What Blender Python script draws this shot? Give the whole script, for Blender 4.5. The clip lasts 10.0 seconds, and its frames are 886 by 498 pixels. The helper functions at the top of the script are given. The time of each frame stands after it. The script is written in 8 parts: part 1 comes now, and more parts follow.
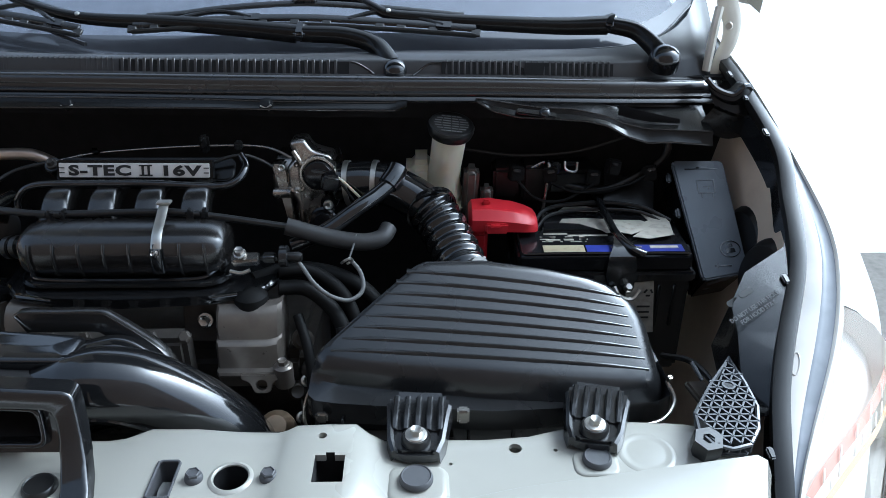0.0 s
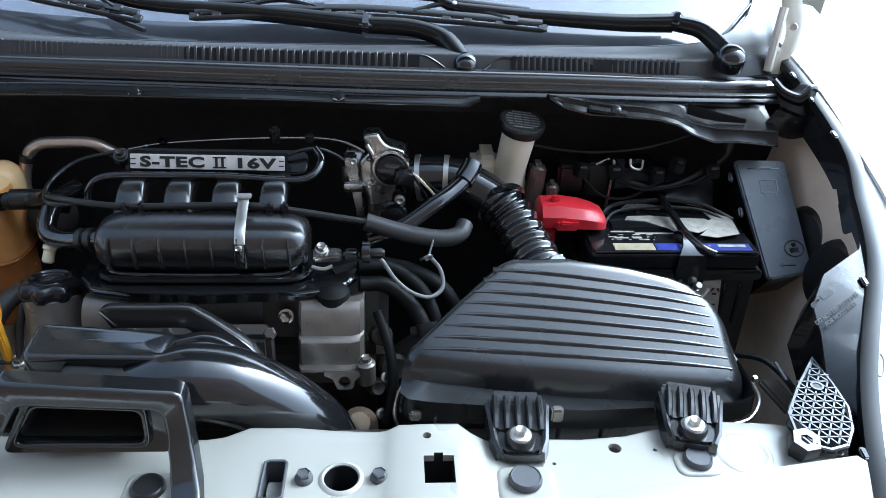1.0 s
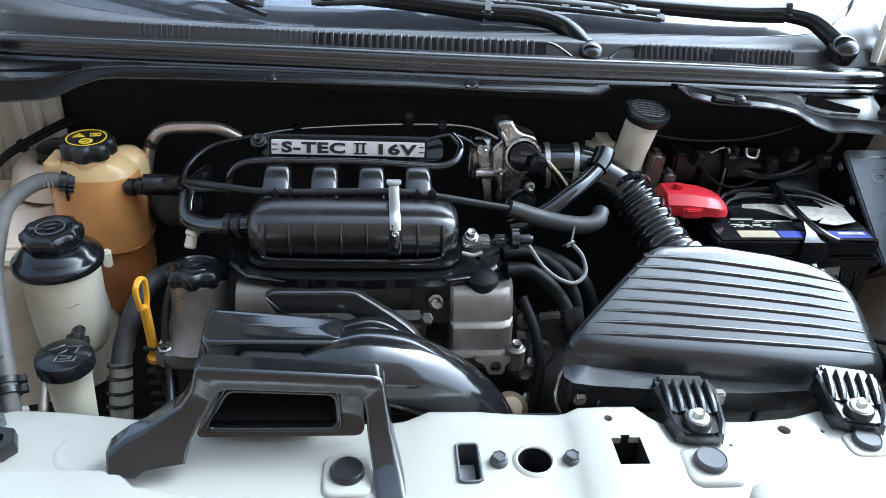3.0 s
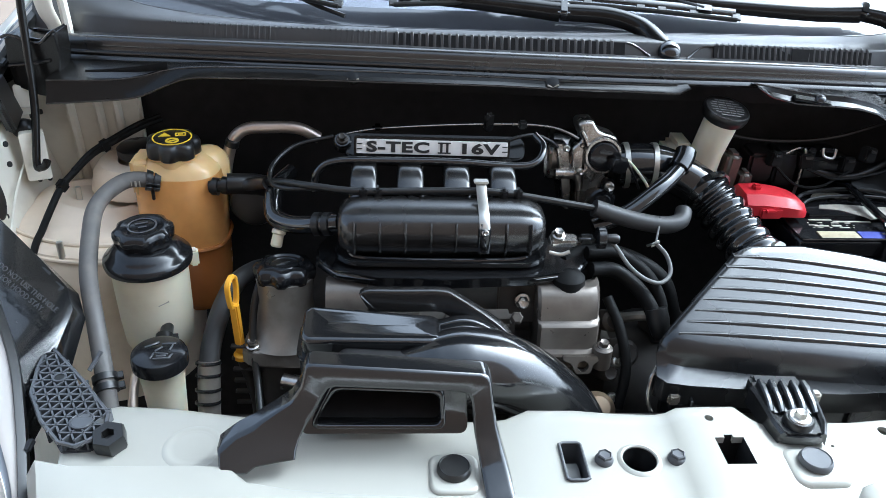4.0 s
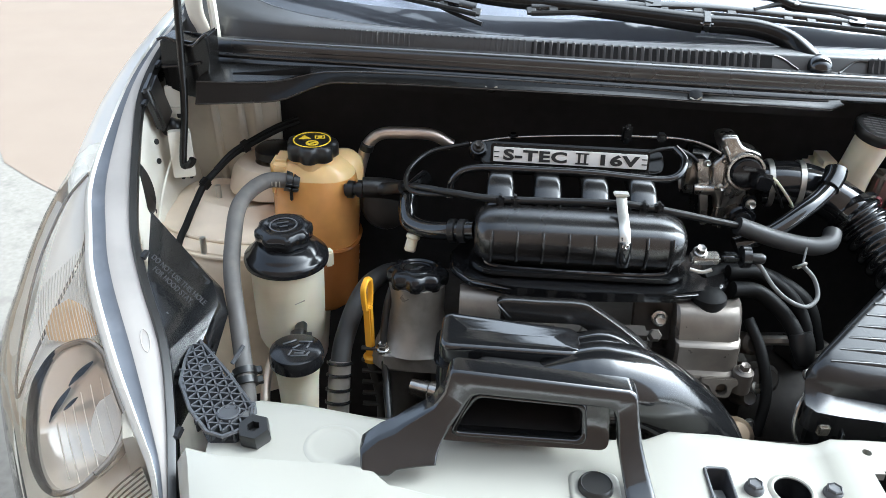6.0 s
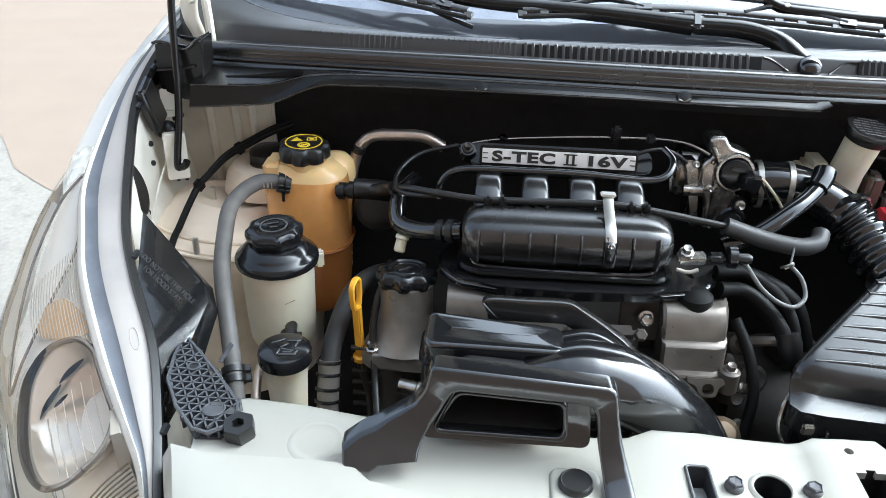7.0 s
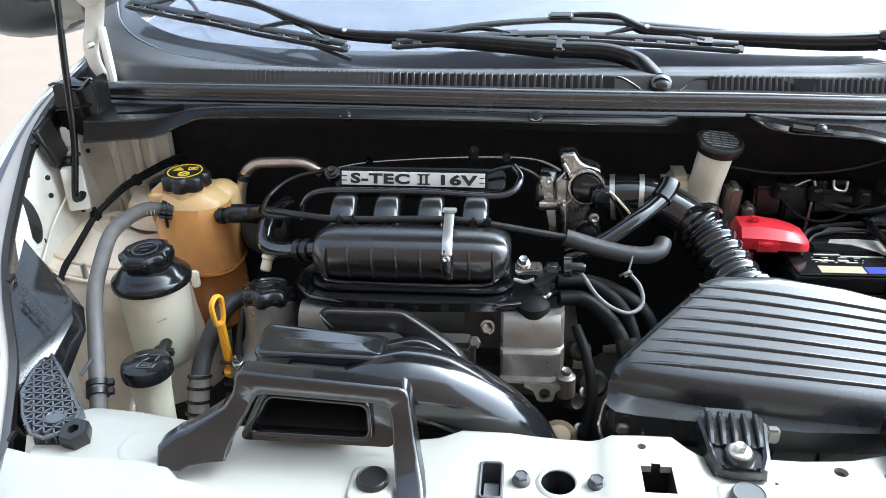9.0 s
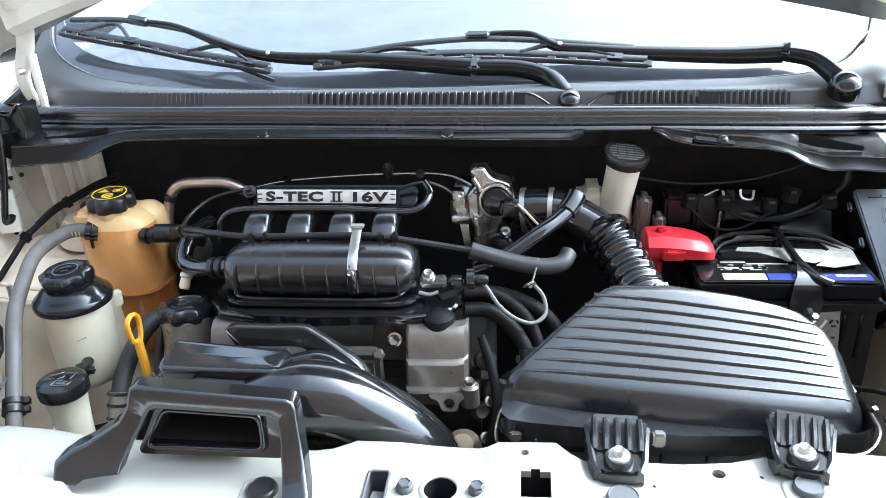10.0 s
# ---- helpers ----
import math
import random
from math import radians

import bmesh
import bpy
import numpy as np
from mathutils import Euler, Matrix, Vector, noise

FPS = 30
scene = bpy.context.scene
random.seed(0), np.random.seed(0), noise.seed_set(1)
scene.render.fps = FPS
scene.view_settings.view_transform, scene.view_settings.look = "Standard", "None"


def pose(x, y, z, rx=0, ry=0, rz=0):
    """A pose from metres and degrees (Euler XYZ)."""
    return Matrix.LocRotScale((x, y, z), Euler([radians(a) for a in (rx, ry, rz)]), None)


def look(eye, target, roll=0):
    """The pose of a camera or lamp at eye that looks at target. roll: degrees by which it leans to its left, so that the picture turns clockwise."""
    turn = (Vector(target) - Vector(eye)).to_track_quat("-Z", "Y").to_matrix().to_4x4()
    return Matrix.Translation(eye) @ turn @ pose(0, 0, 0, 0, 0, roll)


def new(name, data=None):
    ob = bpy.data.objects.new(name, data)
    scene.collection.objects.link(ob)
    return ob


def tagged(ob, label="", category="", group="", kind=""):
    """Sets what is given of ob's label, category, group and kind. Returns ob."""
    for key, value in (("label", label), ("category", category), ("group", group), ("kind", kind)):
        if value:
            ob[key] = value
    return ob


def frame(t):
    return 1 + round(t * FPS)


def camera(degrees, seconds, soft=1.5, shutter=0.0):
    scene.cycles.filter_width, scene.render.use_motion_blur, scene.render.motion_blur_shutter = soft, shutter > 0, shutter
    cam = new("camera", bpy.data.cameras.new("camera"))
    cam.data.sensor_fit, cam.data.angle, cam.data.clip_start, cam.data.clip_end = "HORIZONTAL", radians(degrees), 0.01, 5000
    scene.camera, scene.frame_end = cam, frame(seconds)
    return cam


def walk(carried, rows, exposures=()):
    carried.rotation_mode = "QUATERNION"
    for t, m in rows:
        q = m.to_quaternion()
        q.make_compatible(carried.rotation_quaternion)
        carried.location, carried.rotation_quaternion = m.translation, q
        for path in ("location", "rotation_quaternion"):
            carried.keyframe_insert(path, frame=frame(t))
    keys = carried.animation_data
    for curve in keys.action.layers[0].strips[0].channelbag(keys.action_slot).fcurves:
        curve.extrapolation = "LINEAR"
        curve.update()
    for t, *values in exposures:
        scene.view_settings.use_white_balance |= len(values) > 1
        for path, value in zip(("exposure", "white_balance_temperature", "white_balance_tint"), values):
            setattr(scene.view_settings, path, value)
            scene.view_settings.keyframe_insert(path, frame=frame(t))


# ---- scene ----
cam = camera(58.5, 10.0, soft=0.75)
EXPOSURE = 1.83
PATH = [
    (0, (0.189, -0.541, 1.246), (0.219, 1.215, 0.29), -0.0),
    (0.5, (0.131, -0.539, 1.254), (0.206, 1.203, 0.275), 0.9),
    (1, (0.064, -0.528, 1.257), (0.174, 1.205, 0.265), 2.0),
    (1.5, (0.004, -0.519, 1.258), (0.153, 1.201, 0.248), 2.9),
    (2, (-0.043, -0.524, 1.257), (0.131, 1.192, 0.244), 3.5),
    (2.5, (-0.085, -0.525, 1.253), (0.094, 1.19, 0.241), 3.3),
    (4, (-0.205, -0.523, 1.243), (-0.065, 1.199, 0.237), 2.8),
    (4.5, (-0.237, -0.521, 1.239), (-0.144, 1.211, 0.243), 2.4),
    (5, (-0.253, -0.518, 1.24), (-0.221, 1.222, 0.253), 2.0),
    (5.5, (-0.261, -0.517, 1.238), (-0.296, 1.22, 0.247), 1.9),
    (7, (-0.234, -0.526, 1.233), (-0.336, 1.218, 0.258), 1.4),
    (7.5, (-0.186, -0.531, 1.234), (-0.315, 1.219, 0.273), 0.7),
    (8, (-0.13, -0.541, 1.235), (-0.302, 1.221, 0.304), -0.4),
    (8.5, (-0.071, -0.554, 1.236), (-0.28, 1.215, 0.326), -1.4),
    (9, (-0.017, -0.56, 1.236), (-0.227, 1.216, 0.34), -1.7),
    (9.5, (0.038, -0.565, 1.232), (-0.175, 1.223, 0.36), -2.3),
    (10, (0.091, -0.57, 1.241), (-0.12, 1.223, 0.38), -2.8),
]
walk(cam, [(t, look(eye, target, roll)) for t, eye, target, roll in PATH],
     exposures=[(t, EXPOSURE + e, kelvin, 0) for t, e, kelvin in ((0.0, -0.46, 5000), (0.5, -0.02, 4950), (1.0, 0.08, 4900), (2.5, 0.48, 5000), (4.0, 0.46, 5150), (5.5, 0.60, 5450), (8.0, 0.62, 5400), (9.5, 0.92, 5250), (10.0, 1.06, 5200))])
from mathutils.bvhtree import BVHTree

# ---- world and sun ----
SUN_HEIGHT, SUN_TURN = radians(46.0), radians(62.0)
world = bpy.data.worlds.new("sky")
scene.world = world
world.use_nodes = True
wn = world.node_tree.nodes
sky = wn.new("ShaderNodeTexSky")
sky.sky_type = 'NISHITA'
sky.sun_disc = False
sky.sun_elevation = SUN_HEIGHT
sky.sun_rotation = SUN_TURN
sky.dust_density = 6.0
sky.air_density = 0.4
sky.ozone_density = 0.2
wn["Background"].inputs["Strength"].default_value = 0.15
haze = wn.new("ShaderNodeHueSaturation")
haze.inputs["Saturation"].default_value = 0.42
world.node_tree.links.new(sky.outputs[0], haze.inputs["Color"])
world.node_tree.links.new(haze.outputs[0], wn["Background"].inputs["Color"])
sun = bpy.data.lights.new("sun", 'SUN')
sun.energy, sun.angle, sun.color = 0.35, radians(18.0), (1.0, 0.96, 0.90)
away = Vector((math.sin(SUN_TURN) * math.cos(SUN_HEIGHT), math.cos(SUN_TURN) * math.cos(SUN_HEIGHT), math.sin(SUN_HEIGHT)))
new("sun", sun).matrix_world = look(away * 20, (0, 0, 0))


# ---- materials ----
def mat(name, col, rough=0.5, metal=0.0, vary=0.12, grain=60.0, bump=0.15, fine=400.0, coat=0.0, dirt=None, clear=0.0, thin=0.0, spec=0.5, stain=9.0):
    """A surface with its colour varied at two scales, uneven gloss and a fine relief."""
    m = bpy.data.materials.new(name)
    m.use_nodes = True
    nt = m.node_tree
    n, link = nt.nodes, nt.links.new
    b = n["Principled BSDF"]
    geo = n.new("ShaderNodeTexCoord")
    a = n.new("ShaderNodeTexNoise")
    a.inputs["Scale"].default_value, a.inputs["Detail"].default_value = grain, 5.0
    c = n.new("ShaderNodeTexNoise")
    c.inputs["Scale"].default_value, c.inputs["Detail"].default_value = stain, 4.0
    f = n.new("ShaderNodeTexNoise")
    f.inputs["Scale"].default_value, f.inputs["Detail"].default_value = fine, 2.0
    for t in (a, c, f):
        link(geo.outputs["Object"], t.inputs["Vector"])
    one = n.new("ShaderNodeMix")
    one.data_type = 'RGBA'
    one.inputs["A"].default_value = (*[v * (1 - vary) for v in col], 1)
    one.inputs["B"].default_value = (*[min(1, v * (1 + vary)) for v in col], 1)
    link(a.outputs["Fac"], one.inputs["Factor"])
    ramp = n.new("ShaderNodeMapRange")
    ramp.inputs["From Min"].default_value, ramp.inputs["From Max"].default_value = 0.52, 0.78
    ramp.inputs["To Max"].default_value = 0.55 if dirt else 0.0
    link(c.outputs["Fac"], ramp.inputs["Value"])
    two = n.new("ShaderNodeMix")
    two.data_type = 'RGBA'
    link(one.outputs["Result"], two.inputs["A"])
    two.inputs["B"].default_value = (*(dirt or col), 1)
    link(ramp.outputs["Result"], two.inputs["Factor"])
    link(two.outputs["Result"], b.inputs["Base Color"])
    gloss = n.new("ShaderNodeMapRange")
    gloss.inputs["From Min"].default_value, gloss.inputs["From Max"].default_value = 0.3, 0.7
    gloss.inputs["To Min"].default_value, gloss.inputs["To Max"].default_value = max(0.001, rough * 0.8), min(1, rough * 1.25)
    link(c.outputs["Fac"], gloss.inputs["Value"])
    link(gloss.outputs["Result"], b.inputs["Roughness"])
    if bump:
        bu = n.new("ShaderNodeBump")
        bu.inputs["Strength"].default_value, bu.inputs["Distance"].default_value = bump, 0.00012
        link(f.outputs["Fac"], bu.inputs["Height"])
        link(bu.outputs["Normal"], b.inputs["Normal"])
    b.inputs["Metallic"].default_value = metal
    b.inputs["Coat Weight"].default_value = coat
    b.inputs["Coat Roughness"].default_value = 0.08
    b.inputs["Transmission Weight"].default_value = clear
    b.inputs["Subsurface Weight"].default_value = thin
    b.inputs["Subsurface Radius"].default_value = (0.012, 0.007, 0.003)
    b.inputs["Specular IOR Level"].default_value = spec
    return m


# car white, darkened so that strongly lit panels do not clip
PAINT = mat("white car paint darkened for strong light", (0.335, 0.323, 0.282), 0.32, vary=0.03, grain=30, bump=0.04, coat=0.35, dirt=(0.37, 0.355, 0.302), stain=6)
# the same car white, lighter to make up for dimmer light outside
WHITE = mat("white outer paint lightened for weaker light", (0.78, 0.755, 0.69), 0.28, vary=0.03, grain=30, bump=0.03, coat=0.4, dirt=(0.70, 0.67, 0.60), stain=6)
DULLPAINT = mat("dusty white body paint", (0.80, 0.76, 0.66), 0.5, vary=0.06, grain=40, bump=0.12, dirt=(0.36, 0.30, 0.22), stain=11)
# streaks of grime, on a base darkened for shade at the back
SHADEGRIME = mat("streaked body paint darkened for shade", (0.66, 0.62, 0.53), 0.55, vary=0.3, grain=14, bump=0.2, dirt=(0.36, 0.32, 0.25), stain=16)
TOWER = mat("tan dusty tower paint", (0.82, 0.69, 0.54), 0.5, vary=0.12, grain=40, bump=0.15, dirt=(0.46, 0.355, 0.245), stain=13)
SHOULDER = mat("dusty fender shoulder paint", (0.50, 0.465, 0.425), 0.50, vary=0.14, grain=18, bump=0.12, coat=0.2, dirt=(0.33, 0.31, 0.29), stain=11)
# blue-grey stands in for the shading and reflection of the hollow groove
GROOVE = mat("drain groove paint darkened for its shading", (0.15, 0.16, 0.18), 0.40, vary=0.4, grain=24, bump=0.12, coat=0.1, dirt=(0.34, 0.35, 0.37), stain=15)
GLOSS = mat("dressed glossy black plastic", (0.009, 0.009, 0.0095), 0.11, vary=0.3, bump=0.45, fine=210, grain=80, coat=0.22, spec=0.9)
SATIN = mat("satin black plastic", (0.012, 0.012, 0.0125), 0.25, vary=0.25, bump=0.18, fine=900, grain=120, coat=0.12, spec=0.72)
PLENUM = mat("moulded black intake plastic", (0.013, 0.0120, 0.0112), 0.24, vary=0.3, bump=0.3, fine=700, grain=90, coat=0.0, spec=1.0)
RUBBER = mat("black rubber", (0.012, 0.0115, 0.011), 0.34, vary=0.3, bump=0.2, fine=500, spec=0.55)
GREYRUBBER = mat("grey woven rubber hose", (0.115, 0.108, 0.100), 0.55, vary=0.25, bump=0.4, fine=900, dirt=(0.19, 0.165, 0.14), stain=30)
# felt on the firewall, and the filler for shade in holes and vents
MATTE = mat("matte black felt and shade filler", (0.022, 0.021, 0.021), 0.92, vary=0.4, bump=0.6, fine=250, spec=0.2)
COWL = mat("weathered dark grey cowl plastic", (0.020, 0.0185, 0.017), 0.24, vary=0.2, bump=0.2, fine=800, spec=0.9, coat=0.3, dirt=(0.030, 0.028, 0.026), stain=12)
SHELF = mat("sun-bleached cowl plastic", (0.046, 0.045, 0.045), 0.38, vary=0.15, bump=0.2, fine=800, spec=0.6, dirt=(0.032, 0.031, 0.030), stain=8)
SHIELD = mat("black splash shield plastic", (0.018, 0.019, 0.021), 0.15, vary=0.25, bump=0.3, fine=300, spec=1.0, coat=0.9)
SLEEVE = mat("charcoal rubber sleeve", (0.034, 0.033, 0.032), 0.5, vary=0.2, bump=0.3, fine=700)
LOOM = mat("dull taped loom", (0.007, 0.0068, 0.0065), 0.62, vary=0.35, bump=0.6, fine=320, spec=0.18)
COWLMATTE = mat("dull black body sheet", (0.008, 0.0075, 0.007), 0.22, vary=0.25, bump=0.2, spec=0.33)
CAST = mat("cast aluminium", (0.46, 0.435, 0.40), 0.26, metal=1.0, vary=0.3, bump=0.6, fine=300, dirt=(0.14, 0.115, 0.09), stain=30)
NECK = mat("cast grey filler neck", (0.27, 0.245, 0.215), 0.34, metal=0.5, vary=0.25, bump=0.4, fine=300, dirt=(0.09, 0.07, 0.05), stain=34)
COVER = mat("painted grey valve cover", (0.165, 0.145, 0.124), 0.32, metal=0.5, vary=0.25, bump=0.4, fine=300, dirt=(0.07, 0.055, 0.04), stain=34)
STEEL = mat("zinc plated steel", (0.62, 0.60, 0.55), 0.38, metal=1.0, vary=0.15, bump=0.15, grain=150)
BRASS = mat("rusty bare steel", (0.28, 0.21, 0.14), 0.45, metal=0.7, vary=0.35, bump=0.4, dirt=(0.20, 0.09, 0.04), stain=60)
PINKPIPE = mat("bare aluminium pipe", (0.66, 0.56, 0.48), 0.35, metal=0.9, vary=0.15, bump=0.15)
IRON = mat("dark engine iron", (0.050, 0.044, 0.038), 0.55, metal=0.3, vary=0.5, bump=0.8, fine=160, dirt=(0.09, 0.07, 0.05), stain=18)
TANK = mat("amber coolant tank plastic", (0.45, 0.175, 0.05), 0.22, vary=0.10, bump=0.1, coat=0.3, thin=0.25, stain=14, dirt=(0.62, 0.26, 0.06))
TANKMID = mat("golden tank plastic", (0.80, 0.41, 0.13), 0.10, vary=0.14, bump=0.15, fine=120, coat=0.5, thin=0.25, stain=16, dirt=(0.58, 0.25, 0.07))
TANKTOP = mat("pale translucent tank plastic", (0.80, 0.56, 0.27), 0.2, vary=0.08, bump=0.1, thin=0.35)
CREAM = mat("cream translucent plastic", (0.78, 0.73, 0.57), 0.40, vary=0.05, bump=0.1, thin=0.25, dirt=(0.62, 0.53, 0.36), stain=18)
YELLOW = mat("yellow handle plastic", (0.86, 0.42, 0.02), 0.38, vary=0.06, bump=0.08)
INK = mat("yellow print", (0.80, 0.56, 0.03), 0.5, vary=0.04, bump=0.0)
RED = mat("red terminal cover plastic", (0.50, 0.014, 0.024), 0.42, vary=0.1, bump=0.1, thin=0.05)
BLUE = mat("blue label", (0.022, 0.032, 0.24), 0.4, vary=0.08, bump=0.03)
PAPER = mat("torn white label paper", (0.42, 0.39, 0.33), 0.7, vary=0.45, bump=0.3, dirt=(0.14, 0.115, 0.085), stain=110)
TAN = mat("yellowed foil label", (0.36, 0.31, 0.20), 0.45, vary=0.3, bump=0.2, dirt=(0.10, 0.09, 0.07), stain=120)
SILVER = mat("brushed silver badge", (0.72, 0.71, 0.69), 0.42, metal=0.3, vary=0.05, bump=0.05)
BLACKINK = mat("black print", (0.012, 0.012, 0.012), 0.5, vary=0.1, bump=0.0)
GREYPLUG = mat("grey rubber plug", (0.070, 0.070, 0.074), 0.55, vary=0.2, bump=0.25)
LIDGREY = mat("slate plastic lid", (0.12, 0.135, 0.155), 0.30, vary=0.12, bump=0.15, fine=900, coat=0.1)
MESHGREY = mat("grey moulded plastic", (0.066, 0.068, 0.073), 0.26, vary=0.15, bump=0.2, coat=0.3)
FLUTE = mat("pale moulded flutes", (0.74, 0.68, 0.60), 0.3, vary=0.05, bump=0.0)
CAPBLACK = mat("dull black moulded cap", (0.010, 0.010, 0.011), 0.16, vary=0.3, bump=0.15, fine=500)
BEZEL = mat("smoked lamp bezel", (0.42, 0.36, 0.30), 0.25, metal=0.7, vary=0.05, bump=0.05)
CHROME = mat("lamp reflector", (0.93, 0.89, 0.82), 0.34, metal=0.10, vary=0.03, bump=0.05)
BOWL = mat("polished lamp bowl", (0.90, 0.82, 0.72), 0.20, metal=0.6, vary=0.03, bump=0.0)
AMBER = mat("amber lamp lens", (0.93, 0.66, 0.38), 0.2, vary=0.05, bump=0.0, clear=0.3)
ORANGEGLINT = mat("orange reflection colour", (0.80, 0.46, 0.37), 0.25, vary=0.1, bump=0.0)
GLASS = mat("windscreen glass", (0.84, 0.87, 0.95), 0.02, vary=0.01, bump=0.0, clear=1.0, spec=0.34)
DASH = mat("dark grey dashboard", (0.085, 0.088, 0.098), 0.7, vary=0.2, bump=0.3)
CERAMIC = mat("black screen border", (0.06, 0.064, 0.075), 0.12, vary=0.15, bump=0.0, coat=0.8, spec=1.0)
STONE = mat("grey textured paving", (0.180, 0.167, 0.147), 0.9, vary=0.30, bump=1.0, fine=90, grain=55, spec=0.15, dirt=(0.11, 0.10, 0.09), stain=14)
BEIGE = mat("beige concrete", (0.178, 0.141, 0.112), 0.9, vary=0.06, bump=0.4, fine=120, grain=4, spec=0.15, dirt=(0.195, 0.156, 0.122), stain=1.2)
PALE = mat("pale concrete", (0.74, 0.73, 0.71), 0.8, vary=0.06, bump=0.4, fine=120, grain=6, stain=3)
BRICKWALL = mat("dark terracotta helper wall", (0.105, 0.072, 0.052), 0.85, vary=0.3, bump=0.5, fine=60, grain=1.2, stain=0.45, dirt=(0.040, 0.028, 0.021))
PALEWALL = mat("tan helper wall", (0.25, 0.215, 0.18), 0.85, vary=0.14, bump=0.5, fine=60, grain=3, stain=0.8, dirt=(0.18, 0.15, 0.125))
WORNPRINT = mat("worn grey print", (0.16, 0.16, 0.155), 0.6, vary=0.3, bump=0.0)
MOULDTEXT = mat("rough moulded lettering", (0.060, 0.060, 0.062), 0.65, vary=0.15, bump=0.1)


def clear_sheet(name, tint):
    """A thin clear plastic sheet: see-through, with the gloss of its surface."""
    m = bpy.data.materials.new(name)
    m.use_nodes = True
    n, link = m.node_tree.nodes, m.node_tree.links.new
    n.remove(n["Principled BSDF"])
    see, shine, mix, edge = n.new("ShaderNodeBsdfTransparent"), n.new("ShaderNodeBsdfGlossy"), n.new("ShaderNodeMixShader"), n.new("ShaderNodeFresnel")
    see.inputs["Color"].default_value = (*tint, 1)
    shine.inputs["Roughness"].default_value = 0.03
    edge.inputs["IOR"].default_value = 1.4
    link(edge.outputs[0], mix.inputs[0])
    link(see.outputs[0], mix.inputs[1])
    link(shine.outputs[0], mix.inputs[2])
    link(mix.outputs[0], n["Material Output"].inputs["Surface"])
    return m


LENS = clear_sheet("clear lamp lens", (0.95, 0.94, 0.92))


# ---- mesh helpers ----
def part(name, bm, material, parent=None, label="", sharp=38.0):
    bmesh.ops.recalc_face_normals(bm, faces=bm.faces)
    me = bpy.data.meshes.new(name)
    bm.to_mesh(me)
    bm.free()
    me.materials.append(material)
    me.polygons.foreach_set("use_smooth", [True] * len(me.polygons))
    me.set_sharp_from_angle(angle=radians(sharp))
    ob = new(name, me)
    if parent is not None:
        ob.parent = parent
    if label:
        ob["label"] = label
    return ob


def thing(name, label, category, group="", kind=""):
    """A top-level Empty at its base; its parts are given in world metres."""
    return tagged(new(name), label, category, group, kind)


def box(size, at=(0, 0, 0), m=None, bev=0.002, seg=2, bm=None, taper=1.0):
    bm = bm or bmesh.new()
    r = bmesh.ops.create_cube(bm, size=1.0)
    vs = r["verts"]
    for v in vs:
        k = taper if v.co.z > 0 else 1.0
        v.co = Vector((v.co.x * size[0] * k, v.co.y * size[1] * k, v.co.z * size[2]))
    if bev:
        es = list({e for v in vs for e in v.link_edges})
        out = bmesh.ops.bevel(bm, geom=es, offset=bev, segments=seg, affect='EDGES', clamp_overlap=True)
        vs = list({v for f in out["faces"] for v in f.verts} | {v for v in vs if v.is_valid})
        seen, todo = set(vs), list(vs)
        while todo:
            for e in todo.pop().link_edges:
                for w in e.verts:
                    if w not in seen:
                        seen.add(w)
                        todo.append(w)
        vs = list(seen)
    mm = Matrix.Translation(at) @ (m or Matrix())
    bmesh.ops.transform(bm, matrix=mm, verts=vs)
    return bm


def rings(loops, bm=None, caps=True, closed=True):
    """A skin over loops of equally many points."""
    bm = bm or bmesh.new()
    vs = [[bm.verts.new(p) for p in loop] for loop in loops]
    n = len(vs[0])
    for a, b in zip(vs, vs[1:]):
        for i in range(n if closed else n - 1):
            j = (i + 1) % n
            bm.faces.new((a[i], a[j], b[j], b[i]))
    if caps and closed:
        bm.faces.new(vs[0][::-1])
        bm.faces.new(vs[-1])
    return bm


def lathe(profile, at=(0, 0, 0), m=None, n=32, bm=None, wave=None):
    """Radius and height pairs turned round the z axis."""
    mm = Matrix.Translation(at) @ (m or Matrix())
    loops = []
    for k, (r, z) in enumerate(profile):
        loop = []
        for i in range(n):
            a = math.tau * i / n
            rr = r * (wave(a, k) if wave else 1.0)
            loop.append(mm @ Vector((rr * math.cos(a), rr * math.sin(a), z)))
        loops.append(loop)
    ends = [profile[0] != profile[-1] and p[0] < 0.0125 for p in (profile[0], profile[-1])]
    bm = rings(loops, bm, caps=False)
    bm.verts.ensure_lookup_table()
    k = len(bm.verts)
    if ends[0]:
        bm.faces.new([bm.verts[i] for i in range(k - n * len(profile), k - n * len(profile) + n)][::-1])
    if ends[1]:
        bm.faces.new([bm.verts[i] for i in range(k - n, k)])
    return bm


def aim(direction, at=(0, 0, 0)):
    """The pose whose z axis runs along a direction."""
    return Matrix.Translation(at) @ Vector(direction).to_track_quat('Z', 'Y').to_matrix().to_4x4()


def curve(points, steps=8):
    """A smooth line through points."""
    p = [Vector(q) for q in points]
    p = [2 * p[0] - p[1]] + p + [2 * p[-1] - p[-2]]
    out = []
    for i in range(1, len(p) - 2):
        for s in range(steps):
            t = s / steps
            a, b, c, d = p[i - 1:i + 3]
            out.append(0.5 * (2 * b + (c - a) * t + (2 * a - 5 * b + 4 * c - d) * t * t + (3 * b - a - 3 * c + d) * t ** 3))
    return out + [p[-2]]


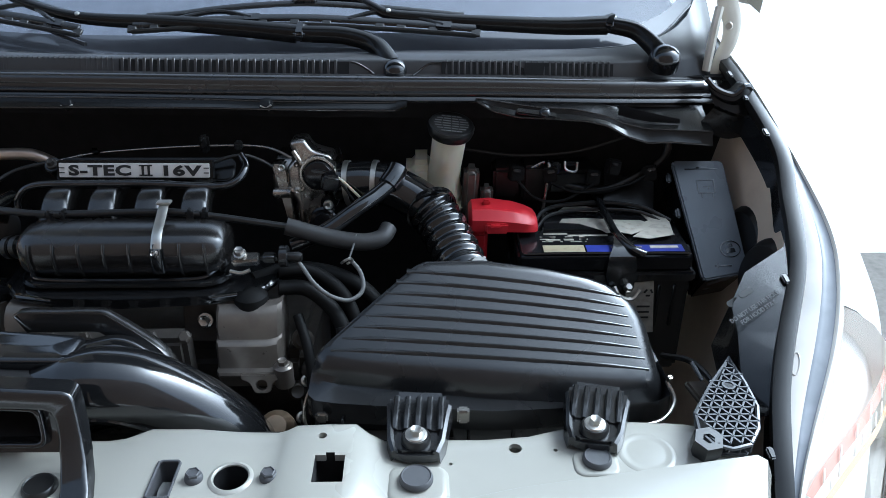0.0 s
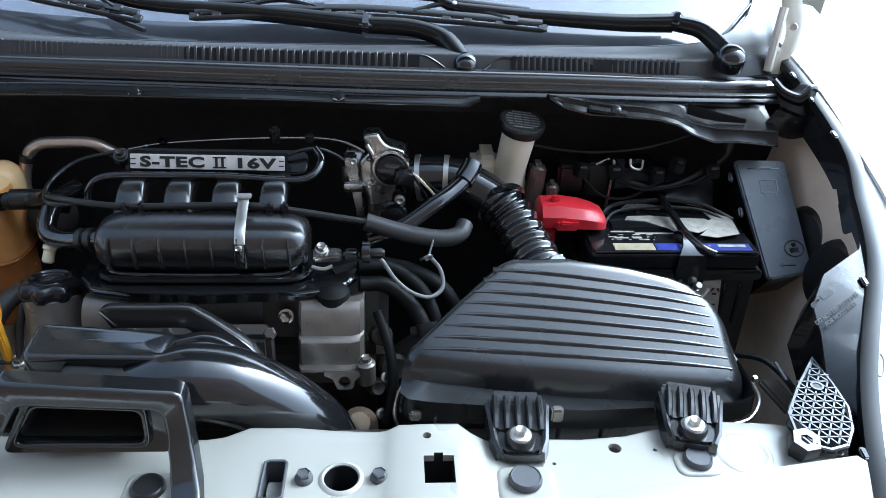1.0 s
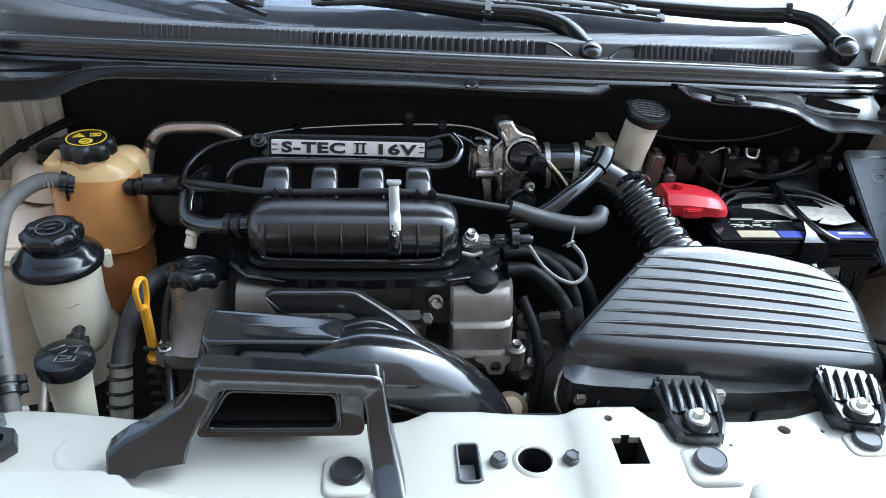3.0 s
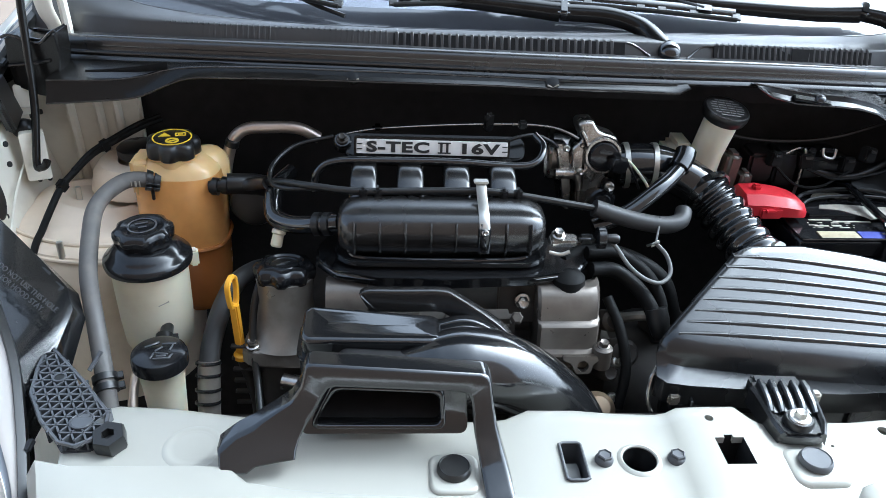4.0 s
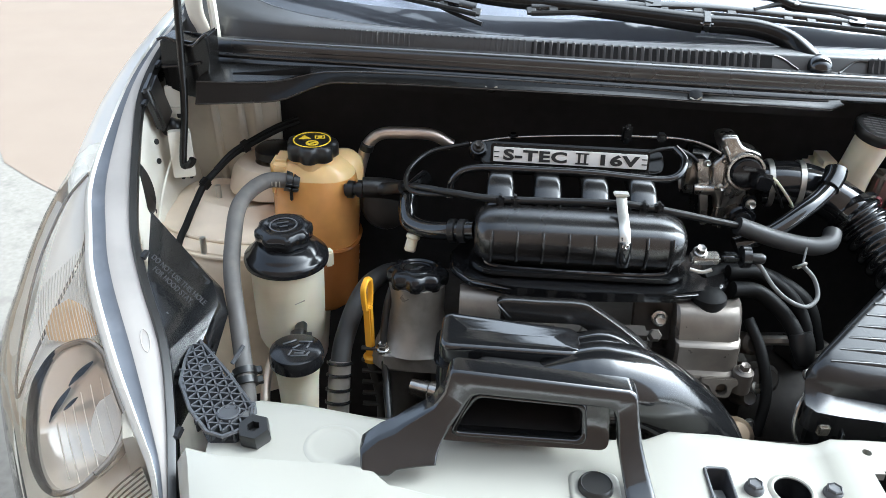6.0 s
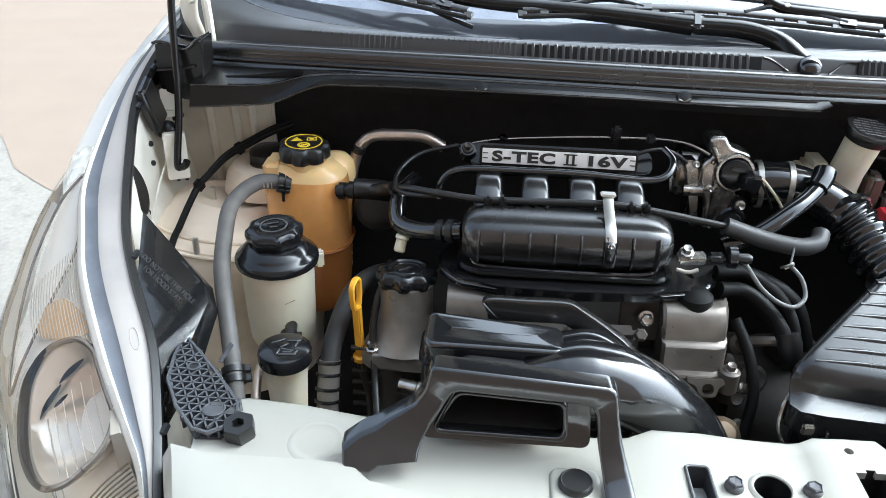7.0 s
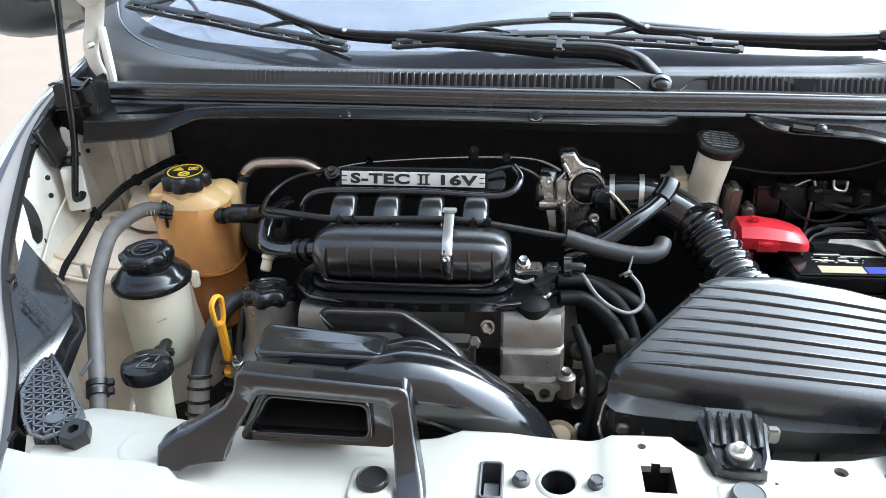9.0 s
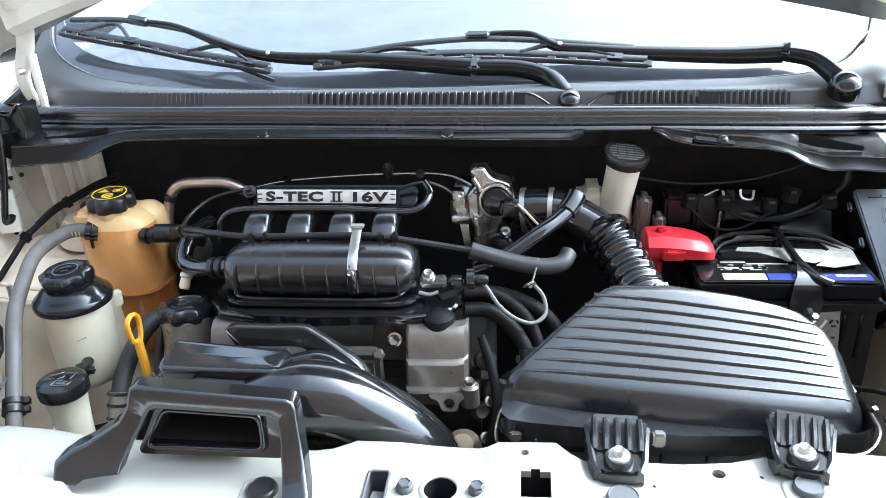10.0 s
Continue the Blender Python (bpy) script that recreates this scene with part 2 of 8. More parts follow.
def tube(points, r, steps=8, n=12, bm=None, radius=None, flat=1.0, up=(0, 0, 1)):
    """A round bar along a smooth line. radius: from 0..1 along it to a factor; flat: height over width."""
    line = curve(points, steps)
    loops, side = [], None
    for i, p in enumerate(line):
        d = (line[min(i + 1, len(line) - 1)] - line[max(i - 1, 0)]).normalized()
        if side is None:
            side = d.cross(Vector(up))
            if side.length < 0.05:
                side = d.cross(Vector((1, 0, 0)))
        side = (side - d * side.dot(d)).normalized()
        over = side.cross(d)
        k = r * (radius(i / (len(line) - 1)) if radius else 1.0)
        loops.append([p + side * (k * math.cos(math.tau * j / n)) + over * (k * flat * math.sin(math.tau * j / n)) for j in range(n)])
    return rings(loops, bm)


def prism(poly, low, high, m=None, bev=0.0, seg=2, bm=None, shrink=0.0):
    """A flat outline drawn out along z, and set at the pose m."""
    bm = bm or bmesh.new()
    mm = m or Matrix()
    c = Vector((sum(p[0] for p in poly) / len(poly), sum(p[1] for p in poly) / len(poly)))
    top = [(c.x + (p[0] - c.x) * (1 - shrink), c.y + (p[1] - c.y) * (1 - shrink)) for p in poly]
    a = [bm.verts.new(mm @ Vector((*p, low))) for p in poly]
    b = [bm.verts.new(mm @ Vector((*p, high))) for p in top]
    n = len(poly)
    bm.faces.new(a[::-1])
    bm.faces.new(b)
    for i in range(n):
        j = (i + 1) % n
        bm.faces.new((a[i], a[j], b[j], b[i]))
    if bev:
        es = list({e for v in a + b for e in v.link_edges})
        bmesh.ops.bevel(bm, geom=es, offset=bev, segments=seg, affect='EDGES', clamp_overlap=True)
    return bm


def inset(poly, d):
    """The outline drawn in by d."""
    n = len(poly)
    area = sum(poly[i][0] * poly[(i + 1) % n][1] - poly[(i + 1) % n][0] * poly[i][1] for i in range(n))
    turn = 1.0 if area > 0 else -1.0
    out = []
    for i in range(n):
        a, b, c = Vector(poly[i - 1]), Vector(poly[i]), Vector(poly[(i + 1) % n])
        e, f = (b - a).normalized(), (c - b).normalized()
        p = Vector((-e.y, e.x)) * turn
        q = Vector((-f.y, f.x)) * turn
        h = (p + q)
        h = h / max(0.35, h.length_squared) * 2 if h.length > 1e-6 else p
        out.append(tuple(b + h * d))
    return out


def pillow(poly, low, high, r, m=None, steps=5, spread=1.0):
    """A flat outline drawn out along z with a well-rounded top edge."""
    mm = m or Matrix()
    loops = [[mm @ Vector((*p, low)) for p in poly]]
    for i in range(steps + 1):
        a = math.pi / 2 * i / steps
        loops.append([mm @ Vector((*p, high - r + r * math.sin(a))) for p in inset(poly, r * spread * (1 - math.cos(a)))])
    return rings(loops)


def smooth_outline(poly, steps=3):
    """The outline with its corners rounded through a smooth line."""
    n = len(poly)
    out = []
    for i in range(n):
        a, b, c, d = (Vector(poly[(i + k - 1) % n]) for k in range(4))
        for s in range(steps):
            t = s / steps
            v = 0.5 * (2 * b + (c - a) * t + (2 * a - 5 * b + 4 * c - d) * t * t + (3 * b - a - 3 * c + d) * t ** 3)
            out.append((v.x, v.y))
    return out


def rounded(w, h, r, n=5, cx=0.0, cy=0.0):
    """The outline of a rectangle with round corners."""
    out = []
    for sx, sy, a0 in ((1, 1, 0), (-1, 1, 90), (-1, -1, 180), (1, -1, 270)):
        for i in range(n):
            a = radians(a0 + 90 * i / (n - 1))
            out.append((cx + sx * (w / 2 - r) + r * math.cos(a), cy + sy * (h / 2 - r) + r * math.sin(a)))
    return out


def disc(r, n=24, cx=0.0, cy=0.0):
    return [(cx + r * math.cos(math.tau * i / n), cy + r * math.sin(math.tau * i / n)) for i in range(n)]


def frame_of(origin, x, y):
    """The pose with its x axis along x and its y axis towards y."""
    x = Vector(x).normalized()
    z = x.cross(Vector(y)).normalized()
    y = z.cross(x)
    return Matrix(((x.x, y.x, z.x, origin[0]), (x.y, y.y, z.y, origin[1]), (x.z, y.z, z.z, origin[2]), (0, 0, 0, 1)))


def cut(ob, cutters, overlap=False):
    """Takes the shapes in cutters out of a mesh for good."""
    me = bpy.data.meshes.new("cutter")
    bmesh.ops.recalc_face_normals(cutters, faces=cutters.faces)
    cutters.to_mesh(me)
    cutters.free()
    tool = new("cutter", me)
    mod = ob.modifiers.new("cut", 'BOOLEAN')
    mod.operation, mod.object, mod.solver = 'DIFFERENCE', tool, 'EXACT'
    mod.use_self, mod.use_hole_tolerant = overlap, overlap
    bpy.context.view_layer.update()
    made = bpy.data.meshes.new_from_object(ob.evaluated_get(bpy.context.evaluated_depsgraph_get()))
    ob.modifiers.remove(mod)
    made.name = ob.data.name
    ob.data = made
    bpy.data.objects.remove(tool)
    made.polygons.foreach_set("use_smooth", [True] * len(made.polygons))
    made.set_sharp_from_angle(angle=radians(38))
    return ob


def text(name, words, size, m, material, parent, depth=0.0006, spread=1.0, bold=0.0, label="", wide=1.0, fit=None):
    """Lettering as a mesh, centred on the pose m."""
    fo = bpy.data.curves.new(name, 'FONT')
    fo.body, fo.size, fo.extrude, fo.align_x, fo.align_y = words, size, depth, 'CENTER', 'CENTER'
    fo.space_character, fo.offset, fo.resolution_u = spread, bold, 3
    tmp = new(name, fo)
    bpy.context.view_layer.update()
    me = bpy.data.meshes.new_from_object(tmp.evaluated_get(bpy.context.evaluated_depsgraph_get()))
    bpy.data.objects.remove(tmp)
    if fit:
        co = np.array([v.co[:] for v in me.vertices])
        lo, hi = co.min(0), co.max(0)
        me.transform(Matrix.Diagonal((fit[0] / (hi[0] - lo[0]), fit[1] / (hi[1] - lo[1]), 1, 1)) @ Matrix.Translation((-(lo[0] + hi[0]) / 2, -(lo[1] + hi[1]) / 2, 0)))
    me.transform(m @ Matrix.Diagonal((wide, 1, 1, 1)))
    me.materials.clear()
    me.materials.append(material)
    ob = new(name, me)
    ob.parent = parent
    if label:
        ob["label"] = label
    return ob


def bolt(parent, at, axis=(0, 0, 1), r=0.0075, washer=0.0115, name="bolt", material=None):
    """A hex flange bolt with a dished head."""
    m = aim(axis, at)
    bm = lathe([(washer * 0.3, 0), (washer, 0), (washer, 0.0012), (washer * 0.9, 0.0026), (r * 1.02, 0.0032)], m=m, n=24)
    lathe([(r, 0.002), (r, 0.0072), (r * 0.86, 0.0085), (r * 0.55, 0.0076), (r * 0.1, 0.0072)], m=m, n=6, bm=bm)
    return part(name, bm, material or STEEL, parent, sharp=30)


def clamp(parent, at, axis, r, width=0.007, material=None):
    """A spring hose clamp with its two ears."""
    m = aim(axis, at)
    bm = lathe([(r, -width / 2), (r + 0.0012, -width / 2), (r + 0.0012, width / 2), (r, width / 2)], m=m, n=20)
    box((0.006, 0.003, width), m=m @ pose(r + 0.003, 0.0025, 0), bev=0.0006, seg=1, bm=bm)
    box((0.006, 0.003, width), m=m @ pose(r + 0.003, -0.0025, 0), bev=0.0006, seg=1, bm=bm)
    return part("clamp", bm, material or RUBBER, parent)


def snap(ob, panel, m, lift=0.0):
    """Lays a flat shape drawn at the pose m onto a curved panel, along the pose's z axis."""
    tree = BVHTree.FromPolygons([v.co for v in panel.data.vertices], [p.vertices[:] for p in panel.data.polygons])
    z, back = m.to_3x3() @ Vector((0, 0, 1)), m.inverted()
    for v in ob.data.vertices:
        h = (back @ v.co).z
        hit = tree.ray_cast(v.co + z * 0.06, -z)
        if hit[0] is not None:
            v.co = hit[0] + z * (h + lift)


def sweep(points, section, steps=8, up=(0, 0, 1), size=None, bm=None):
    """A closed section of (side, over) points carried along a smooth line."""
    line = curve(points, steps)
    loops = []
    for i, p in enumerate(line):
        d = (line[min(i + 1, len(line) - 1)] - line[max(i - 1, 0)]).normalized()
        side = d.cross(Vector(up)).normalized()
        over = side.cross(d)
        k = size(i / (len(line) - 1)) if size else 1.0
        loops.append([p + side * (a * k) + over * (b * k) for a, b in section])
    return rings(loops, bm)


def quad_loop(quad, r, grow=0.0, n=6):
    """A four-cornered outline (clockwise from the upper left) with round corners."""
    q = [Vector(p) for p in (quad if not grow else inset(quad, -grow))]
    out = []
    for i in range(4):
        a, b, c = q[i - 1], q[i], q[(i + 1) % 4]
        e, f = (a - b).normalized(), (c - b).normalized()
        s = b + e * r
        t = b + f * r
        for k in range(n):
            u = k / (n - 1)
            out.append(tuple(s.lerp(b, u).lerp(b.lerp(t, u), u)))
        for k in range(1, 6):
            nxt = q[(i + 2) % 4]
            g = (b - c).normalized()
            w = c + g * r
            out.append(tuple(t.lerp(w, k / 6)))
    return out

# ---- ground and distance ----
def sheet(name, x0, x1, y0, y1, z, material, label, category):
    bm = bmesh.new()
    bm.faces.new([bm.verts.new(p) for p in ((x0, y0, z), (x1, y0, z), (x1, y1, z), (x0, y1, z))])
    return tagged(part(name, bm, material), label, category, kind="structure")


sheet("ground", -900, 900, -900, 900, -0.004, PALE, "pale sunlit concrete yard reaching into the distance", "ground")
bm = bmesh.new()
bm.faces.new([bm.verts.new(p) for p in ((-6.0, -4.0, 0), (6.0, -4.0, 0), (6.0, 1.70, 0), (1.2, 1.70, 0), (-1.2, 1.60, 0), (-1.79, 1.98, 0), (-1.88, 2.04, 0), (-2.05, 2.17, 0), (-2.23, 2.42, 0), (-2.44, 2.66, 0), (-7, 9.2, 0))])
tagged(part("pavement", bm, STONE), "grey textured stone paving in front of the car", "pavement", kind="structure")
bm = bmesh.new()
bm.faces.new([bm.verts.new(p) for p in ((-1.2, 1.57, 0.002), (-1.2, 9.0, 0.002), (-9.0, 14.0, 0.002), (-7, 9.1, 0.002), (-2.42, 2.62, 0.002), (-2.21, 2.38, 0.002), (-2.03, 2.13, 0.002), (-1.86, 2.00, 0.002), (-1.77, 1.94, 0.002))])
tagged(part("driveway", bm, BEIGE), "smooth beige concrete drive beside the car", "driveway", kind="structure")
# unseen lighter wall, added so the left lamp has something bright to reflect
bm = box((0.3, 18, 2.4), (-6.2, 2.0, 1.2), bev=0.01)
tagged(part("wall_west", bm, PALEWALL), "unseen tan wall added to brighten the left side", "wall", kind="structure")
# unseen wall, added to darken and brown what front-facing parts reflect
bm = box((16, 0.3, 9.0), (-1.0, -5.0, 4.5), bev=0.01)
tagged(part("wall_south", bm, BRICKWALL), "unseen dark terracotta wall added to darken reflections in front", "wall", kind="structure")


# ---- car body: fenders, lamps, front panel ----
def normals(line, side):
    """Plan directions pointing off the car along an edge line."""
    out = []
    for i in range(len(line)):
        d = line[min(i + 1, len(line) - 1)] - line[max(i - 1, 0)]
        v = Vector((-d.y, d.x, 0)).normalized()
        out.append(v if v.x * side > 0 else -v)
    return out


def resample(line, n):
    pts = curve(line, 10)
    run = [0.0]
    for a, b in zip(pts, pts[1:]):
        run.append(run[-1] + (b - a).length)
    out = []
    for i in range(n):
        s, k = run[-1] * i / (n - 1), 0
        while k < len(run) - 2 and run[k + 1] < s:
            k += 1
        t = (s - run[k]) / max(1e-9, run[k + 1] - run[k])
        out.append(pts[k].lerp(pts[k + 1], t))
    return out


def fender(side, inner, outer, lamp_from, strip=False):
    """One front wing with its shoulder, seal and lamp."""
    wing = thing("fender", "white front fender with a greyed inner shoulder and black edge seal", "fender", group="front fenders")
    a, b = resample(inner, 46), resample(outer, 46)
    out = normals(b, side)
    inn = normals(a, side)
    # shoulder: from the seal to the bright edge, slightly crowned, with a folded inner flange
    loops = []
    for p, q, v, w in zip(a, b, out, inn):
        at = lambda s, h: p.lerp(q, s) + Vector((0, 0, h))
        loops.append(([at(0, -0.006), at(0.06, -0.001), at(0.16, 0.0004), at(0.40, 0.0011), at(0.56, 0.0011), at(0.60, 0.0004)],
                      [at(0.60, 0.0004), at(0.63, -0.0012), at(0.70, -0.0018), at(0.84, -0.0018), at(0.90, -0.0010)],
                      [at(0.90, -0.0010), at(0.93, 0.0010), at(0.965, 0.0020), q, q + v * 0.004 + Vector((0, 0, -0.006)), q + v * 0.002 + Vector((0, 0, -0.020))]))
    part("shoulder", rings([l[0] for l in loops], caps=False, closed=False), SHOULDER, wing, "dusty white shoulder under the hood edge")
    part("edge_guide", rings([[p - w * 0.003 + Vector((0, 0, -0.050)), p - w * 0.0015 + Vector((0, 0, -0.030)), p + Vector((0, 0, -0.006))] for p, w in zip(a, inn)], caps=False, closed=False), SHIELD, wing, "black plastic guide inside the edge")
    # groove shading is carried by its darker colour
    part("drain_groove", rings([l[1] for l in loops], caps=False, closed=False), GROOVE, wing, "grey drain groove with its shading in the colour")
    part("bright_edge", rings([l[2] for l in loops], caps=False, closed=False), WHITE, wing, "bright white outer bead")
    k = 32
    mark = frame_of(a[k].lerp(b[k], 0.30) + Vector((0, 0, 0.0012)), a[k + 1] - a[k - 1], b[k] - a[k])
    part("pressed_mark", tube([mark @ Vector((0.013 * math.cos(math.tau * i / 16), 0.0040 * math.sin(math.tau * i / 16), 0)) for i in range(17)], 0.0007, steps=2, n=6), SHOULDER, wing)
    # black seal with its standing lip
    loops, wide = [], 0.009 if side > 0 else 0.0
    for p, w in zip(a, inn):
        u = Vector((0, 0, 1))
        loops.append([p - w * 0.005 - u * 0.010, p - w * 0.0055 - u * 0.003, p - w * 0.0045 + u * 0.002, p - w * 0.002 + u * 0.003, p + w * (0.002 + wide * 0.5) + u * 0.0042, p + w * (0.003 + wide) + u * 0.0030, p + w * (0.004 + wide) - u * 0.002])
    part("edge_seal", rings(loops, caps=False, closed=False), RUBBER, wing, "black rubber edge seal")
    for i in (6, 9, 13, 26, 38):
        part("seal_clip", box((0.007, 0.012, 0.005), a[i] - inn[i] * 0.007 + Vector((0, 0, 0.002)), m=pose(0, 0, 0, 24, 0, 12 * side), bev=0.0015), RUBBER, wing)
    # outer skin behind the lamp
    skin = [i for i in range(46) if b[i].y > lamp_from - 0.012]
    loops = []
    for i in skin:
        q, v = b[i], out[i]
        drop = ((0.001, -0.002), (0.016, -0.007), (0.034, -0.022), (0.05, -0.05), (0.062, -0.10), (0.072, -0.20), (0.078, -0.40), (0.07, -0.62))
        loops.append([q + v * s + Vector((0, 0, h)) for s, h in drop])
    back = loops[-1] if b[skin[-1]].y > b[skin[0]].y else loops[0]
    tail = [p + Vector((side * 0.02, 0.75, 0.02)) for p in back]
    loops = loops + [tail] if back is loops[-1] else [tail] + loops
    part("outer_skin", rings(loops, caps=False, closed=False), WHITE, wing, "glossy white outer skin")
    # lamp
    lamp = thing("headlamp", "clear wraparound headlamp with chrome reflector and amber turn section", "headlamp", group="headlamps")
    idx = [i for i in range(46) if b[i].y <= lamp_from]
    tip = 0.35 if side < 0 else 0.85
    shapes = ((0.004, -0.004), (0.02, -0.009), (0.042, -0.022), (0.062, -0.045), (0.078, -0.080), (0.085, -0.125), (0.080, -0.17), (0.06, -0.21))
    shapes = [(s * (1.28 if side < 0 else 1.0), h) for s, h in shapes]

    def shell(gap, lo, hi, keep):
        return [[b[i] + out[i] * max(0.004, s - gap) * w + Vector((0, 0, h * w - gap)) for s, h in shapes[lo:hi]]
                for i in keep for w in [min(1.0, tip + (1 - tip) * (lamp_from - b[i].y) / 0.14)]]

    glass = rings(shell(0.0, 0, 8, idx), caps=False, closed=False)
    lens = part("lens", glass, LENS, lamp, "clear plastic lens")
    lens.visible_shadow = False
    loops = []
    for k in range(150):
        s = k / 149 * (len(idx) - 1)
        i, g = idx[min(len(idx) - 2, int(s))], s - min(len(idx) - 2, int(s))
        j = idx[min(len(idx) - 2, int(s)) + 1]
        q, v = b[i].lerp(b[j], g), out[i].lerp(out[j], g)
        w = min(1.0, tip + (1 - tip) * (lamp_from - q.y) / 0.14)
        gap = (0.034 if side < 0 else 0.020) + (0.00025 if k % 2 else 0.0)
        loops.append([q + v * max(0.004, s2 - gap) * w + Vector((0, 0, h * w - gap)) for s2, h in shapes])
    if strip:
        part("reflector", rings(loops, caps=False, closed=False), CHROME, lamp, "finely fluted bright reflector", sharp=20)
        rear = max(idx, key=lambda i: b[i].y)
        part("rear_wall", rings([shell(g, 0, 8, [rear])[0] for g in (0.001, 0.012, 0.030, 0.060)], caps=False, closed=False), CHROME, lamp, "bright rear wall of the lamp housing")
    n = len(idx)
    far = idx[0] if b[idx[0]].y < b[idx[-1]].y else idx[-1]
    for k in range(26 if strip else 0):
        u = 0.20 + 0.22 * k / 25
        s = u * (n - 1) if far == idx[-1] else (1 - u) * (n - 1)
        i, g = idx[min(n - 2, int(s))], s - int(s)
        j = idx[min(n - 1, min(n - 2, int(s)) + 1)]
        q = [b[i].lerp(b[j], g) + out[i].lerp(out[j], g) * (w - 0.024) + Vector((0, 0, h - 0.024)) for w, h in shapes[2:5]]
        part("flute", tube(q, 0.0009, steps=3, n=6), FLUTE, lamp)
    if not strip:
        order = sorted(idx, key=lambda i: -b[i].y)

        def spot(f, u, gap):
            s2 = f * (n - 1)
            i0 = min(n - 2, int(s2))
            i, j, g = order[i0], order[i0 + 1], s2 - i0
            k = min(6, int(u))
            (s0, h0), (s1, h1) = shapes[k], shapes[k + 1]
            w = min(1.0, tip + (1 - tip) * (lamp_from - b[i].lerp(b[j], g).y) / 0.14)
            return b[i].lerp(b[j], g) + out[i].lerp(out[j], g) * max(0.004, s0 + (s1 - s0) * (u - k) - gap) * w + Vector((0, 0, (h0 + (h1 - h0) * (u - k)) * w - gap))

        oval = [(0.02, 1.4), (0.06, 0.7), (0.14, 0.5), (0.24, 0.8), (0.34, 1.8), (0.40, 3.2), (0.38, 4.4), (0.28, 4.6), (0.16, 4.0), (0.07, 2.8), (0.02, 1.4)]
        rim = [math.tau * k / 36 for k in range(37)]
        at = lambda a, r, gap: spot(0.585 + 0.140 * r * math.cos(a), 1.95 + 1.8 * r * math.sin(a), gap)
        part("bezel", tube([at(a, 1.0, 0.010) for a in rim], 0.0032, steps=2, n=8), BEZEL, lamp, "smoked ring round the main lamp")
        part("bowl", rings([[at(a, r, g) for a in rim[:36]] for r, g in ((1.02, 0.012), (0.94, 0.014), (0.84, 0.024), (0.62, 0.034), (0.34, 0.040), (0.05, 0.042))], caps=False), BOWL, lamp, "polished bowl of the main lamp")
        part("shade_ring", tube([at(radians(d), 1.0, 0.0095) for d in range(196, 8, -12)], 0.0042, steps=2, n=8, radius=lambda t: 0.25 + math.sin(math.pi * min(1.0, t * 1.15)) ** 0.8), CAPBLACK, lamp, "black shade crescent round the bowl")
        # black patches draw the dark reflections of the polished bowl
        for u0, f0, f1, wide in ((1.30, 0.490, 0.502, 1.0), (2.20, 0.508, 0.520, 1.1), (2.05, 0.540, 0.535, 0.6)):
            part("dark_step", rings([[spot(f0 + (f1 - f0) * k / 5 + (j - 1) * 0.008 * wide * math.sin(math.pi * (k + 0.5) / 6), u0 + 0.95 * wide * k / 5, 0.019) for j in range(3)] for k in range(6)], caps=False, closed=False), CAPBLACK, lamp, "black patch for a dark reflection in the bowl")
        for k in range(8):
            u0 = 1.0 + 0.36 * k
            part("bowl_flute", tube([spot(f, u0 + 1.2 * (f - 0.5), 0.024) for f in (0.52, 0.57, 0.62, 0.68)], 0.0005, steps=3, n=6), FLUTE, lamp)
        for k in range(22):
            f = 0.735 + 0.010 * k
            part("flute", tube([spot(f, u, 0.026) for u in (1.2, 2.2, 3.2, 4.2)], 0.0009, steps=3, n=6), BEZEL, lamp)
        part("inner_rim", tube([spot(f, u, 0.012) for f, u in oval], 0.0016, steps=4, n=8), BEZEL, lamp, "oval rim of the side lamp")
        part("side_reflector", rings([[spot(0.015 + 0.42 * k / 24, 0.1 + 5.2 * j / 14, 0.012 + 0.012 * math.sin(math.pi * k / 24) * math.sin(math.pi * j / 14)) for j in range(15)] for k in range(25)], caps=False, closed=False), CHROME, lamp, "bright side reflector")
        part("lower_reflector", rings([[spot(0.42 + 0.56 * k / 24, 0.1 + 5.6 * j / 14, 0.038) for j in range(15)] for k in range(25)], caps=False, closed=False), CHROME, lamp, "bright lower reflector")
        part("turn_glow_lens", rings([[spot(f, u0 + (u1 - u0) * j / 4, 0.0105) for j in range(5)] for f, u0, u1 in ((0.345, 1.3, 1.9), (0.375, 0.9, 2.3), (0.405, 0.6, 2.2), (0.435, 0.4, 1.7), (0.46, 0.3, 1.1))], caps=False, closed=False), AMBER, lamp, "amber turn section")
        for k in range(22):
            u = 0.10 + 2.3 * k / 21
            part("flute", tube([spot(f0, u, 0.0085) for f0 in (0.22 + 0.03 * u, 0.30 + 0.02 * u, 0.39, 0.495 - 0.035 * u)], 0.00045, steps=3, n=6), FLUTE, lamp)
    if strip:
        # the orange strip, a reflection put into colour, crosses the lamp from its front inner corner to the outer rear
        keep = sorted([i for i in idx if b[i].y > -0.03], key=lambda i: -b[i].y)

        def across(i, u, gap):
            k = min(6, int(u))
            (s0, h0), (s1, h1) = shapes[k], shapes[k + 1]
            return b[i] + out[i] * max(0.004, s0 + (s1 - s0) * (u - k) - gap) + Vector((0, 0, h0 + (h1 - h0) * (u - k) - gap))

        for name, lo, hi, m2, word2 in (("turn_strip", 0.05, 0.40, ORANGEGLINT, "orange-red strip coloured as a reflection"), ("turn_strip", 0.75, 0.95, AMBER, "amber lower strip")):
            band = []
            for k, i in enumerate(keep):
                u = 3.2 - 2.5 * k / (len(keep) - 1)
                band.append([across(i, u + lo + (hi - lo) * j / 3, 0.011) for j in range(4)])
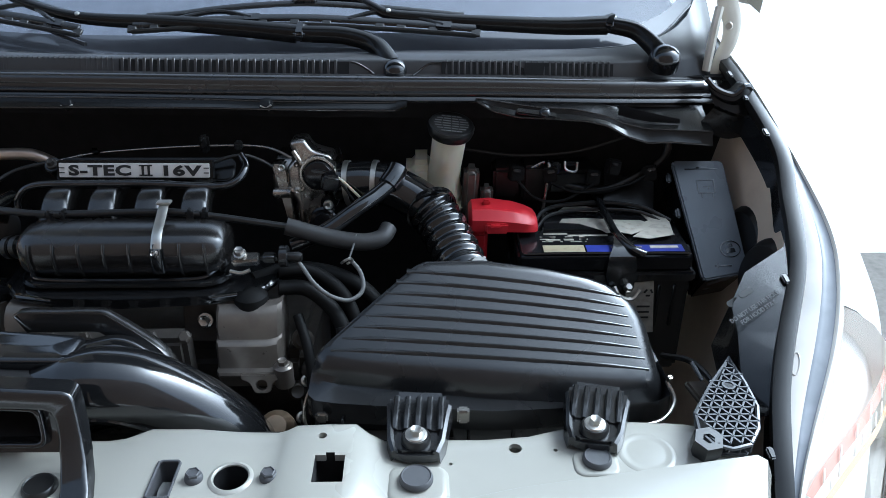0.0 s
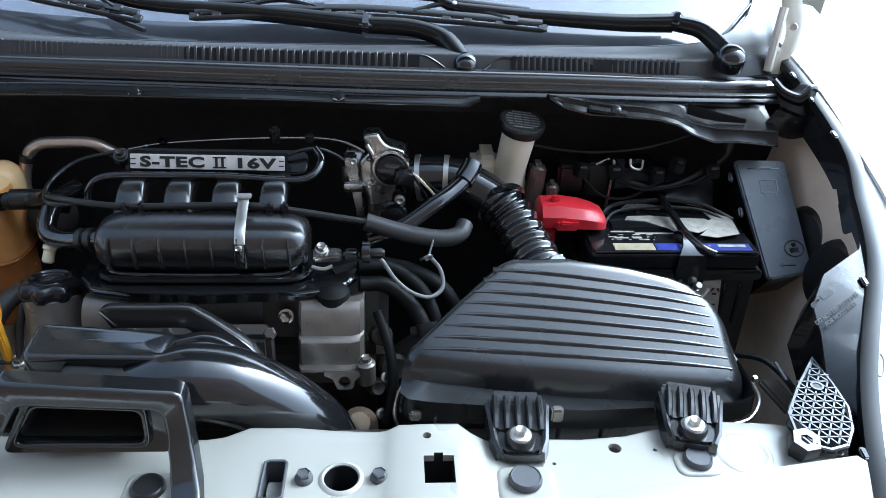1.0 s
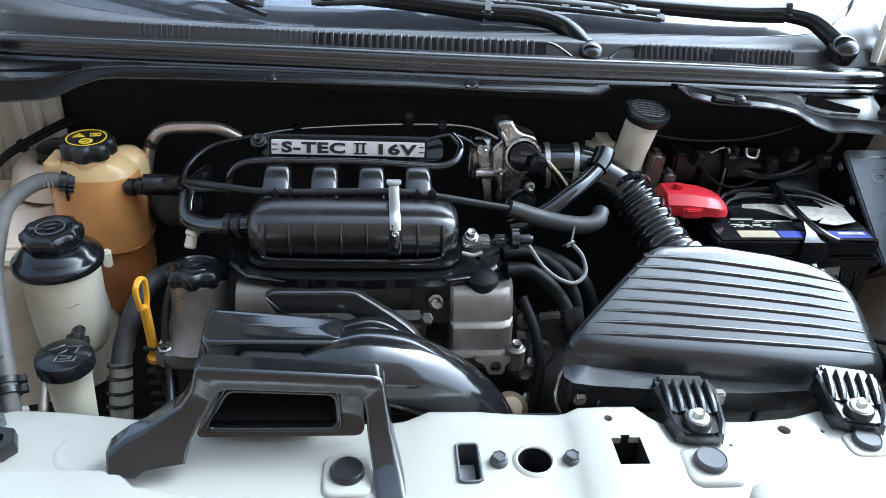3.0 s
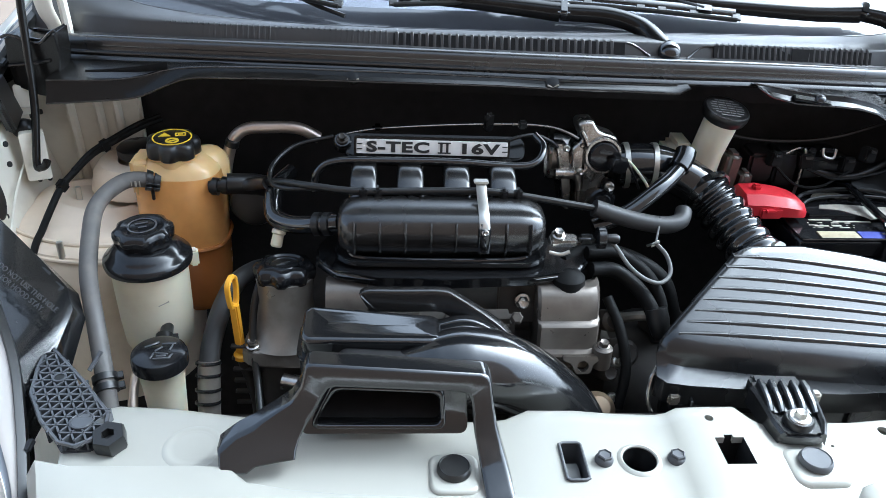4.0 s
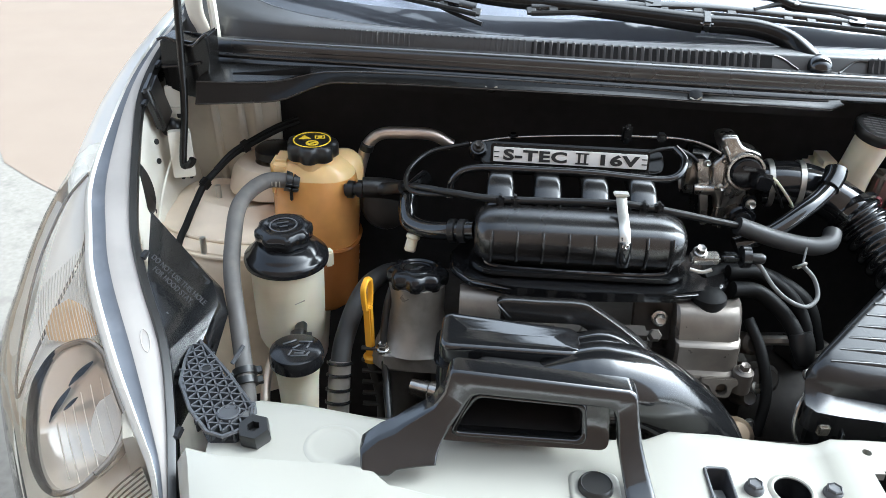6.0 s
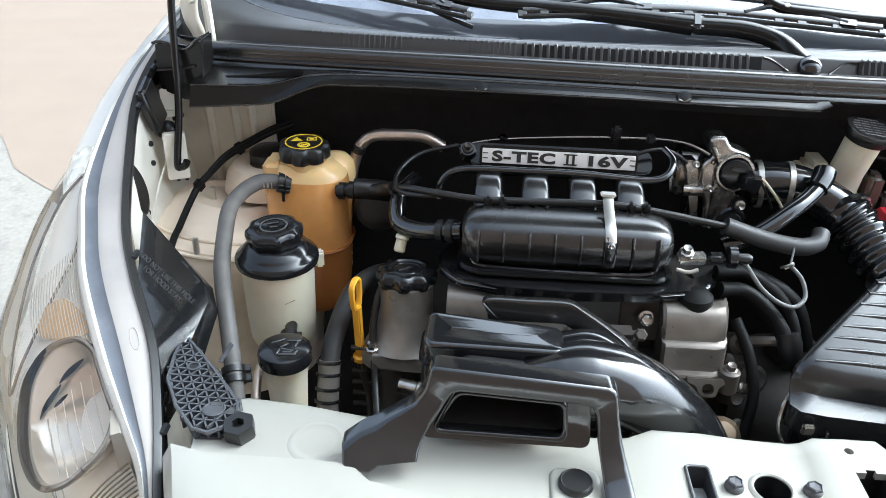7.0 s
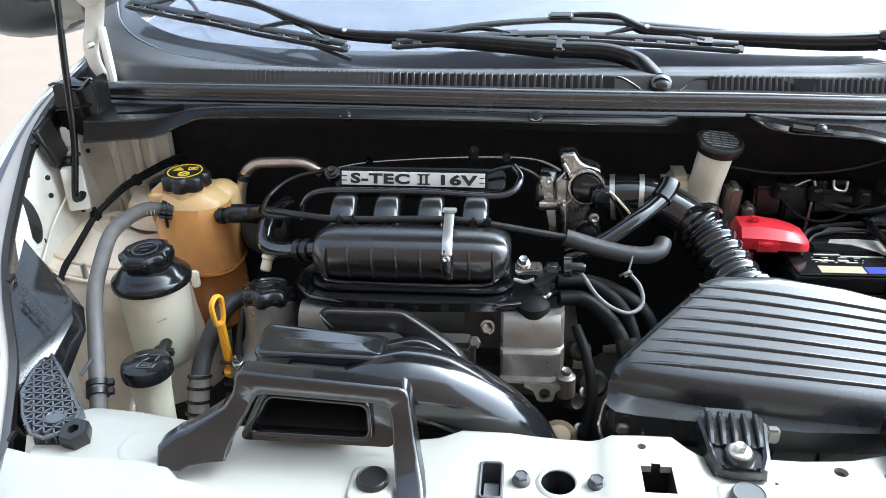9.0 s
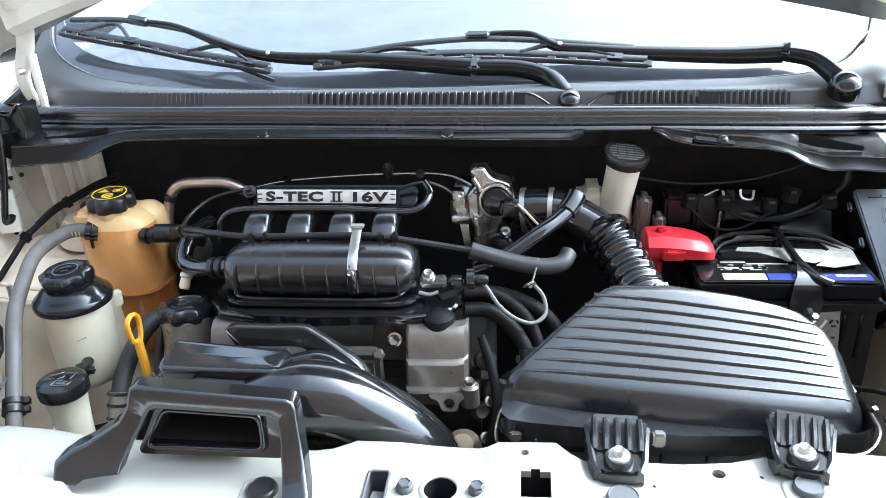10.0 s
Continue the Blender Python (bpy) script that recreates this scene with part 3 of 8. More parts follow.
            part(name, rings(band, caps=False, closed=False), m2, lamp, word2)
        for k, i in enumerate(keep[:-1]):
            u = 3.2 - 2.5 * k / (len(keep) - 1)
            for j in range(k % 2, 2 - k % 3 // 2):
                p0, p1 = across(i, u + 0.10 + 0.32 * j, 0.0095), across(keep[k + 1], u + 0.22 + 0.30 * j, 0.0095)
                part("facet", tube([p0, p0.lerp(p1, 0.5) + Vector((0, 0, 0.001)), p0.lerp(p1, 0.8)], 0.0009, steps=2, n=6), CHROME, lamp)
    return wing


LEFT_IN = [(-0.652, 0.56, 0.985), (-0.660, 0.441, 0.952), (-0.662, 0.371, 0.921), (-0.650, 0.309, 0.889), (-0.620, 0.205, 0.837), (-0.590, 0.144, 0.807), (-0.550, 0.078, 0.774), (-0.526, 0.018, 0.744), (-0.509, -0.036, 0.717), (-0.492, -0.10, 0.675)]
LEFT_OUT = [(-0.668, 0.56, 0.985), (-0.678, 0.441, 0.952), (-0.686, 0.371, 0.920), (-0.684, 0.256, 0.863), (-0.663, 0.190, 0.830), (-0.643, 0.141, 0.806), (-0.596, 0.065, 0.768), (-0.554, 0.008, 0.739), (-0.523, -0.036, 0.717), (-0.500, -0.10, 0.670)]
RIGHT_IN = [(0.575, 0.56, 0.975), (0.588, 0.441, 0.945), (0.601, 0.336, 0.903), (0.592, 0.270, 0.870), (0.587, 0.232, 0.851), (0.576, 0.185, 0.827), (0.540, 0.106, 0.788), (0.519, 0.052, 0.761), (0.500, -0.022, 0.724), (0.485, -0.10, 0.675)]
RIGHT_OUT = [(0.587, 0.56, 0.980), (0.600, 0.430, 0.945), (0.616, 0.328, 0.899), (0.630, 0.231, 0.851), (0.620, 0.165, 0.818), (0.591, 0.094, 0.782), (0.541, 0.011, 0.741), (0.516, -0.035, 0.717), (0.492, -0.10, 0.670)]
fender(-1, LEFT_IN, LEFT_OUT, 0.30)
fender(1, RIGHT_IN, RIGHT_OUT, 0.145, True)

# upper tie bar with its openings
bar = thing("radiator_crossmember", "creamy white painted steel crossmember with punched holes", "car body")
BACK = [(-0.487, 0.040), (-0.45, 0.052), (-0.40, 0.048), (-0.333, 0.036), (-0.20, 0.030), (-0.112, 0.026), (-0.095, 0.027), (-0.073, 0.036), (-0.03, 0.034), (0.0, 0.030), (0.023, 0.028), (0.046, 0.027), (0.054, 0.0255), (0.0645, 0.0275), (0.092, 0.028), (0.1185, 0.028), (0.131, 0.022), (0.145, 0.020), (0.155, 0.024),
        (0.166, 0.0285), (0.236, 0.027), (0.28, 0.031), (0.31, 0.040), (0.38, 0.050), (0.43, 0.046), (0.472, 0.034)]
loops = []
for k, (x, y) in enumerate(BACK):
    hump = float(np.interp(x, (-0.12, -0.066, 0.046, 0.066, 0.1185, 0.148, 0.166), (0.0, 0.007, 0.008, 0.0165, 0.0165, 0.001, -0.004)))
    z = 0.739 + hump
    row = [(x, y, z - 0.035), (x, y, z - 0.006), (x, y - 0.002, z - 0.002), (x, y - 0.006, z), (x, y - 0.02, z + 0.0005), (x, (y - 0.1) * 0.5, z), (x, -0.085, z - 0.001), (x, -0.097, z - 0.004), (x, -0.100, z - 0.012), (x, -0.102, z - 0.20),
           (x, -0.096, z - 0.20), (x, -0.094, z - 0.012), (x, y - 0.012, z - 0.0045), (x, y - 0.004, z - 0.035)]
    loops.append([Vector((px * (1 - 0.55 * max(0.0, -py)), py, pz)) for px, py, pz in row])
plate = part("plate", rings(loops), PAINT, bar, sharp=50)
c = prism(rounded(0.0195, 0.044, 0.004, cx=-0.0430, cy=-0.034), 0.70, 0.78)
prism(disc(0.0152, 28, 0.0148, -0.0335), 0.70, 0.78, bm=c)
prism([(0.0862, -0.048), (0.1125, -0.048), (0.1122, -0.0165), (0.1030, -0.0165), (0.1030, -0.0130), (0.0950, -0.0130), (0.0950, -0.0165), (0.0858, -0.0165)], 0.70, 0.78, bm=c)
prism(disc(0.0040, 16, 0.0895, 0.0085), 0.70, 0.78, bm=c)
prism(disc(0.0062, 16, 0.265, 0.011), 0.70, 0.78, bm=c)
prism(disc(0.0020, 10, 0.302, 0.008), 0.70, 0.78, bm=c)
prism(disc(0.0018, 10, 0.205, -0.008), 0.70, 0.78, bm=c)
cut(plate, c)
# rolled rims of the latch hole and slot, round embossed pads
bm = lathe([(0.0149, -0.012), (0.0149, 0.0006), (0.0162, 0.0016), (0.0185, 0.0008), (0.0205, -0.0012)], (0.0148, -0.0335, 0.7470), n=36)
part("latch_rim", bm, PAINT, bar)
part("latch_bore", lathe([(0.0146, 0.0), (0.0144, -0.010), (0.0135, -0.012), (0.0135, -0.030), (0.011, -0.05), (0.001, -0.052)], (0.0148, -0.0335, 0.7465), n=30), SATIN, bar, "dark bore of the latch hole")
# matte black liner puts the shade of the opening into its colour
part("hole_liner", rings([[Vector((*p, z)) for p in ((0.0864, -0.0478), (0.1123, -0.0478), (0.1120, -0.0132), (0.0860, -0.0132))] for z in (0.7552, 0.705, 0.660)], caps=False), MATTE, bar, "black liner for the shade inside the opening")
part("slot_wall", rings([[Vector((*p, z)) for p in rounded(0.0188, 0.0432, 0.004, cx=-0.0430, cy=-0.034)] for z in (0.7450, 0.70, 0.66)], caps=False), GREYPLUG, bar, "grey wall inside the slot")
lip_ring = [Vector((*p, 0.7468)) for p in rounded(0.0190, 0.0435, 0.004, cx=-0.0430, cy=-0.034)]
part("slot_lip", tube(lip_ring + lip_ring[:1], 0.0014, steps=2, n=8), GREYPLUG, bar, "grey rolled lip of the slot")
part("slot_liner", sweep([(-0.043, -0.0545, 0.716), (-0.043, -0.046, 0.728), (-0.043, -0.034, 0.733), (-0.043, -0.022, 0.730)], [(-0.0065, -0.003), (-0.0065, 0.001), (0.0065, 0.001), (0.0065, -0.003)], steps=5), WORNPRINT, bar, "curved grey striker guide in the slot")
for x, y in ((-0.372, -0.005), (0.385, 0.003)):
    part("embossed_pad", lathe([(0.0275, -0.003), (0.0265, 0.0006), (0.0245, 0.0013), (0.0215, 0.0014), (0.0195, 0.0008), (0.016, 0.0011), (0.001, 0.0014)], (x, y, 0.7385 if x < 0 else 0.7347), n=40), PAINT, bar)
bm = pillow(rounded(0.043, 0.046, 0.010, cx=-0.147, cy=-0.041), 0.733, 0.7425, 0.004)
part("plug_seat", bm, PAINT, bar)
bm = pillow(rounded(0.056, 0.046, 0.012, cx=0.1755, cy=-0.035), 0.728, 0.7405, 0.0075)
part("plug_seat", bm, PAINT, bar)
bm = pillow(rounded(0.042, 0.032, 0.010, cx=0.336, cy=-0.010), 0.730, 0.7372, 0.0035)
part("plug_seat", bm, PAINT, bar)


def face_panel(line):
    """The white upper edge of the nose panel, a rounded lip that runs along the crossmember."""
    loops = []
    for x, y, z in line:
        k = max(0.0, abs(x) - 0.35) / 0.15
        s = -k if x > 0 else k
        loops.append([Vector(p) for p in ((x, y, z - 0.05), (x, y, z - 0.003), (x, y - 0.003, z), (x + 0.008 * s, y - 0.02, z + 0.001), (x + 0.035 * s, y - 0.09, z - 0.012), (x + 0.05 * s, y - 0.13, z - 0.05), (x + 0.05 * s, y - 0.14, z - 0.20), (x + 0.04 * s, y - 0.1, z - 0.20))])
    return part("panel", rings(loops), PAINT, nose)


nose = thing("nose_panel", "white painted upper nose panel in front of the crossmember", "car body")
face_panel([(-0.500, -0.034, 0.740), (-0.493, -0.029, 0.752), (-0.480, -0.033, 0.753), (-0.464, -0.037, 0.753), (-0.418, -0.038, 0.753), (-0.365, -0.038, 0.753), (-0.335, -0.040, 0.753), (-0.318, -0.056, 0.752), (-0.28, -0.064, 0.751), (-0.24, -0.068, 0.750), (-0.18, -0.072, 0.750), (-0.165, -0.078, 0.748)])
face_panel([(0.186, -0.084, 0.746), (0.196, -0.070, 0.752), (0.207, -0.066, 0.753), (0.262, -0.053, 0.754), (0.377, -0.034, 0.754), (0.437, -0.025, 0.755), (0.474, -0.020, 0.756), (0.482, -0.024, 0.753), (0.485, -0.030, 0.742)])

# ---- inner body ----
bay = thing("inner_wing", "dusty white inner wing panel with holes and seams", "car body", group="inner wings")
loops = []
for y, x, zt, zb in ((0.47, -0.668, 0.925, 0.50), (0.40, -0.668, 0.915, 0.50), (0.33, -0.660, 0.895, 0.50), (0.26, -0.640, 0.860, 0.50), (0.18, -0.622, 0.815, 0.50), (0.08, -0.585, 0.76, 0.45), (0.0, -0.555, 0.73, 0.40)):
    loops.append([Vector(p) for p in ((x, y, zt), (x + 0.004, y, zt - 0.004), (x + 0.010, y, zt - 0.05), (x + 0.016, y, zt - 0.09), (x + 0.030, y, zt - 0.14), (x + 0.05, y, zb), (x - 0.01, y, zb), (x - 0.01, y, zt - 0.004))])
part("panel", rings(loops), DULLPAINT, bay)
part("stay_bracket", prism(rounded(0.027, 0.060, 0.003), -0.012, 0.0, m=frame_of((-0.625, 0.374, 0.842), (0.92, 0.38, 0), (-0.12, 0.0, 1)), bev=0.0015), DULLPAINT, bay, "cream bracket for the foot of the hood rod")
part("hinge_tab", prism(rounded(0.021, 0.036, 0.002), -0.006, 0.0, m=frame_of((-0.641, 0.415, 0.898), (0.95, 0.3, 0), (-0.1, 0.0, 1)), bev=0.001), DULLPAINT, bay, "cream tab below the hinge bracket")
part("tab_crease", tube([(-0.651, 0.411, 0.890), (-0.642, 0.4135, 0.889), (-0.632, 0.417, 0.889)], 0.0009, n=6), SHADEGRIME, bay)
# flat black discs on the uncut panel, coloured as the shade in holes
for y, z in ((0.43, 0.872), (0.455, 0.868), (0.35, 0.868), (0.40, 0.80), (0.425, 0.79), (0.345, 0.845), (0.30, 0.80)):
    part("hole", prism(disc(0.0035, 10), 0, 0.002, m=aim((1, -0.2, 0.2), (-0.645 + 0.10 * max(0.0, 0.86 - z), y, z))), BLACKINK, bay)
# stained panel; the light falling off here is also in its colour
part("rear_panel", box((0.14, 0.012, 0.34), (-0.592, 0.468, 0.75), bev=0.003), SHADEGRIME, bay, "streaked rear panel, darkened for its shade")
for x in (-0.575, -0.552, -0.61):
    part("stiffener", tube([(x, 0.460, 0.90), (x + 0.006, 0.459, 0.80), (x + 0.016, 0.458, 0.70)], 0.006, n=8), SHADEGRIME, bay)
part("rubber_boot", lathe([(0.006, -0.015), (0.011, -0.010), (0.012, 0.0), (0.010, 0.008), (0.005, 0.012), (0.001, 0.0125)], m=aim((1, -0.5, 0.3), (-0.642, 0.400, 0.868)), n=20), RUBBER, bay, "black rubber boot")
part("boot_flap", box((0.012, 0.045, 0.060), (-0.651, 0.385, 0.905), m=pose(0, 0, 0, 12, -10, 6), bev=0.004, seg=3), RUBBER, bay)
# black oval disc takes the place of a shaded hole in the panel
part("drain_grommet", lathe([(0.026, -0.004), (0.026, 0.002), (0.022, 0.005), (0.001, 0.004)], m=aim((1, -0.25, 0.25), (-0.642, 0.285, 0.838)) @ Matrix.Diagonal((0.62, 1.3, 1.0, 1.0)), n=28), RUBBER, bay, "black oval disc for the shade in a hole")
part("seam_bead", tube([(-0.650, 0.46, 0.842), (-0.645, 0.40, 0.835), (-0.636, 0.33, 0.815), (-0.622, 0.26, 0.785)], 0.0014, n=8), DULLPAINT, bay)
tower = thing("strut_tower", "dusty beige painted strut tower with dome and studs", "car body", group="strut towers")
bm = lathe([(0.145, -0.20), (0.138, -0.09), (0.132, -0.035), (0.125, -0.014), (0.095, -0.004), (0.072, 0.002), (0.064, 0.012), (0.05, 0.016), (0.046, 0.010), (0.002, 0.008)], (-0.572, 0.392, 0.768), m=pose(0, 0, 0, -6, 8, 0), n=48)
part("dome", bm, TOWER, tower)
for r, z in ((0.128, -0.018), (0.106, -0.0055)):
    part("pressed_ridge", tube([Vector((-0.572 + r * math.cos(radians(a)), 0.392 + r * math.sin(radians(a)), 0.768 + z - 0.10 * r * math.sin(radians(a)) - 0.14 * r * math.cos(radians(a)))) for a in range(195, 300, 8)], 0.0026, steps=3, n=8), TOWER, tower)
for x, y in ((-0.589, 0.386), (-0.607, 0.445), (-0.572, 0.268)):
    part("stud", lathe([(0.0038, -0.006), (0.0038, 0.016), (0.0033, 0.018), (0.001, 0.0182)], (x, y, 0.779 if y > 0.35 else 0.768), n=10), STEEL, tower)
part("strut_cap", lathe([(0.027, 0), (0.027, 0.010), (0.022, 0.014), (0.001, 0.016)], (-0.524, 0.438, 0.820), n=24), RUBBER, tower, "black rubber strut cap")
part("strut_collar", lathe([(0.060, -0.035), (0.054, -0.012), (0.046, -0.002), (0.036, 0.0), (0.024, -0.002)], (-0.526, 0.432, 0.818), n=28), TOWER, tower)
wing2 = thing("inner_wing", "grimy grey inner wing panel beside the fuse box", "car body", group="inner wings")
loops = []
for y, x, zt, zb in ((0.496, 0.598, 0.915, 0.34), (0.47, 0.600, 0.905, 0.34), (0.38, 0.606, 0.885, 0.34), (0.30, 0.602, 0.855, 0.34), (0.22, 0.585, 0.82, 0.34), (0.10, 0.545, 0.755, 0.34), (0.0, 0.52, 0.72, 0.34), (-0.06, 0.50, 0.68, 0.34)):
    top = [Vector(p) for p in ((x, y, zt), (x - 0.004, y, zt - 0.004), (x - 0.008, y, zt - 0.030), (x - 0.011, y, zt - 0.042), (x + 0.01, y, zt - 0.042), (x + 0.01, y, zt - 0.004))]
    low = [Vector(p) for p in ((x - 0.011, y, zt - 0.042), (x - 0.030, y, zt - 0.14), (x - 0.05, y, min(0.50, zt - 0.2)), (x - 0.055, y, zb), (x + 0.01, y, zb), (x + 0.01, y, zt - 0.042))]
    loops.append((top, low))
part("panel", rings([l[0] for l in loops]), TOWER, wing2)
part("lower_liner", rings([l[1] for l in loops]), TOWER, wing2, "grimy beige lower panel")
part("liner_bracket", box((0.030, 0.050, 0.008), (0.488, 0.135, 0.690), m=pose(0, 0, 0, 8, 14, 20), bev=0.003), COVER, wing2, "grey bracket low in the gap")
part("liner_wire", tube([(0.455, 0.20, 0.70), (0.480, 0.17, 0.712), (0.500, 0.13, 0.700), (0.505, 0.09, 0.68)], 0.0035, n=8), RUBBER, wing2)
for x, y in ((0.575, 0.34), (0.572, 0.25)):
    part("blower_cover", lathe([(0.05, -0.03), (0.05, 0.0), (0.04, 0.012), (0.001, 0.014)], m=aim((-1, -0.2, 0.2), (x + 0.012, y, 0.77)), n=28), RUBBER, wing2)

# firewall, floor of the bay
bm = box((1.29, 0.02, 0.62), (-0.03, 0.490, 0.635), bev=0.004)
tagged(part("firewall", bm, MATTE), "matte black felt-covered firewall behind the engine", "firewall", kind="structure")
bm = box((1.24, 0.66, 0.02), (-0.03, 0.19, 0.330), bev=0.004)
tagged(part("undertray", bm, IRON), "dark oily undertray below the engine", "undertray", kind="structure")
bm = box((0.62, 0.03, 0.36), (-0.10, 0.065, 0.525), bev=0.008)
for x in (-0.505, 0.490):
    hs = thing("lamp_housing", "black plastic back of the headlamp in the gap", "headlamp", group="lamp housings")
    part("shell", prism(rounded(0.050, 0.115, 0.012, cx=x, cy=-0.050), 0.56, 0.690, bev=0.006), RUBBER, hs)
    part("seam", prism(rounded(0.053, 0.118, 0.012, cx=x, cy=-0.050), 0.640, 0.645, bev=0.001), RUBBER, hs)
rad = thing("radiator", "black radiator with a fan shroud behind the crossmember", "radiator")
part("core", bm, IRON, rad)
part("fan_shroud", lathe([(0.15, 0.0), (0.158, 0.0), (0.158, 0.045), (0.15, 0.045)], m=aim((0, 1, 0), (-0.10, 0.08, 0.56)), n=48), SATIN, rad)

# hood, standing open
hood = thing("hood", "white hood propped wide open over the engine bay", "hood")
loops = []
for s in range(13):
    t = s / 12
    row_top, row_bot = [], []
    for k in range(17):
        u = -1 + 2 * k / 16
        x = -0.030 + u * (0.672 - 0.06 * t * t)
        y = 0.555 - 0.18 * t - 0.045 * (1 - u * u) * (1 - t) + 0.02 * math.sin(math.pi * t)
        z = 1.055 + 0.71 * t + 0.085 * (1 - abs(u) ** 3) * (1 - 0.6 * t) - 0.035 * max(0.0, abs(u) - 0.9) * 10 * (1 - t)
        row_top.append(Vector((x, y, z)))
        row_bot.append(Vector((x * 0.985, y - 0.020, z - 0.004)))
    loops.append(row_top + row_bot[::-1])
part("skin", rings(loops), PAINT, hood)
# unseen pad, added to cut the hood's bounce and darken reflections
inner = []
for s in range(9):
    t = 0.03 + 0.93 * s / 8
    inner.append([Vector((-0.030 + u * (0.60 - 0.06 * t * t), 0.555 - 0.18 * t - 0.045 * (1 - u * u) * (1 - t) + 0.02 * math.sin(math.pi * t) - 0.028, 1.055 + 0.71 * t + 0.085 * (1 - abs(u) ** 3) * (1 - 0.6 * t) - 0.006)) for u in [-1 + 2 * k / 12 for k in range(13)]])
liner = rings(inner, caps=False, closed=False)
bmesh.ops.solidify(liner, geom=liner.faces[:], thickness=0.006)
part("insulation_pad", liner, MATTE, hood, "unseen black pad added to darken reflections")


def under(u, t, d):
    """A point just below the open hood's skin, u across and t up."""
    return Vector((-0.030 + u * (0.61 - 0.06 * t * t), 0.555 - 0.18 * t - 0.045 * (1 - u * u) * (1 - t) + 0.02 * math.sin(math.pi * t) - 0.034 - d, 1.055 + 0.71 * t + 0.085 * (1 - abs(u) ** 3) * (1 - 0.6 * t) - 0.006))


# unseen white plate, added over the upper end of the pad
plate2 = rings([[under(-0.9 + 1.8 * k / 10, t, 0.004) for k in range(11)] for t in (0.84, 0.88, 0.92, 0.965)], caps=False, closed=False)
bmesh.ops.solidify(plate2, geom=plate2.faces[:], thickness=0.003)
part("latch_plate", plate2, DULLPAINT, hood, "unseen white plate added under the hood")
# white plates out of view, added to throw light back into the bay
for s in (-1, 1):
    plate2 = rings([[under(s * (0.50 + 0.46 * k / 6), t, 0.003) for k in range(7)] for t in (0.02, 0.15, 0.3, 0.45, 0.6)], caps=False, closed=False)
    bmesh.ops.solidify(plate2, geom=plate2.faces[:], thickness=0.003)
    part("side_plate", plate2, DULLPAINT, hood, "unseen white side plate added to bounce light")
# pressed inner frame of the hood: border beams and a few ribs
RIB = [(-0.030, 0.0), (-0.020, 0.012), (0.020, 0.012), (0.030, 0.0)]
for ends in (((-1, 0.05), (1, 0.05)), ((-1, 0.95), (1, 0.95)), ((-0.95, 0.05), (-0.95, 0.95)), ((0.95, 0.05), (0.95, 0.95))):
    (u0, t0), (u1, t1) = ends
    part("inner_frame", sweep([under(u0 + (u1 - u0) * k / 8, t0 + (t1 - t0) * k / 8, 0.0) for k in range(9)], RIB, steps=2, up=(0, -1, 0.2)), DULLPAINT, hood, "white painted inner frame beam")
for x, s in ((-0.625, -1), (0.578, 1)):
    part("hinge", tube([(x - 0.006 * s, 0.50, 0.940), (x, 0.503, 0.965), (x + 0.008 * s, 0.505, 0.985), (x + 0.010 * s, 0.51, 1.01), (x, 0.515, 1.04), (x - 0.008 * s, 0.52, 1.09)], 0.0125, n=10, flat=0.4, up=(0, 1, 0), radius=lambda t: 0.6 + 0.7 * t), DULLPAINT, hood, "white painted hood hinge")
    part("hinge_arm", tube([(x - 0.02 * s, 0.495, 0.95), (x - 0.016 * s, 0.50, 1.0), (x - 0.01 * s, 0.51, 1.03)], 0.006, n=8), DULLPAINT, hood)
    part("hinge_pin", lathe([(0.005, 0), (0.005, 0.006), (0.004, 0.008), (0.001, 0.0082)], m=aim((-0.3, -1, 0.1), (x, 0.494, 1.01)), n=16), STEEL, hood)
    part("corner_block", box((0.05, 0.02, 0.075), (x + 0.035 * s, 0.53, 1.075), bev=0.008), PAINT, hood)
tagged(part("hood_prop_rod", tube([(-0.6060, 0.3590, 0.8440), (-0.6090, 0.3590, 0.8380), (-0.6150, 0.3600, 0.8350), (-0.6200, 0.3630, 0.8400), (-0.618, 0.385, 0.90), (-0.620, 0.402, 0.96), (-0.621, 0.418, 1.03), (-0.612, 0.432, 1.15), (-0.585, 0.448, 1.28), (-0.575, 0.455, 1.34)], 0.0046, n=10), COWLMATTE),
             "thin black steel rod holding the hood open", "hood prop")

# ---- cowl, seal and windscreen ----
LIP = [(-0.630, 0.500, 0.958), (-0.56, 0.478, 0.963), (-0.42, 0.455, 0.967), (-0.23, 0.435, 0.970), (-0.05, 0.426, 0.969), (0.12, 0.427, 0.966), (0.25, 0.436, 0.962), (0.40, 0.452, 0.954), (0.52, 0.474, 0.946), (0.585, 0.492, 0.941)]
lip = resample(LIP, 60)


def along(line, x):
    return Vector((x, float(np.interp(x, [q[0] for q in line], [q[1] for q in line])), float(np.interp(x, [q[0] for q in line], [q[2] for q in line]))))


seal = thing("cowl_seal", "long black rubber seal along the cowl edge", "seal")
loops = []
for p in lip:
    sec = ((0.004, -0.012), (0.004, -0.003), (-0.002, -0.0006), (-0.010, -0.0006), (-0.0165, -0.0045), (-0.0192, -0.011), (-0.0195, -0.0145), (-0.0230, -0.0155), (-0.0245, -0.0175), (-0.0235, -0.0195), (-0.0262, -0.0215), (-0.0280, -0.0240), (-0.026, -0.0270), (-0.008, -0.022))
    loops.append([p + Vector((0, a, b)) for a, b in sec])
part("bead", rings([l[:7] + l[13:] for l in loops]), COWL, seal, "rounded bright-edged bead", sharp=25)
part("lower_lip", rings([l[6:14] for l in loops]), COWL, seal, "grooved lower lip", sharp=25)
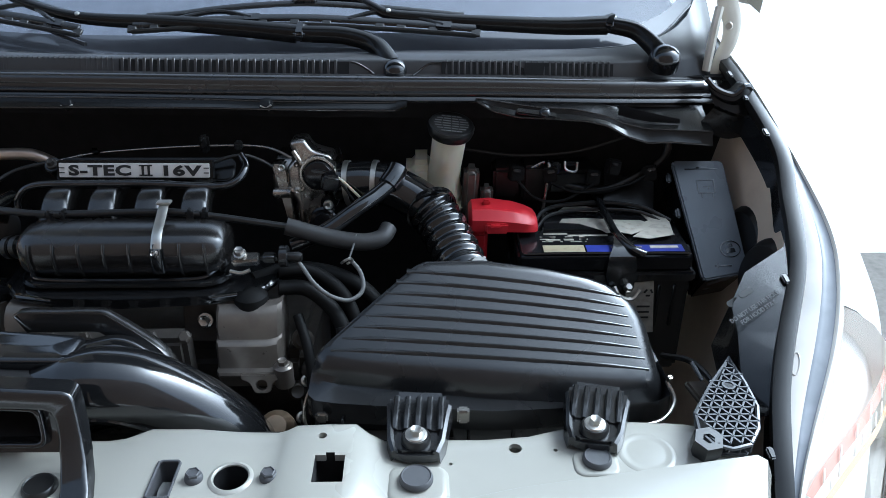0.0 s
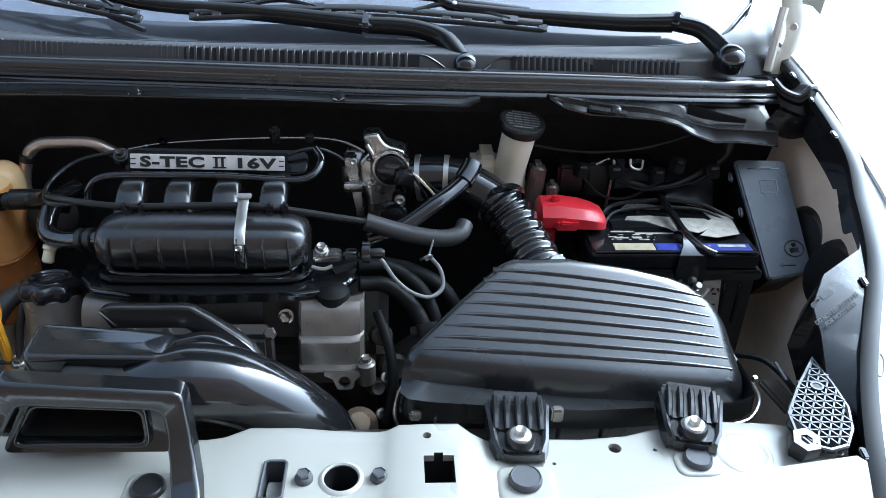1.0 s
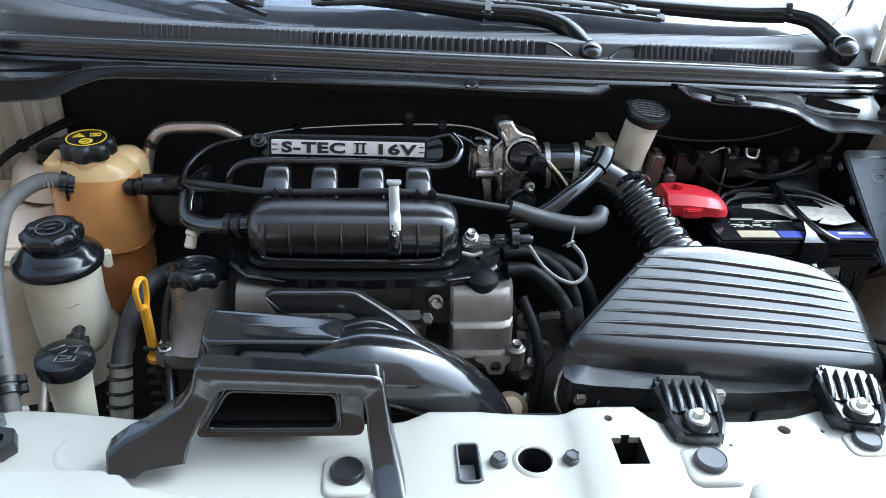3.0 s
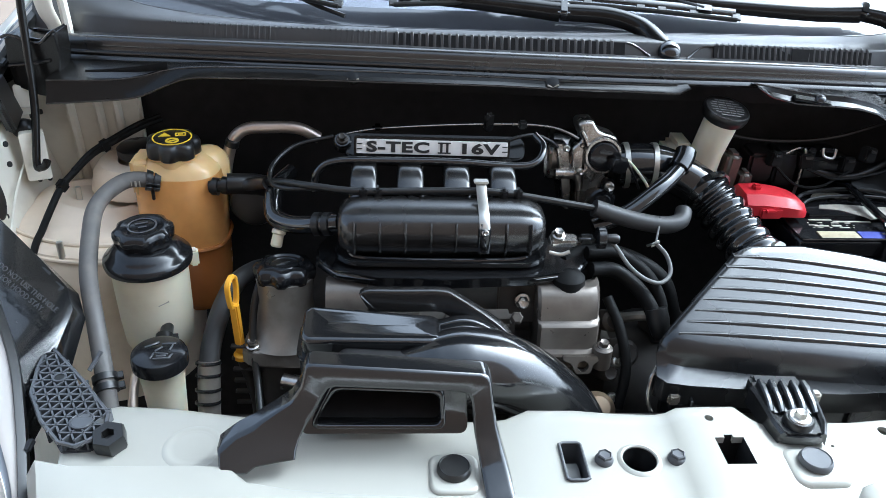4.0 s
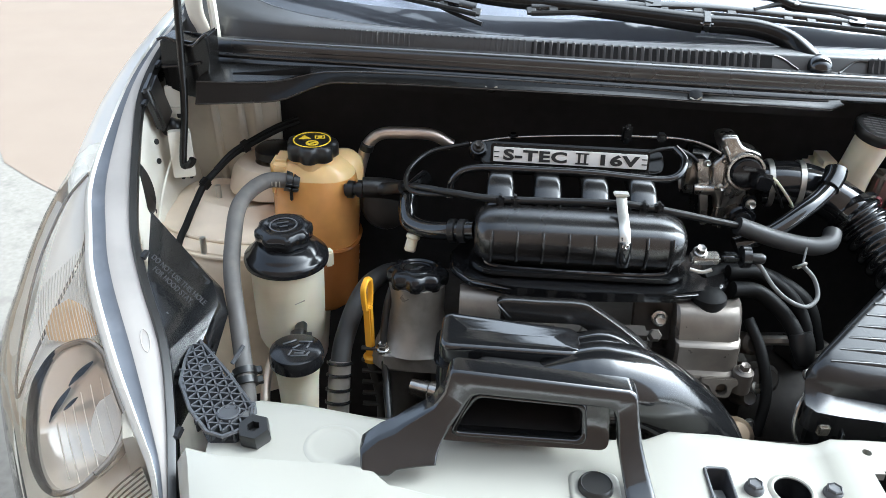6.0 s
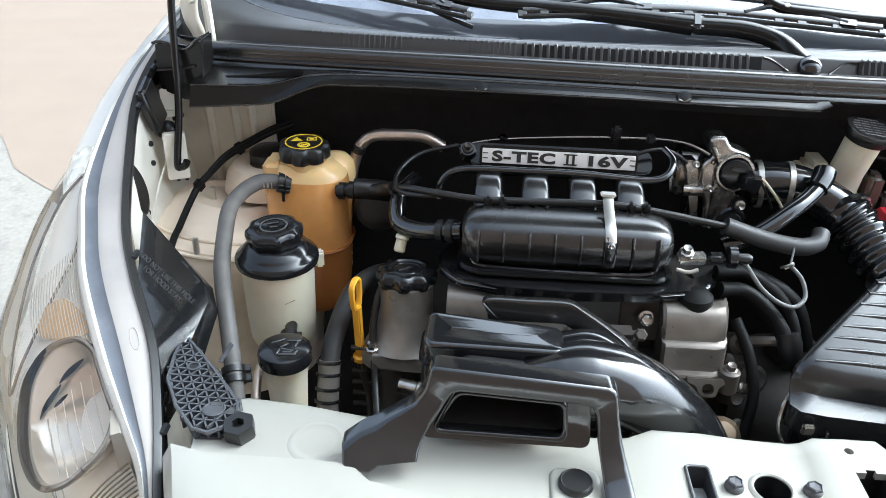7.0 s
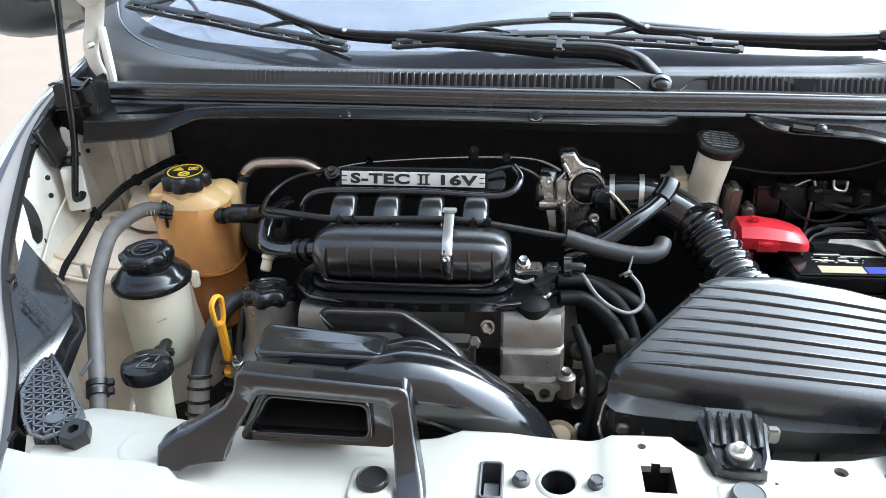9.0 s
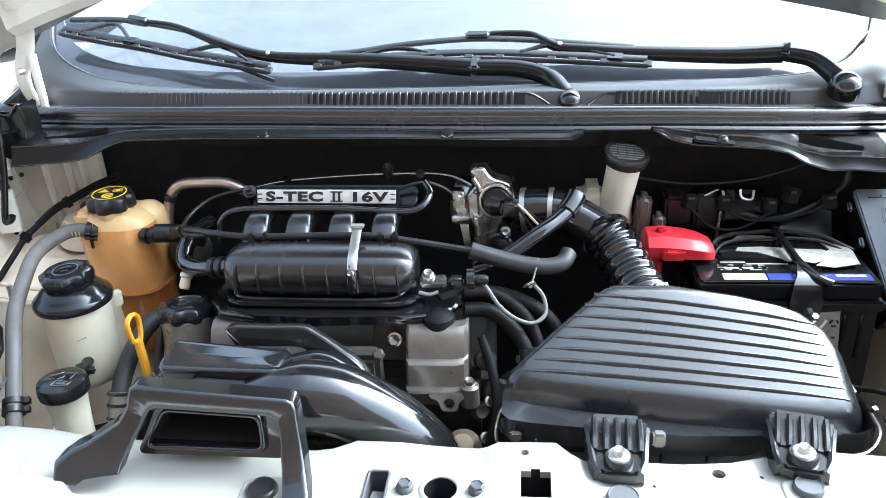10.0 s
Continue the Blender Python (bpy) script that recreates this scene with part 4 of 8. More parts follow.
part("crown", tube([p + Vector((0, -0.0085, -0.0095)) for p in lip[::3]], 0.0104, steps=4, n=24), COWL, seal, "rounded shiny crown", sharp=80)
part("groove_bead", tube([p + Vector((0, -0.0238, -0.0172)) for p in lip[::3]], 0.0015, steps=3, n=8), COWL, seal)


def gutter(owner, edge, crease):
    """A pressed flange that hangs from the seal: upper sheet, rolled crease, face and folded lower edge."""
    loops = []
    for i in range(56):
        x = edge[0][0] + (edge[-1][0] - edge[0][0]) * i / 55
        e, c, l = along(edge, x), along(crease, x), along(lip, x) + Vector((0, -0.022, -0.023))
        deep = 0.8 * max(0.0, l.z - c.z - 0.006)
        loops.append([l, l.lerp(c, 0.35) + Vector((0, deep, 0)), l.lerp(c, 0.75) + Vector((0, deep * 0.8, 0)), c + Vector((0, 0.003, 0.0006)), c, c.lerp(e, 0.5) + Vector((0, 0.0016, -0.0002)), e + Vector((0, 0.0004, 0.0014)), e, e + Vector((0, 0.002, -0.002)), e + Vector((0, 0.010, -0.001)), c + Vector((0, 0.045, -0.004))])
    part("flange", rings(loops, caps=False, closed=False), COWLMATTE, owner, sharp=25)
    part("edge_bead", tube([l[4] for l in loops[::2]], 0.0010, steps=3, n=6), COWL, owner)
    part("edge_bead", tube([l[7] for l in loops[::2]], 0.0010, steps=3, n=6), COWL, owner)


def slit(owner, rows):
    """A dark blunt strip on the upper sheet of a flange, in place of an opening's shade."""
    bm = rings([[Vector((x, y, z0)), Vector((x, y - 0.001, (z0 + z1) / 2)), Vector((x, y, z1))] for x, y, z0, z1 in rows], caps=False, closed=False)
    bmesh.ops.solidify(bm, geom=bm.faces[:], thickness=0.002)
    part("slit", bm, MATTE, owner, "dark strip for the shade of an opening")


gut = thing("cowl_gutter", "black pressed flange below the cowl seal with screws", "cowl panel")
gutter(gut, [(-0.602, 0.380, 0.907), (-0.578, 0.380, 0.9086), (-0.544, 0.380, 0.9115), (-0.510, 0.380, 0.9143), (-0.489, 0.380, 0.9194), (-0.468, 0.380, 0.9293), (-0.448, 0.380, 0.9384), (-0.434, 0.380, 0.941), (-0.407, 0.380, 0.942), (-0.341, 0.380, 0.9427), (-0.209, 0.380, 0.9413), (-0.077, 0.380, 0.9399), (-0.010, 0.380, 0.9378), (0.080, 0.380, 0.9365), (0.145, 0.380, 0.9348), (0.156, 0.381, 0.9360), (0.161, 0.384, 0.9400)],
       [(-0.602, 0.392, 0.931), (-0.579, 0.392, 0.9312), (-0.545, 0.392, 0.9319), (-0.511, 0.392, 0.934), (-0.490, 0.392, 0.9383), (-0.470, 0.392, 0.9446), (-0.449, 0.392, 0.9489), (-0.409, 0.392, 0.9512), (-0.342, 0.392, 0.9518), (-0.209, 0.392, 0.9497), (-0.076, 0.392, 0.9469), (-0.009, 0.392, 0.9441), (0.080, 0.393, 0.9420), (0.140, 0.395, 0.9405), (0.161, 0.397, 0.9420)])
slit(gut, [(-0.560, 0.405, 0.9375, 0.9400), (-0.530, 0.404, 0.9385, 0.9425), (-0.500, 0.401, 0.9400, 0.9470), (-0.480, 0.399, 0.9425, 0.9510), (-0.463, 0.398, 0.9455, 0.9545)])
for x in (-0.247, -0.009):
    part("screw_plate", lathe([(0.0085, -0.003), (0.008, 0.0003), (0.0052, 0.0006), (0.0044, 0.0016), (0.001, 0.0018)], m=aim((0, -0.75, 0.66), along([(-0.4, 0.3855, 0.9462), (0.1, 0.3855, 0.9425)], x)), n=18), COWLMATTE, gut)
    part("screw_clip", tube([along([(-0.4, 0.3840, 0.9455), (0.1, 0.3840, 0.9418)], x) + Vector((dx, -0.0015, dz)) for dx, dz in ((-0.007, -0.001), (0.0, -0.0030), (0.007, 0.0))], 0.0011, n=6), STEEL, gut, "bright clip edge")
gut2 = thing("cowl_gutter", "black pressed flange with a stepped bracket and screw", "cowl panel")
gutter(gut2, [(0.246, 0.390, 0.9430), (0.265, 0.388, 0.9315), (0.299, 0.388, 0.9231), (0.347, 0.388, 0.9205), (0.384, 0.388, 0.9176), (0.411, 0.388, 0.9108), (0.434, 0.388, 0.8975), (0.462, 0.388, 0.8885), (0.492, 0.388, 0.8895), (0.545, 0.390, 0.8840)],
       [(0.246, 0.398, 0.9445), (0.319, 0.398, 0.9330), (0.367, 0.398, 0.9302), (0.405, 0.398, 0.9218), (0.431, 0.398, 0.9111), (0.459, 0.398, 0.9041), (0.486, 0.398, 0.9027), (0.545, 0.398, 0.9000)])
slit(gut2, [(0.425, 0.408, 0.9190, 0.9330), (0.445, 0.409, 0.9130, 0.9270), (0.470, 0.410, 0.9085, 0.9200), (0.505, 0.411, 0.9060, 0.9120)])
part("bracket", box((0.050, 0.010, 0.004), (0.320, 0.3905, 0.9275), m=pose(0, 0, 0, 24, 8, 0), bev=0.0015), SATIN, gut2)
part("screw", lathe([(0.007, 0), (0.0065, 0.002), (0.004, 0.004), (0.001, 0.0045)], m=aim((0, -0.6, 0.8), (0.330, 0.3900, 0.9290)), n=16), SATIN, gut2)
gut3 = thing("hinge_bracket", "glossy black corner bracket under the hood hinge", "bracket", group="corner brackets")
def wing_bracket(owner, top, crease, foot):
    """A sculpted sheet bracket: wavy rolled rim, creased face, narrow foot."""
    up, mid, low = resample(top, 20), resample(crease, 20), resample(foot, 20)
    loops = [[p + Vector((0, 0.030, 0.000)), p + Vector((0, 0.010, 0.003)), p + Vector((0, 0.002, 0.001)), p + Vector((0, -0.001, -0.005)), p.lerp(q, 0.5) + Vector((0, 0.003, 0)), q + Vector((0, -0.002, 0.002)), q + Vector((0, 0.002, -0.003)), q.lerp(r, 0.5), r, r + Vector((0, 0.02, 0))] for p, q, r in zip(up, mid, low)]
    bm = rings(loops, caps=False, closed=False)
    bmesh.ops.solidify(bm, geom=bm.faces[:], thickness=0.003)
    part("face", bm, SATIN, owner)
    part("rim", tube([p + Vector((0, 0.004, 0.002)) for p in up[::2]], 0.0042, steps=3, n=8), GLOSS, owner)


FACE = frame_of((0, 0.415, 0), (1, 0, 0), (0, 0, 1))
part("face", prism([(-0.6500, 0.9745), (-0.6400, 0.9770), (-0.6230, 0.9705), (-0.6080, 0.9685), (-0.5960, 0.9790), (-0.5890, 0.9836), (-0.5905, 0.9515), (-0.5972, 0.8963), (-0.6220, 0.9045), (-0.6499, 0.9123), (-0.6512, 0.9435)], -0.040, 0.0, m=FACE, bev=0.0035, seg=3), COWLMATTE, gut3)
part("rim", tube([(-0.6505, 0.412, 0.9745), (-0.6400, 0.411, 0.9772), (-0.6230, 0.411, 0.9708), (-0.6080, 0.411, 0.9688), (-0.5960, 0.411, 0.9792), (-0.5890, 0.412, 0.9838)], 0.0018, steps=4, n=8), GLOSS, gut3)
part("crease", tube([(-0.6500, 0.4135, 0.9400), (-0.6250, 0.4130, 0.9430), (-0.6010, 0.4135, 0.9475)], 0.0022, n=8), SATIN, gut3)
gut4 = thing("hinge_bracket", "glossy black corner bracket at the fender end", "bracket", group="corner brackets")
wing_bracket(gut4, [(0.538, 0.425, 0.956), (0.550, 0.416, 0.945), (0.570, 0.412, 0.940), (0.584, 0.416, 0.950), (0.597, 0.424, 0.942)], [(0.548, 0.418, 0.926), (0.565, 0.413, 0.920), (0.585, 0.413, 0.914), (0.602, 0.42, 0.910)], [(0.530, 0.42, 0.897), (0.566, 0.416, 0.884), (0.590, 0.42, 0.884), (0.606, 0.425, 0.884)])

BASE = [(-0.655, 0.655, 1.060), (-0.632, 0.600, 1.026), (-0.592, 0.560, 1.000), (-0.512, 0.528, 0.981), (-0.40, 0.513, 0.972), (-0.253, 0.504, 0.968), (-0.05, 0.500, 0.968), (0.142, 0.502, 0.970), (0.30, 0.505, 0.970), (0.439, 0.512, 0.972), (0.505, 0.535, 0.983), (0.545, 0.57, 1.004), (0.575, 0.640, 1.050)]
base = resample(BASE, 60)
cowl = thing("windscreen_cowl", "dark grey plastic cowl with rows of air slots", "cowl panel")
loops = []
for k, p in enumerate(base):
    x = p.x
    l = min(lip, key=lambda q: abs(q.x - max(-0.62, min(0.575, x))))
    f = Vector((x, l.y + 0.004, l.z - 0.003))
    up_by = lambda k, h: f.lerp(p, k) + Vector((0, 0, h))
    loops.append([f + Vector((0, 0.004, -0.055)), f, f + Vector((0, 0.003, 0.002)), up_by(0.07, -0.0020), up_by(0.18, 0.0135), up_by(0.20, 0.0148), up_by(0.24, 0.0155), up_by(0.5, 0.0140), p + Vector((0, -0.008, 0.0075)), p + Vector((0, 0.006, -0.004)), p + Vector((0, 0.01, -0.03))])
part("panel", rings([l[1:] for l in loops], caps=False, closed=False), SHELF, cowl)
part("skirt", rings([l[:2] for l in loops], caps=False, closed=False), MATTE, cowl, "black skirt behind the seal")
for x0, x1, step in ((-0.484, -0.20, 0.0068), (-0.20, 0.085, 0.0092), (0.206, 0.425, 0.0078)):
    n = int((x1 - x0) / step)
    shallow, deep = bmesh.new(), bmesh.new()
    for i in range(n):
        x = x0 + (i + 0.5) * step
        l, b = along(lip, x), along(base, x)
        c = l.lerp(b, 0.14) + Vector((0, 0.0035, 0.0045))
        open_slot = (-0.20 < x < 0.09) or x > 0.19
        m = frame_of((x, c.y, c.z), (1, 0, 0), (0, 0.10 * (b.y - l.y), 0.10 * (b.z - l.z) + 0.0145))
        box((step * 0.46, 0.0195 if open_slot else 0.0200, 0.0040 if open_slot else 0.0010), m=m, bev=0.0008, seg=1, bm=deep if open_slot else shallow)
        box((step * 0.55, 0.0050, 0.0022), m=frame_of(l.lerp(b, 0.205) + Vector((0, 0.0030, 0.0128)), (1, 0, 0), (0, 0.9, 0.35)), bev=0.0009, seg=2, bm=shallow if not open_slot else deep)
    if len(deep.verts):
        part("slot_ribs", deep, SHELF, cowl)
    else:
        deep.free()
    if len(shallow.verts):
        part("slat_ribs", shallow, SHELF, cowl)
    else:
        shallow.free()
# solid dark sheets behind the ribs stand in for shade in the vents
for x0, x1 in ((-0.20, -0.104), (-0.104, -0.008), (-0.008, 0.088), (0.204, 0.31), (0.31, 0.427)):
    xm = (x0 + x1) / 2
    l, b = along(lip, xm), along(base, xm)
    c = l.lerp(b, 0.14) + Vector((0, 0.0035, 0.0045))
    part("vent_shadow_gap", box((x1 - x0, 0.0150, 0.0024), m=frame_of((xm, c.y, c.z), along(lip, x1) - along(lip, x0), (0, 0.10 * (b.y - l.y), 0.10 * (b.z - l.z) + 0.0145)), bev=0), MATTE, cowl, "dark sheet for the shade between the ribs")
part("moulding", tube([(0.090, 0.4428, 0.9785), (0.097, 0.4422, 0.9770), (0.104, 0.4410, 0.9738), (0.112, 0.4388, 0.9692), (0.1195, 0.4340, 0.9650)], 0.0013, n=8), COWL, cowl)
part("moulding", tube([(0.1675, 0.4338, 0.9630), (0.173, 0.4385, 0.9655), (0.179, 0.4428, 0.9690), (0.187, 0.4465, 0.9735), (0.195, 0.4470, 0.9752), (0.203, 0.4462, 0.9752)], 0.0013, n=8), COWL, cowl)
# grey plastic gives the rubber edge its bright line of reflection
part("trim_edge", tube([p + Vector((0, -0.004, 0.0055)) for p in base[::4]], 0.0022, steps=4, n=8), MESHGREY, cowl, "thin edge of the glass seal, greyed for its highlight")

screen = thing("windscreen", "clean windscreen reflecting the bright open hood", "windscreen")
def up_glass(p, s):
    return Vector((p.x * (1 - 0.16 * s), p.y + 0.78 * s + 0.10 * (1 - (p.x / 0.62) ** 2) * s * 0.5, p.z + 0.50 * s))
part("border", rings([[up_glass(p, s) + Vector((0, 0, 0.001)) for s in (0.0, 0.006, 0.02, 0.042)] for p in base], caps=False, closed=False), CERAMIC, screen, "dark printed border")
gl = part("pane", rings([[up_glass(p, s) for s in (0.042, 0.2, 0.5, 1.0)] + [up_glass(p, s) - Vector((0, -0.002, 0.004)) for s in (1.0, 0.5, 0.2, 0.042)] for p in base]), GLASS, screen)
gl.visible_shadow = False
tagged(part("dashboard", rings([[up_glass(p, s) + Vector((0, 0.04, -0.07 - 0.35 * s)) for s in (0.02, 0.3, 0.7, 1.0)] for p in base], caps=False, closed=False), DASH), "dark grey dashboard behind the windscreen", "dashboard")

# door mirror
mir = thing("side_mirror", "dark grey door mirror beside the windscreen", "mirror")
bm = rings([[Vector((-1.03 + 0.02 * s + r * 1.55 * math.cos(a), 0.92 + 0.10 * s, 1.000 + r * math.sin(a) * (1 if math.sin(a) > 0 else 0.8))) for a in [math.tau * i / 20 for i in range(20)]] for s, r in ((0, 0.04), (0.1, 0.07), (0.4, 0.095), (0.8, 0.1), (1.0, 0.095))])
part("housing", bm, SATIN, mir)
part("stalk", tube([(-0.92, 0.98, 0.985), (-0.82, 1.0, 0.98), (-0.70, 1.02, 0.97)], 0.025, n=10), SATIN, mir)

# ---- wipers ----
GLASS_UP, GLASS_DOWN = Vector((0, -0.54, 0.84)), Vector((0, -0.84, -0.54))
ARM = [(-0.0115, -0.0080), (-0.0112, -0.0020), (-0.0092, 0.0028), (-0.0055, 0.0058), (0.0, 0.0068), (0.0055, 0.0058), (0.0092, 0.0028), (0.0112, -0.0020), (0.0115, -0.0080)]


def wiper(hub, dome, crank, arm, lever, rail, label):
    """A wiper: capped pivot, cranked neck, pressed arm, lever with its yokes, blade rail and rubber lip."""
    w = thing("wiper", label, "wiper", group="windscreen wipers")
    part("pivot_cap", lathe([(dome * r, dome * h) for r, h in ((1.0, -0.65), (1.0, 0.0), (0.95, 0.25), (0.80, 0.50), (0.50, 0.70), (0.25, 0.77), (0.02, 0.79))], hub, m=pose(0, 0, 0, 22, 0, 0), n=28), GLOSS, w, "domed black pivot cap")
    part("neck", sweep(crank, ARM, up=GLASS_UP, size=lambda t: 1.10 - 0.12 * t), COWLMATTE, w, sharp=50)
    part("arm", sweep(arm, ARM, up=GLASS_UP, size=lambda t: 1.12 - 0.70 * min(1.0, 1.25 * t)), COWLMATTE, w, sharp=50)
    d = Vector(crank[-1]) - Vector(crank[-2])
    part("knuckle", box((0.016, 0.026, 0.017), m=frame_of(crank[-1], d, GLASS_DOWN), bev=0.004, seg=3), GLOSS, w)
    part("rivet", lathe([(0.0035, 0), (0.003, 0.0015), (0.001, 0.002)], m=aim(GLASS_UP, Vector(arm[len(arm) // 2]) + GLASS_UP * 0.004), n=12), STEEL, w, "bright arm rivet")
    part("lever", tube(lever, 0.0046, n=8, flat=0.8, up=GLASS_UP), SATIN, w)
    part("centre_clip", box((0.034, 0.013, 0.013), m=frame_of(arm[-1], Vector(lever[-1]) - Vector(lever[0]), GLASS_DOWN), bev=0.003, seg=3), GLOSS, w)
    line = resample(rail, 33)
    top = resample(lever, 33)
    for a, b in ((3, 11), (20, 29)):
        mid = (a + b) // 2
        part("yoke", tube([line[a] + GLASS_UP * 0.002, line[mid].lerp(top[mid], 0.75), line[b] + GLASS_UP * 0.002], 0.0032, n=8, up=GLASS_UP), SATIN, w)
        part("yoke_tip", box((0.024, 0.014, 0.008), m=frame_of(line[b], line[b] - line[b - 1], GLASS_DOWN), bev=0.002), GLOSS, w)
    part("blade_rail", tube(rail, 0.0062, n=8, flat=0.55, up=GLASS_UP), SATIN, w)
    part("rubber_lip", tube([Vector(p) + GLASS_DOWN * 0.0125 for p in rail], 0.0030, n=8, flat=1.2, up=GLASS_UP), RUBBER, w)
    for k in (0, 2, 5, 8, 12, 15, 18, 23, 25, 28, 32):
        part("claw", box((0.012, 0.012, 0.004), m=frame_of(line[k] + GLASS_DOWN * 0.008, line[min(32, k + 1)] - line[max(0, k - 1)], GLASS_DOWN), bev=0.001, seg=1), RUBBER, w)
    return w


wiper((0.1455, 0.4400, 0.9690), 0.0150, [(0.142, 0.452, 0.974), (0.120, 0.487, 0.990), (0.080, 0.503, 0.999), (0.020, 0.508, 1.001)],
      [(0.016, 0.509, 1.001), (-0.043, 0.516, 1.005), (-0.107, 0.521, 1.009), (-0.173, 0.526, 1.012), (-0.228, 0.527, 1.014), (-0.274, 0.531, 1.017), (-0.313, 0.540, 1.023), (-0.359, 0.556, 1.034), (-0.398, 0.574, 1.045), (-0.437, 0.588, 1.054), (-0.489, 0.597, 1.059)],
      [(-0.600, 0.607, 1.062), (-0.531, 0.603, 1.061), (-0.489, 0.598, 1.057), (-0.437, 0.587, 1.050), (-0.389, 0.573, 1.042), (-0.324, 0.549, 1.026), (-0.262, 0.531, 1.014)],
      [(-0.604, 0.590, 1.052), (-0.529, 0.571, 1.041), (-0.463, 0.558, 1.032), (-0.399, 0.542, 1.022), (-0.336, 0.529, 1.014), (-0.270, 0.515, 1.005)], "black windscreen wiper with its blade parked near the fender")
wiper((0.493, 0.470, 0.974), 0.0200, [(0.490, 0.474, 0.979), (0.482, 0.489, 0.988), (0.462, 0.510, 1.002), (0.429, 0.520, 1.008)],
      [(0.425, 0.520, 1.008), (0.364, 0.519, 1.007), (0.291, 0.522, 1.009), (0.218, 0.526, 1.012), (0.180, 0.530, 1.015), (0.135, 0.534, 1.019), (0.112, 0.546, 1.027), (0.092, 0.557, 1.033), (0.049, 0.559, 1.034), (0.022, 0.555, 1.031)],
      [(-0.184, 0.532, 1.016), (-0.140, 0.537, 1.018), (-0.101, 0.543, 1.022), (-0.045, 0.549, 1.026), (0.018, 0.553, 1.028), (0.081, 0.549, 1.026), (0.142, 0.543, 1.022), (0.235, 0.533, 1.015)],
      [(-0.200, 0.520, 1.008), (-0.101, 0.527, 1.012), (0.018, 0.530, 1.014), (0.142, 0.522, 1.009), (0.250, 0.512, 1.003)], "black windscreen wiper with its blade across the middle")
wash = thing("washer_hose", "thin black washer hose along the cowl", "hose")
part("line", tube([(-0.262, 0.506, 0.986), (-0.300, 0.520, 0.996), (-0.345, 0.533, 1.012)], 0.003, n=6), RUBBER, wash)

# ---- air filter box ----
afb = thing("air_filter_box", "ribbed satin black air filter box with rounded lid", "air filter")


def lid_z(x, y):
    return 0.779 - 0.133 * (x - 0.076) + 0.66 * (y - 0.108) + 0.010 * math.sin(math.pi * max(0, min(1, (x - 0.08) / 0.34)))


TOP = [(0.170, 0.190), (0.181, 0.195), (0.244, 0.201), (0.318, 0.2005), (0.365, 0.198), (0.385, 0.194), (0.408, 0.180), (0.415, 0.165), (0.419, 0.140), (0.423, 0.118), (0.420, 0.108), (0.405, 0.102), (0.330, 0.094), (0.250, 0.091), (0.170, 0.091), (0.105, 0.094), (0.084, 0.097), (0.076, 0.104), (0.079, 0.112), (0.120, 0.148)]
cx, cy = 0.255, 0.145


def grown(k, dz, add=0.0):
    out = []
    for x, y in TOP:
        v = Vector((x - cx, y - cy))
        v = v * k + v.normalized() * add
        px, py = cx + v.x, cy + v.y
        out.append(Vector((px, py, (lid_z(px, py) if k < 1.0 else lid_z(x, y)) + dz)))
    return out


def front_drop(loop, low):
    """Below the lid the box comes forward and stands upright."""
    return [Vector((p.x, p.y - 0.020 * max(0.0, min(1.0, (0.13 - p.y) / 0.03)), low + 0.25 * (p.z - 0.74))) for p in loop]


lo = [grown(0.08, 0.0035), grown(0.25, 0.0035), grown(0.45, 0.0035), grown(0.65, 0.0035), grown(0.82, 0.0035), grown(0.92, 0.0033), grown(0.97, 0.0018), grown(1.0, -0.004, 0.002), grown(1.0, -0.010, 0.0055), grown(1.0, -0.020, 0.0085), front_drop(grown(1.0, -0.030, 0.011), 0.742), front_drop(grown(1.0, -0.045, 0.012), 0.722)]
bm = rings(lo, caps=False)
bm.faces.new([v for v in bm.verts[:len(TOP)]])
bm.verts.ensure_lookup_table()
part("lid", bm, SATIN, afb, sharp=60)
for i in range(8):
    t = i / 7
    ax, ay = 0.163 + (0.088 - 0.163) * t, 0.181 + (0.106 - 0.181) * t
    bx, by = 0.393 + (0.414 - 0.393) * t, 0.183 + (0.117 - 0.183) * t
    line = []
    for s in range(9):
        u = s / 8
        x = ax + (bx - ax) * u
        y = ay + (by - ay) * u - 0.0045 * math.sin(math.pi * u) * (0.3 + t)
        line.append((x, y, lid_z(x, y) + 0.0035))
    loops = []
    for k, p in enumerate(line):
        e = 0.12 if k in (0, 8) else 1.0
        x, y, z = p
        loops.append([Vector(q) for q in ((x, y + 0.0062, z + 0.0002), (x, y + 0.0016, z + 0.0024 * e), (x, y + 0.0002, z + 0.0026 * e), (x, y - 0.0008, z + 0.0014 * e), (x, y - 0.0014, z - 0.002), (x, y + 0.0062, z - 0.002))])
    part("lid_rib", rings([[q for q in l] for l in loops]), SATIN, afb, sharp=40)
lower = front_drop(grown(0.97, -0.045, 0.004), 0.722)
part("lower_case", rings([lower, [Vector((p.x, p.y, 0.69)) for p in lower], [Vector((cx + (p.x - cx) * 0.9, cy + (p.y - cy) * 0.9, 0.56)) for p in lower]]), SATIN, afb)
for x in (0.10, 0.225, 0.27, 0.37):
    part("case_rib", box((0.003, 0.006, 0.05), (x, 0.068, 0.70), bev=0.001, seg=1), SATIN, afb)
part("clip_wire", tube([(0.428, 0.10, 0.742), (0.434, 0.085, 0.728), (0.418, 0.066, 0.720), (0.39, 0.058, 0.718)], 0.0022, n=8), CAST, afb, "bright wire clip")
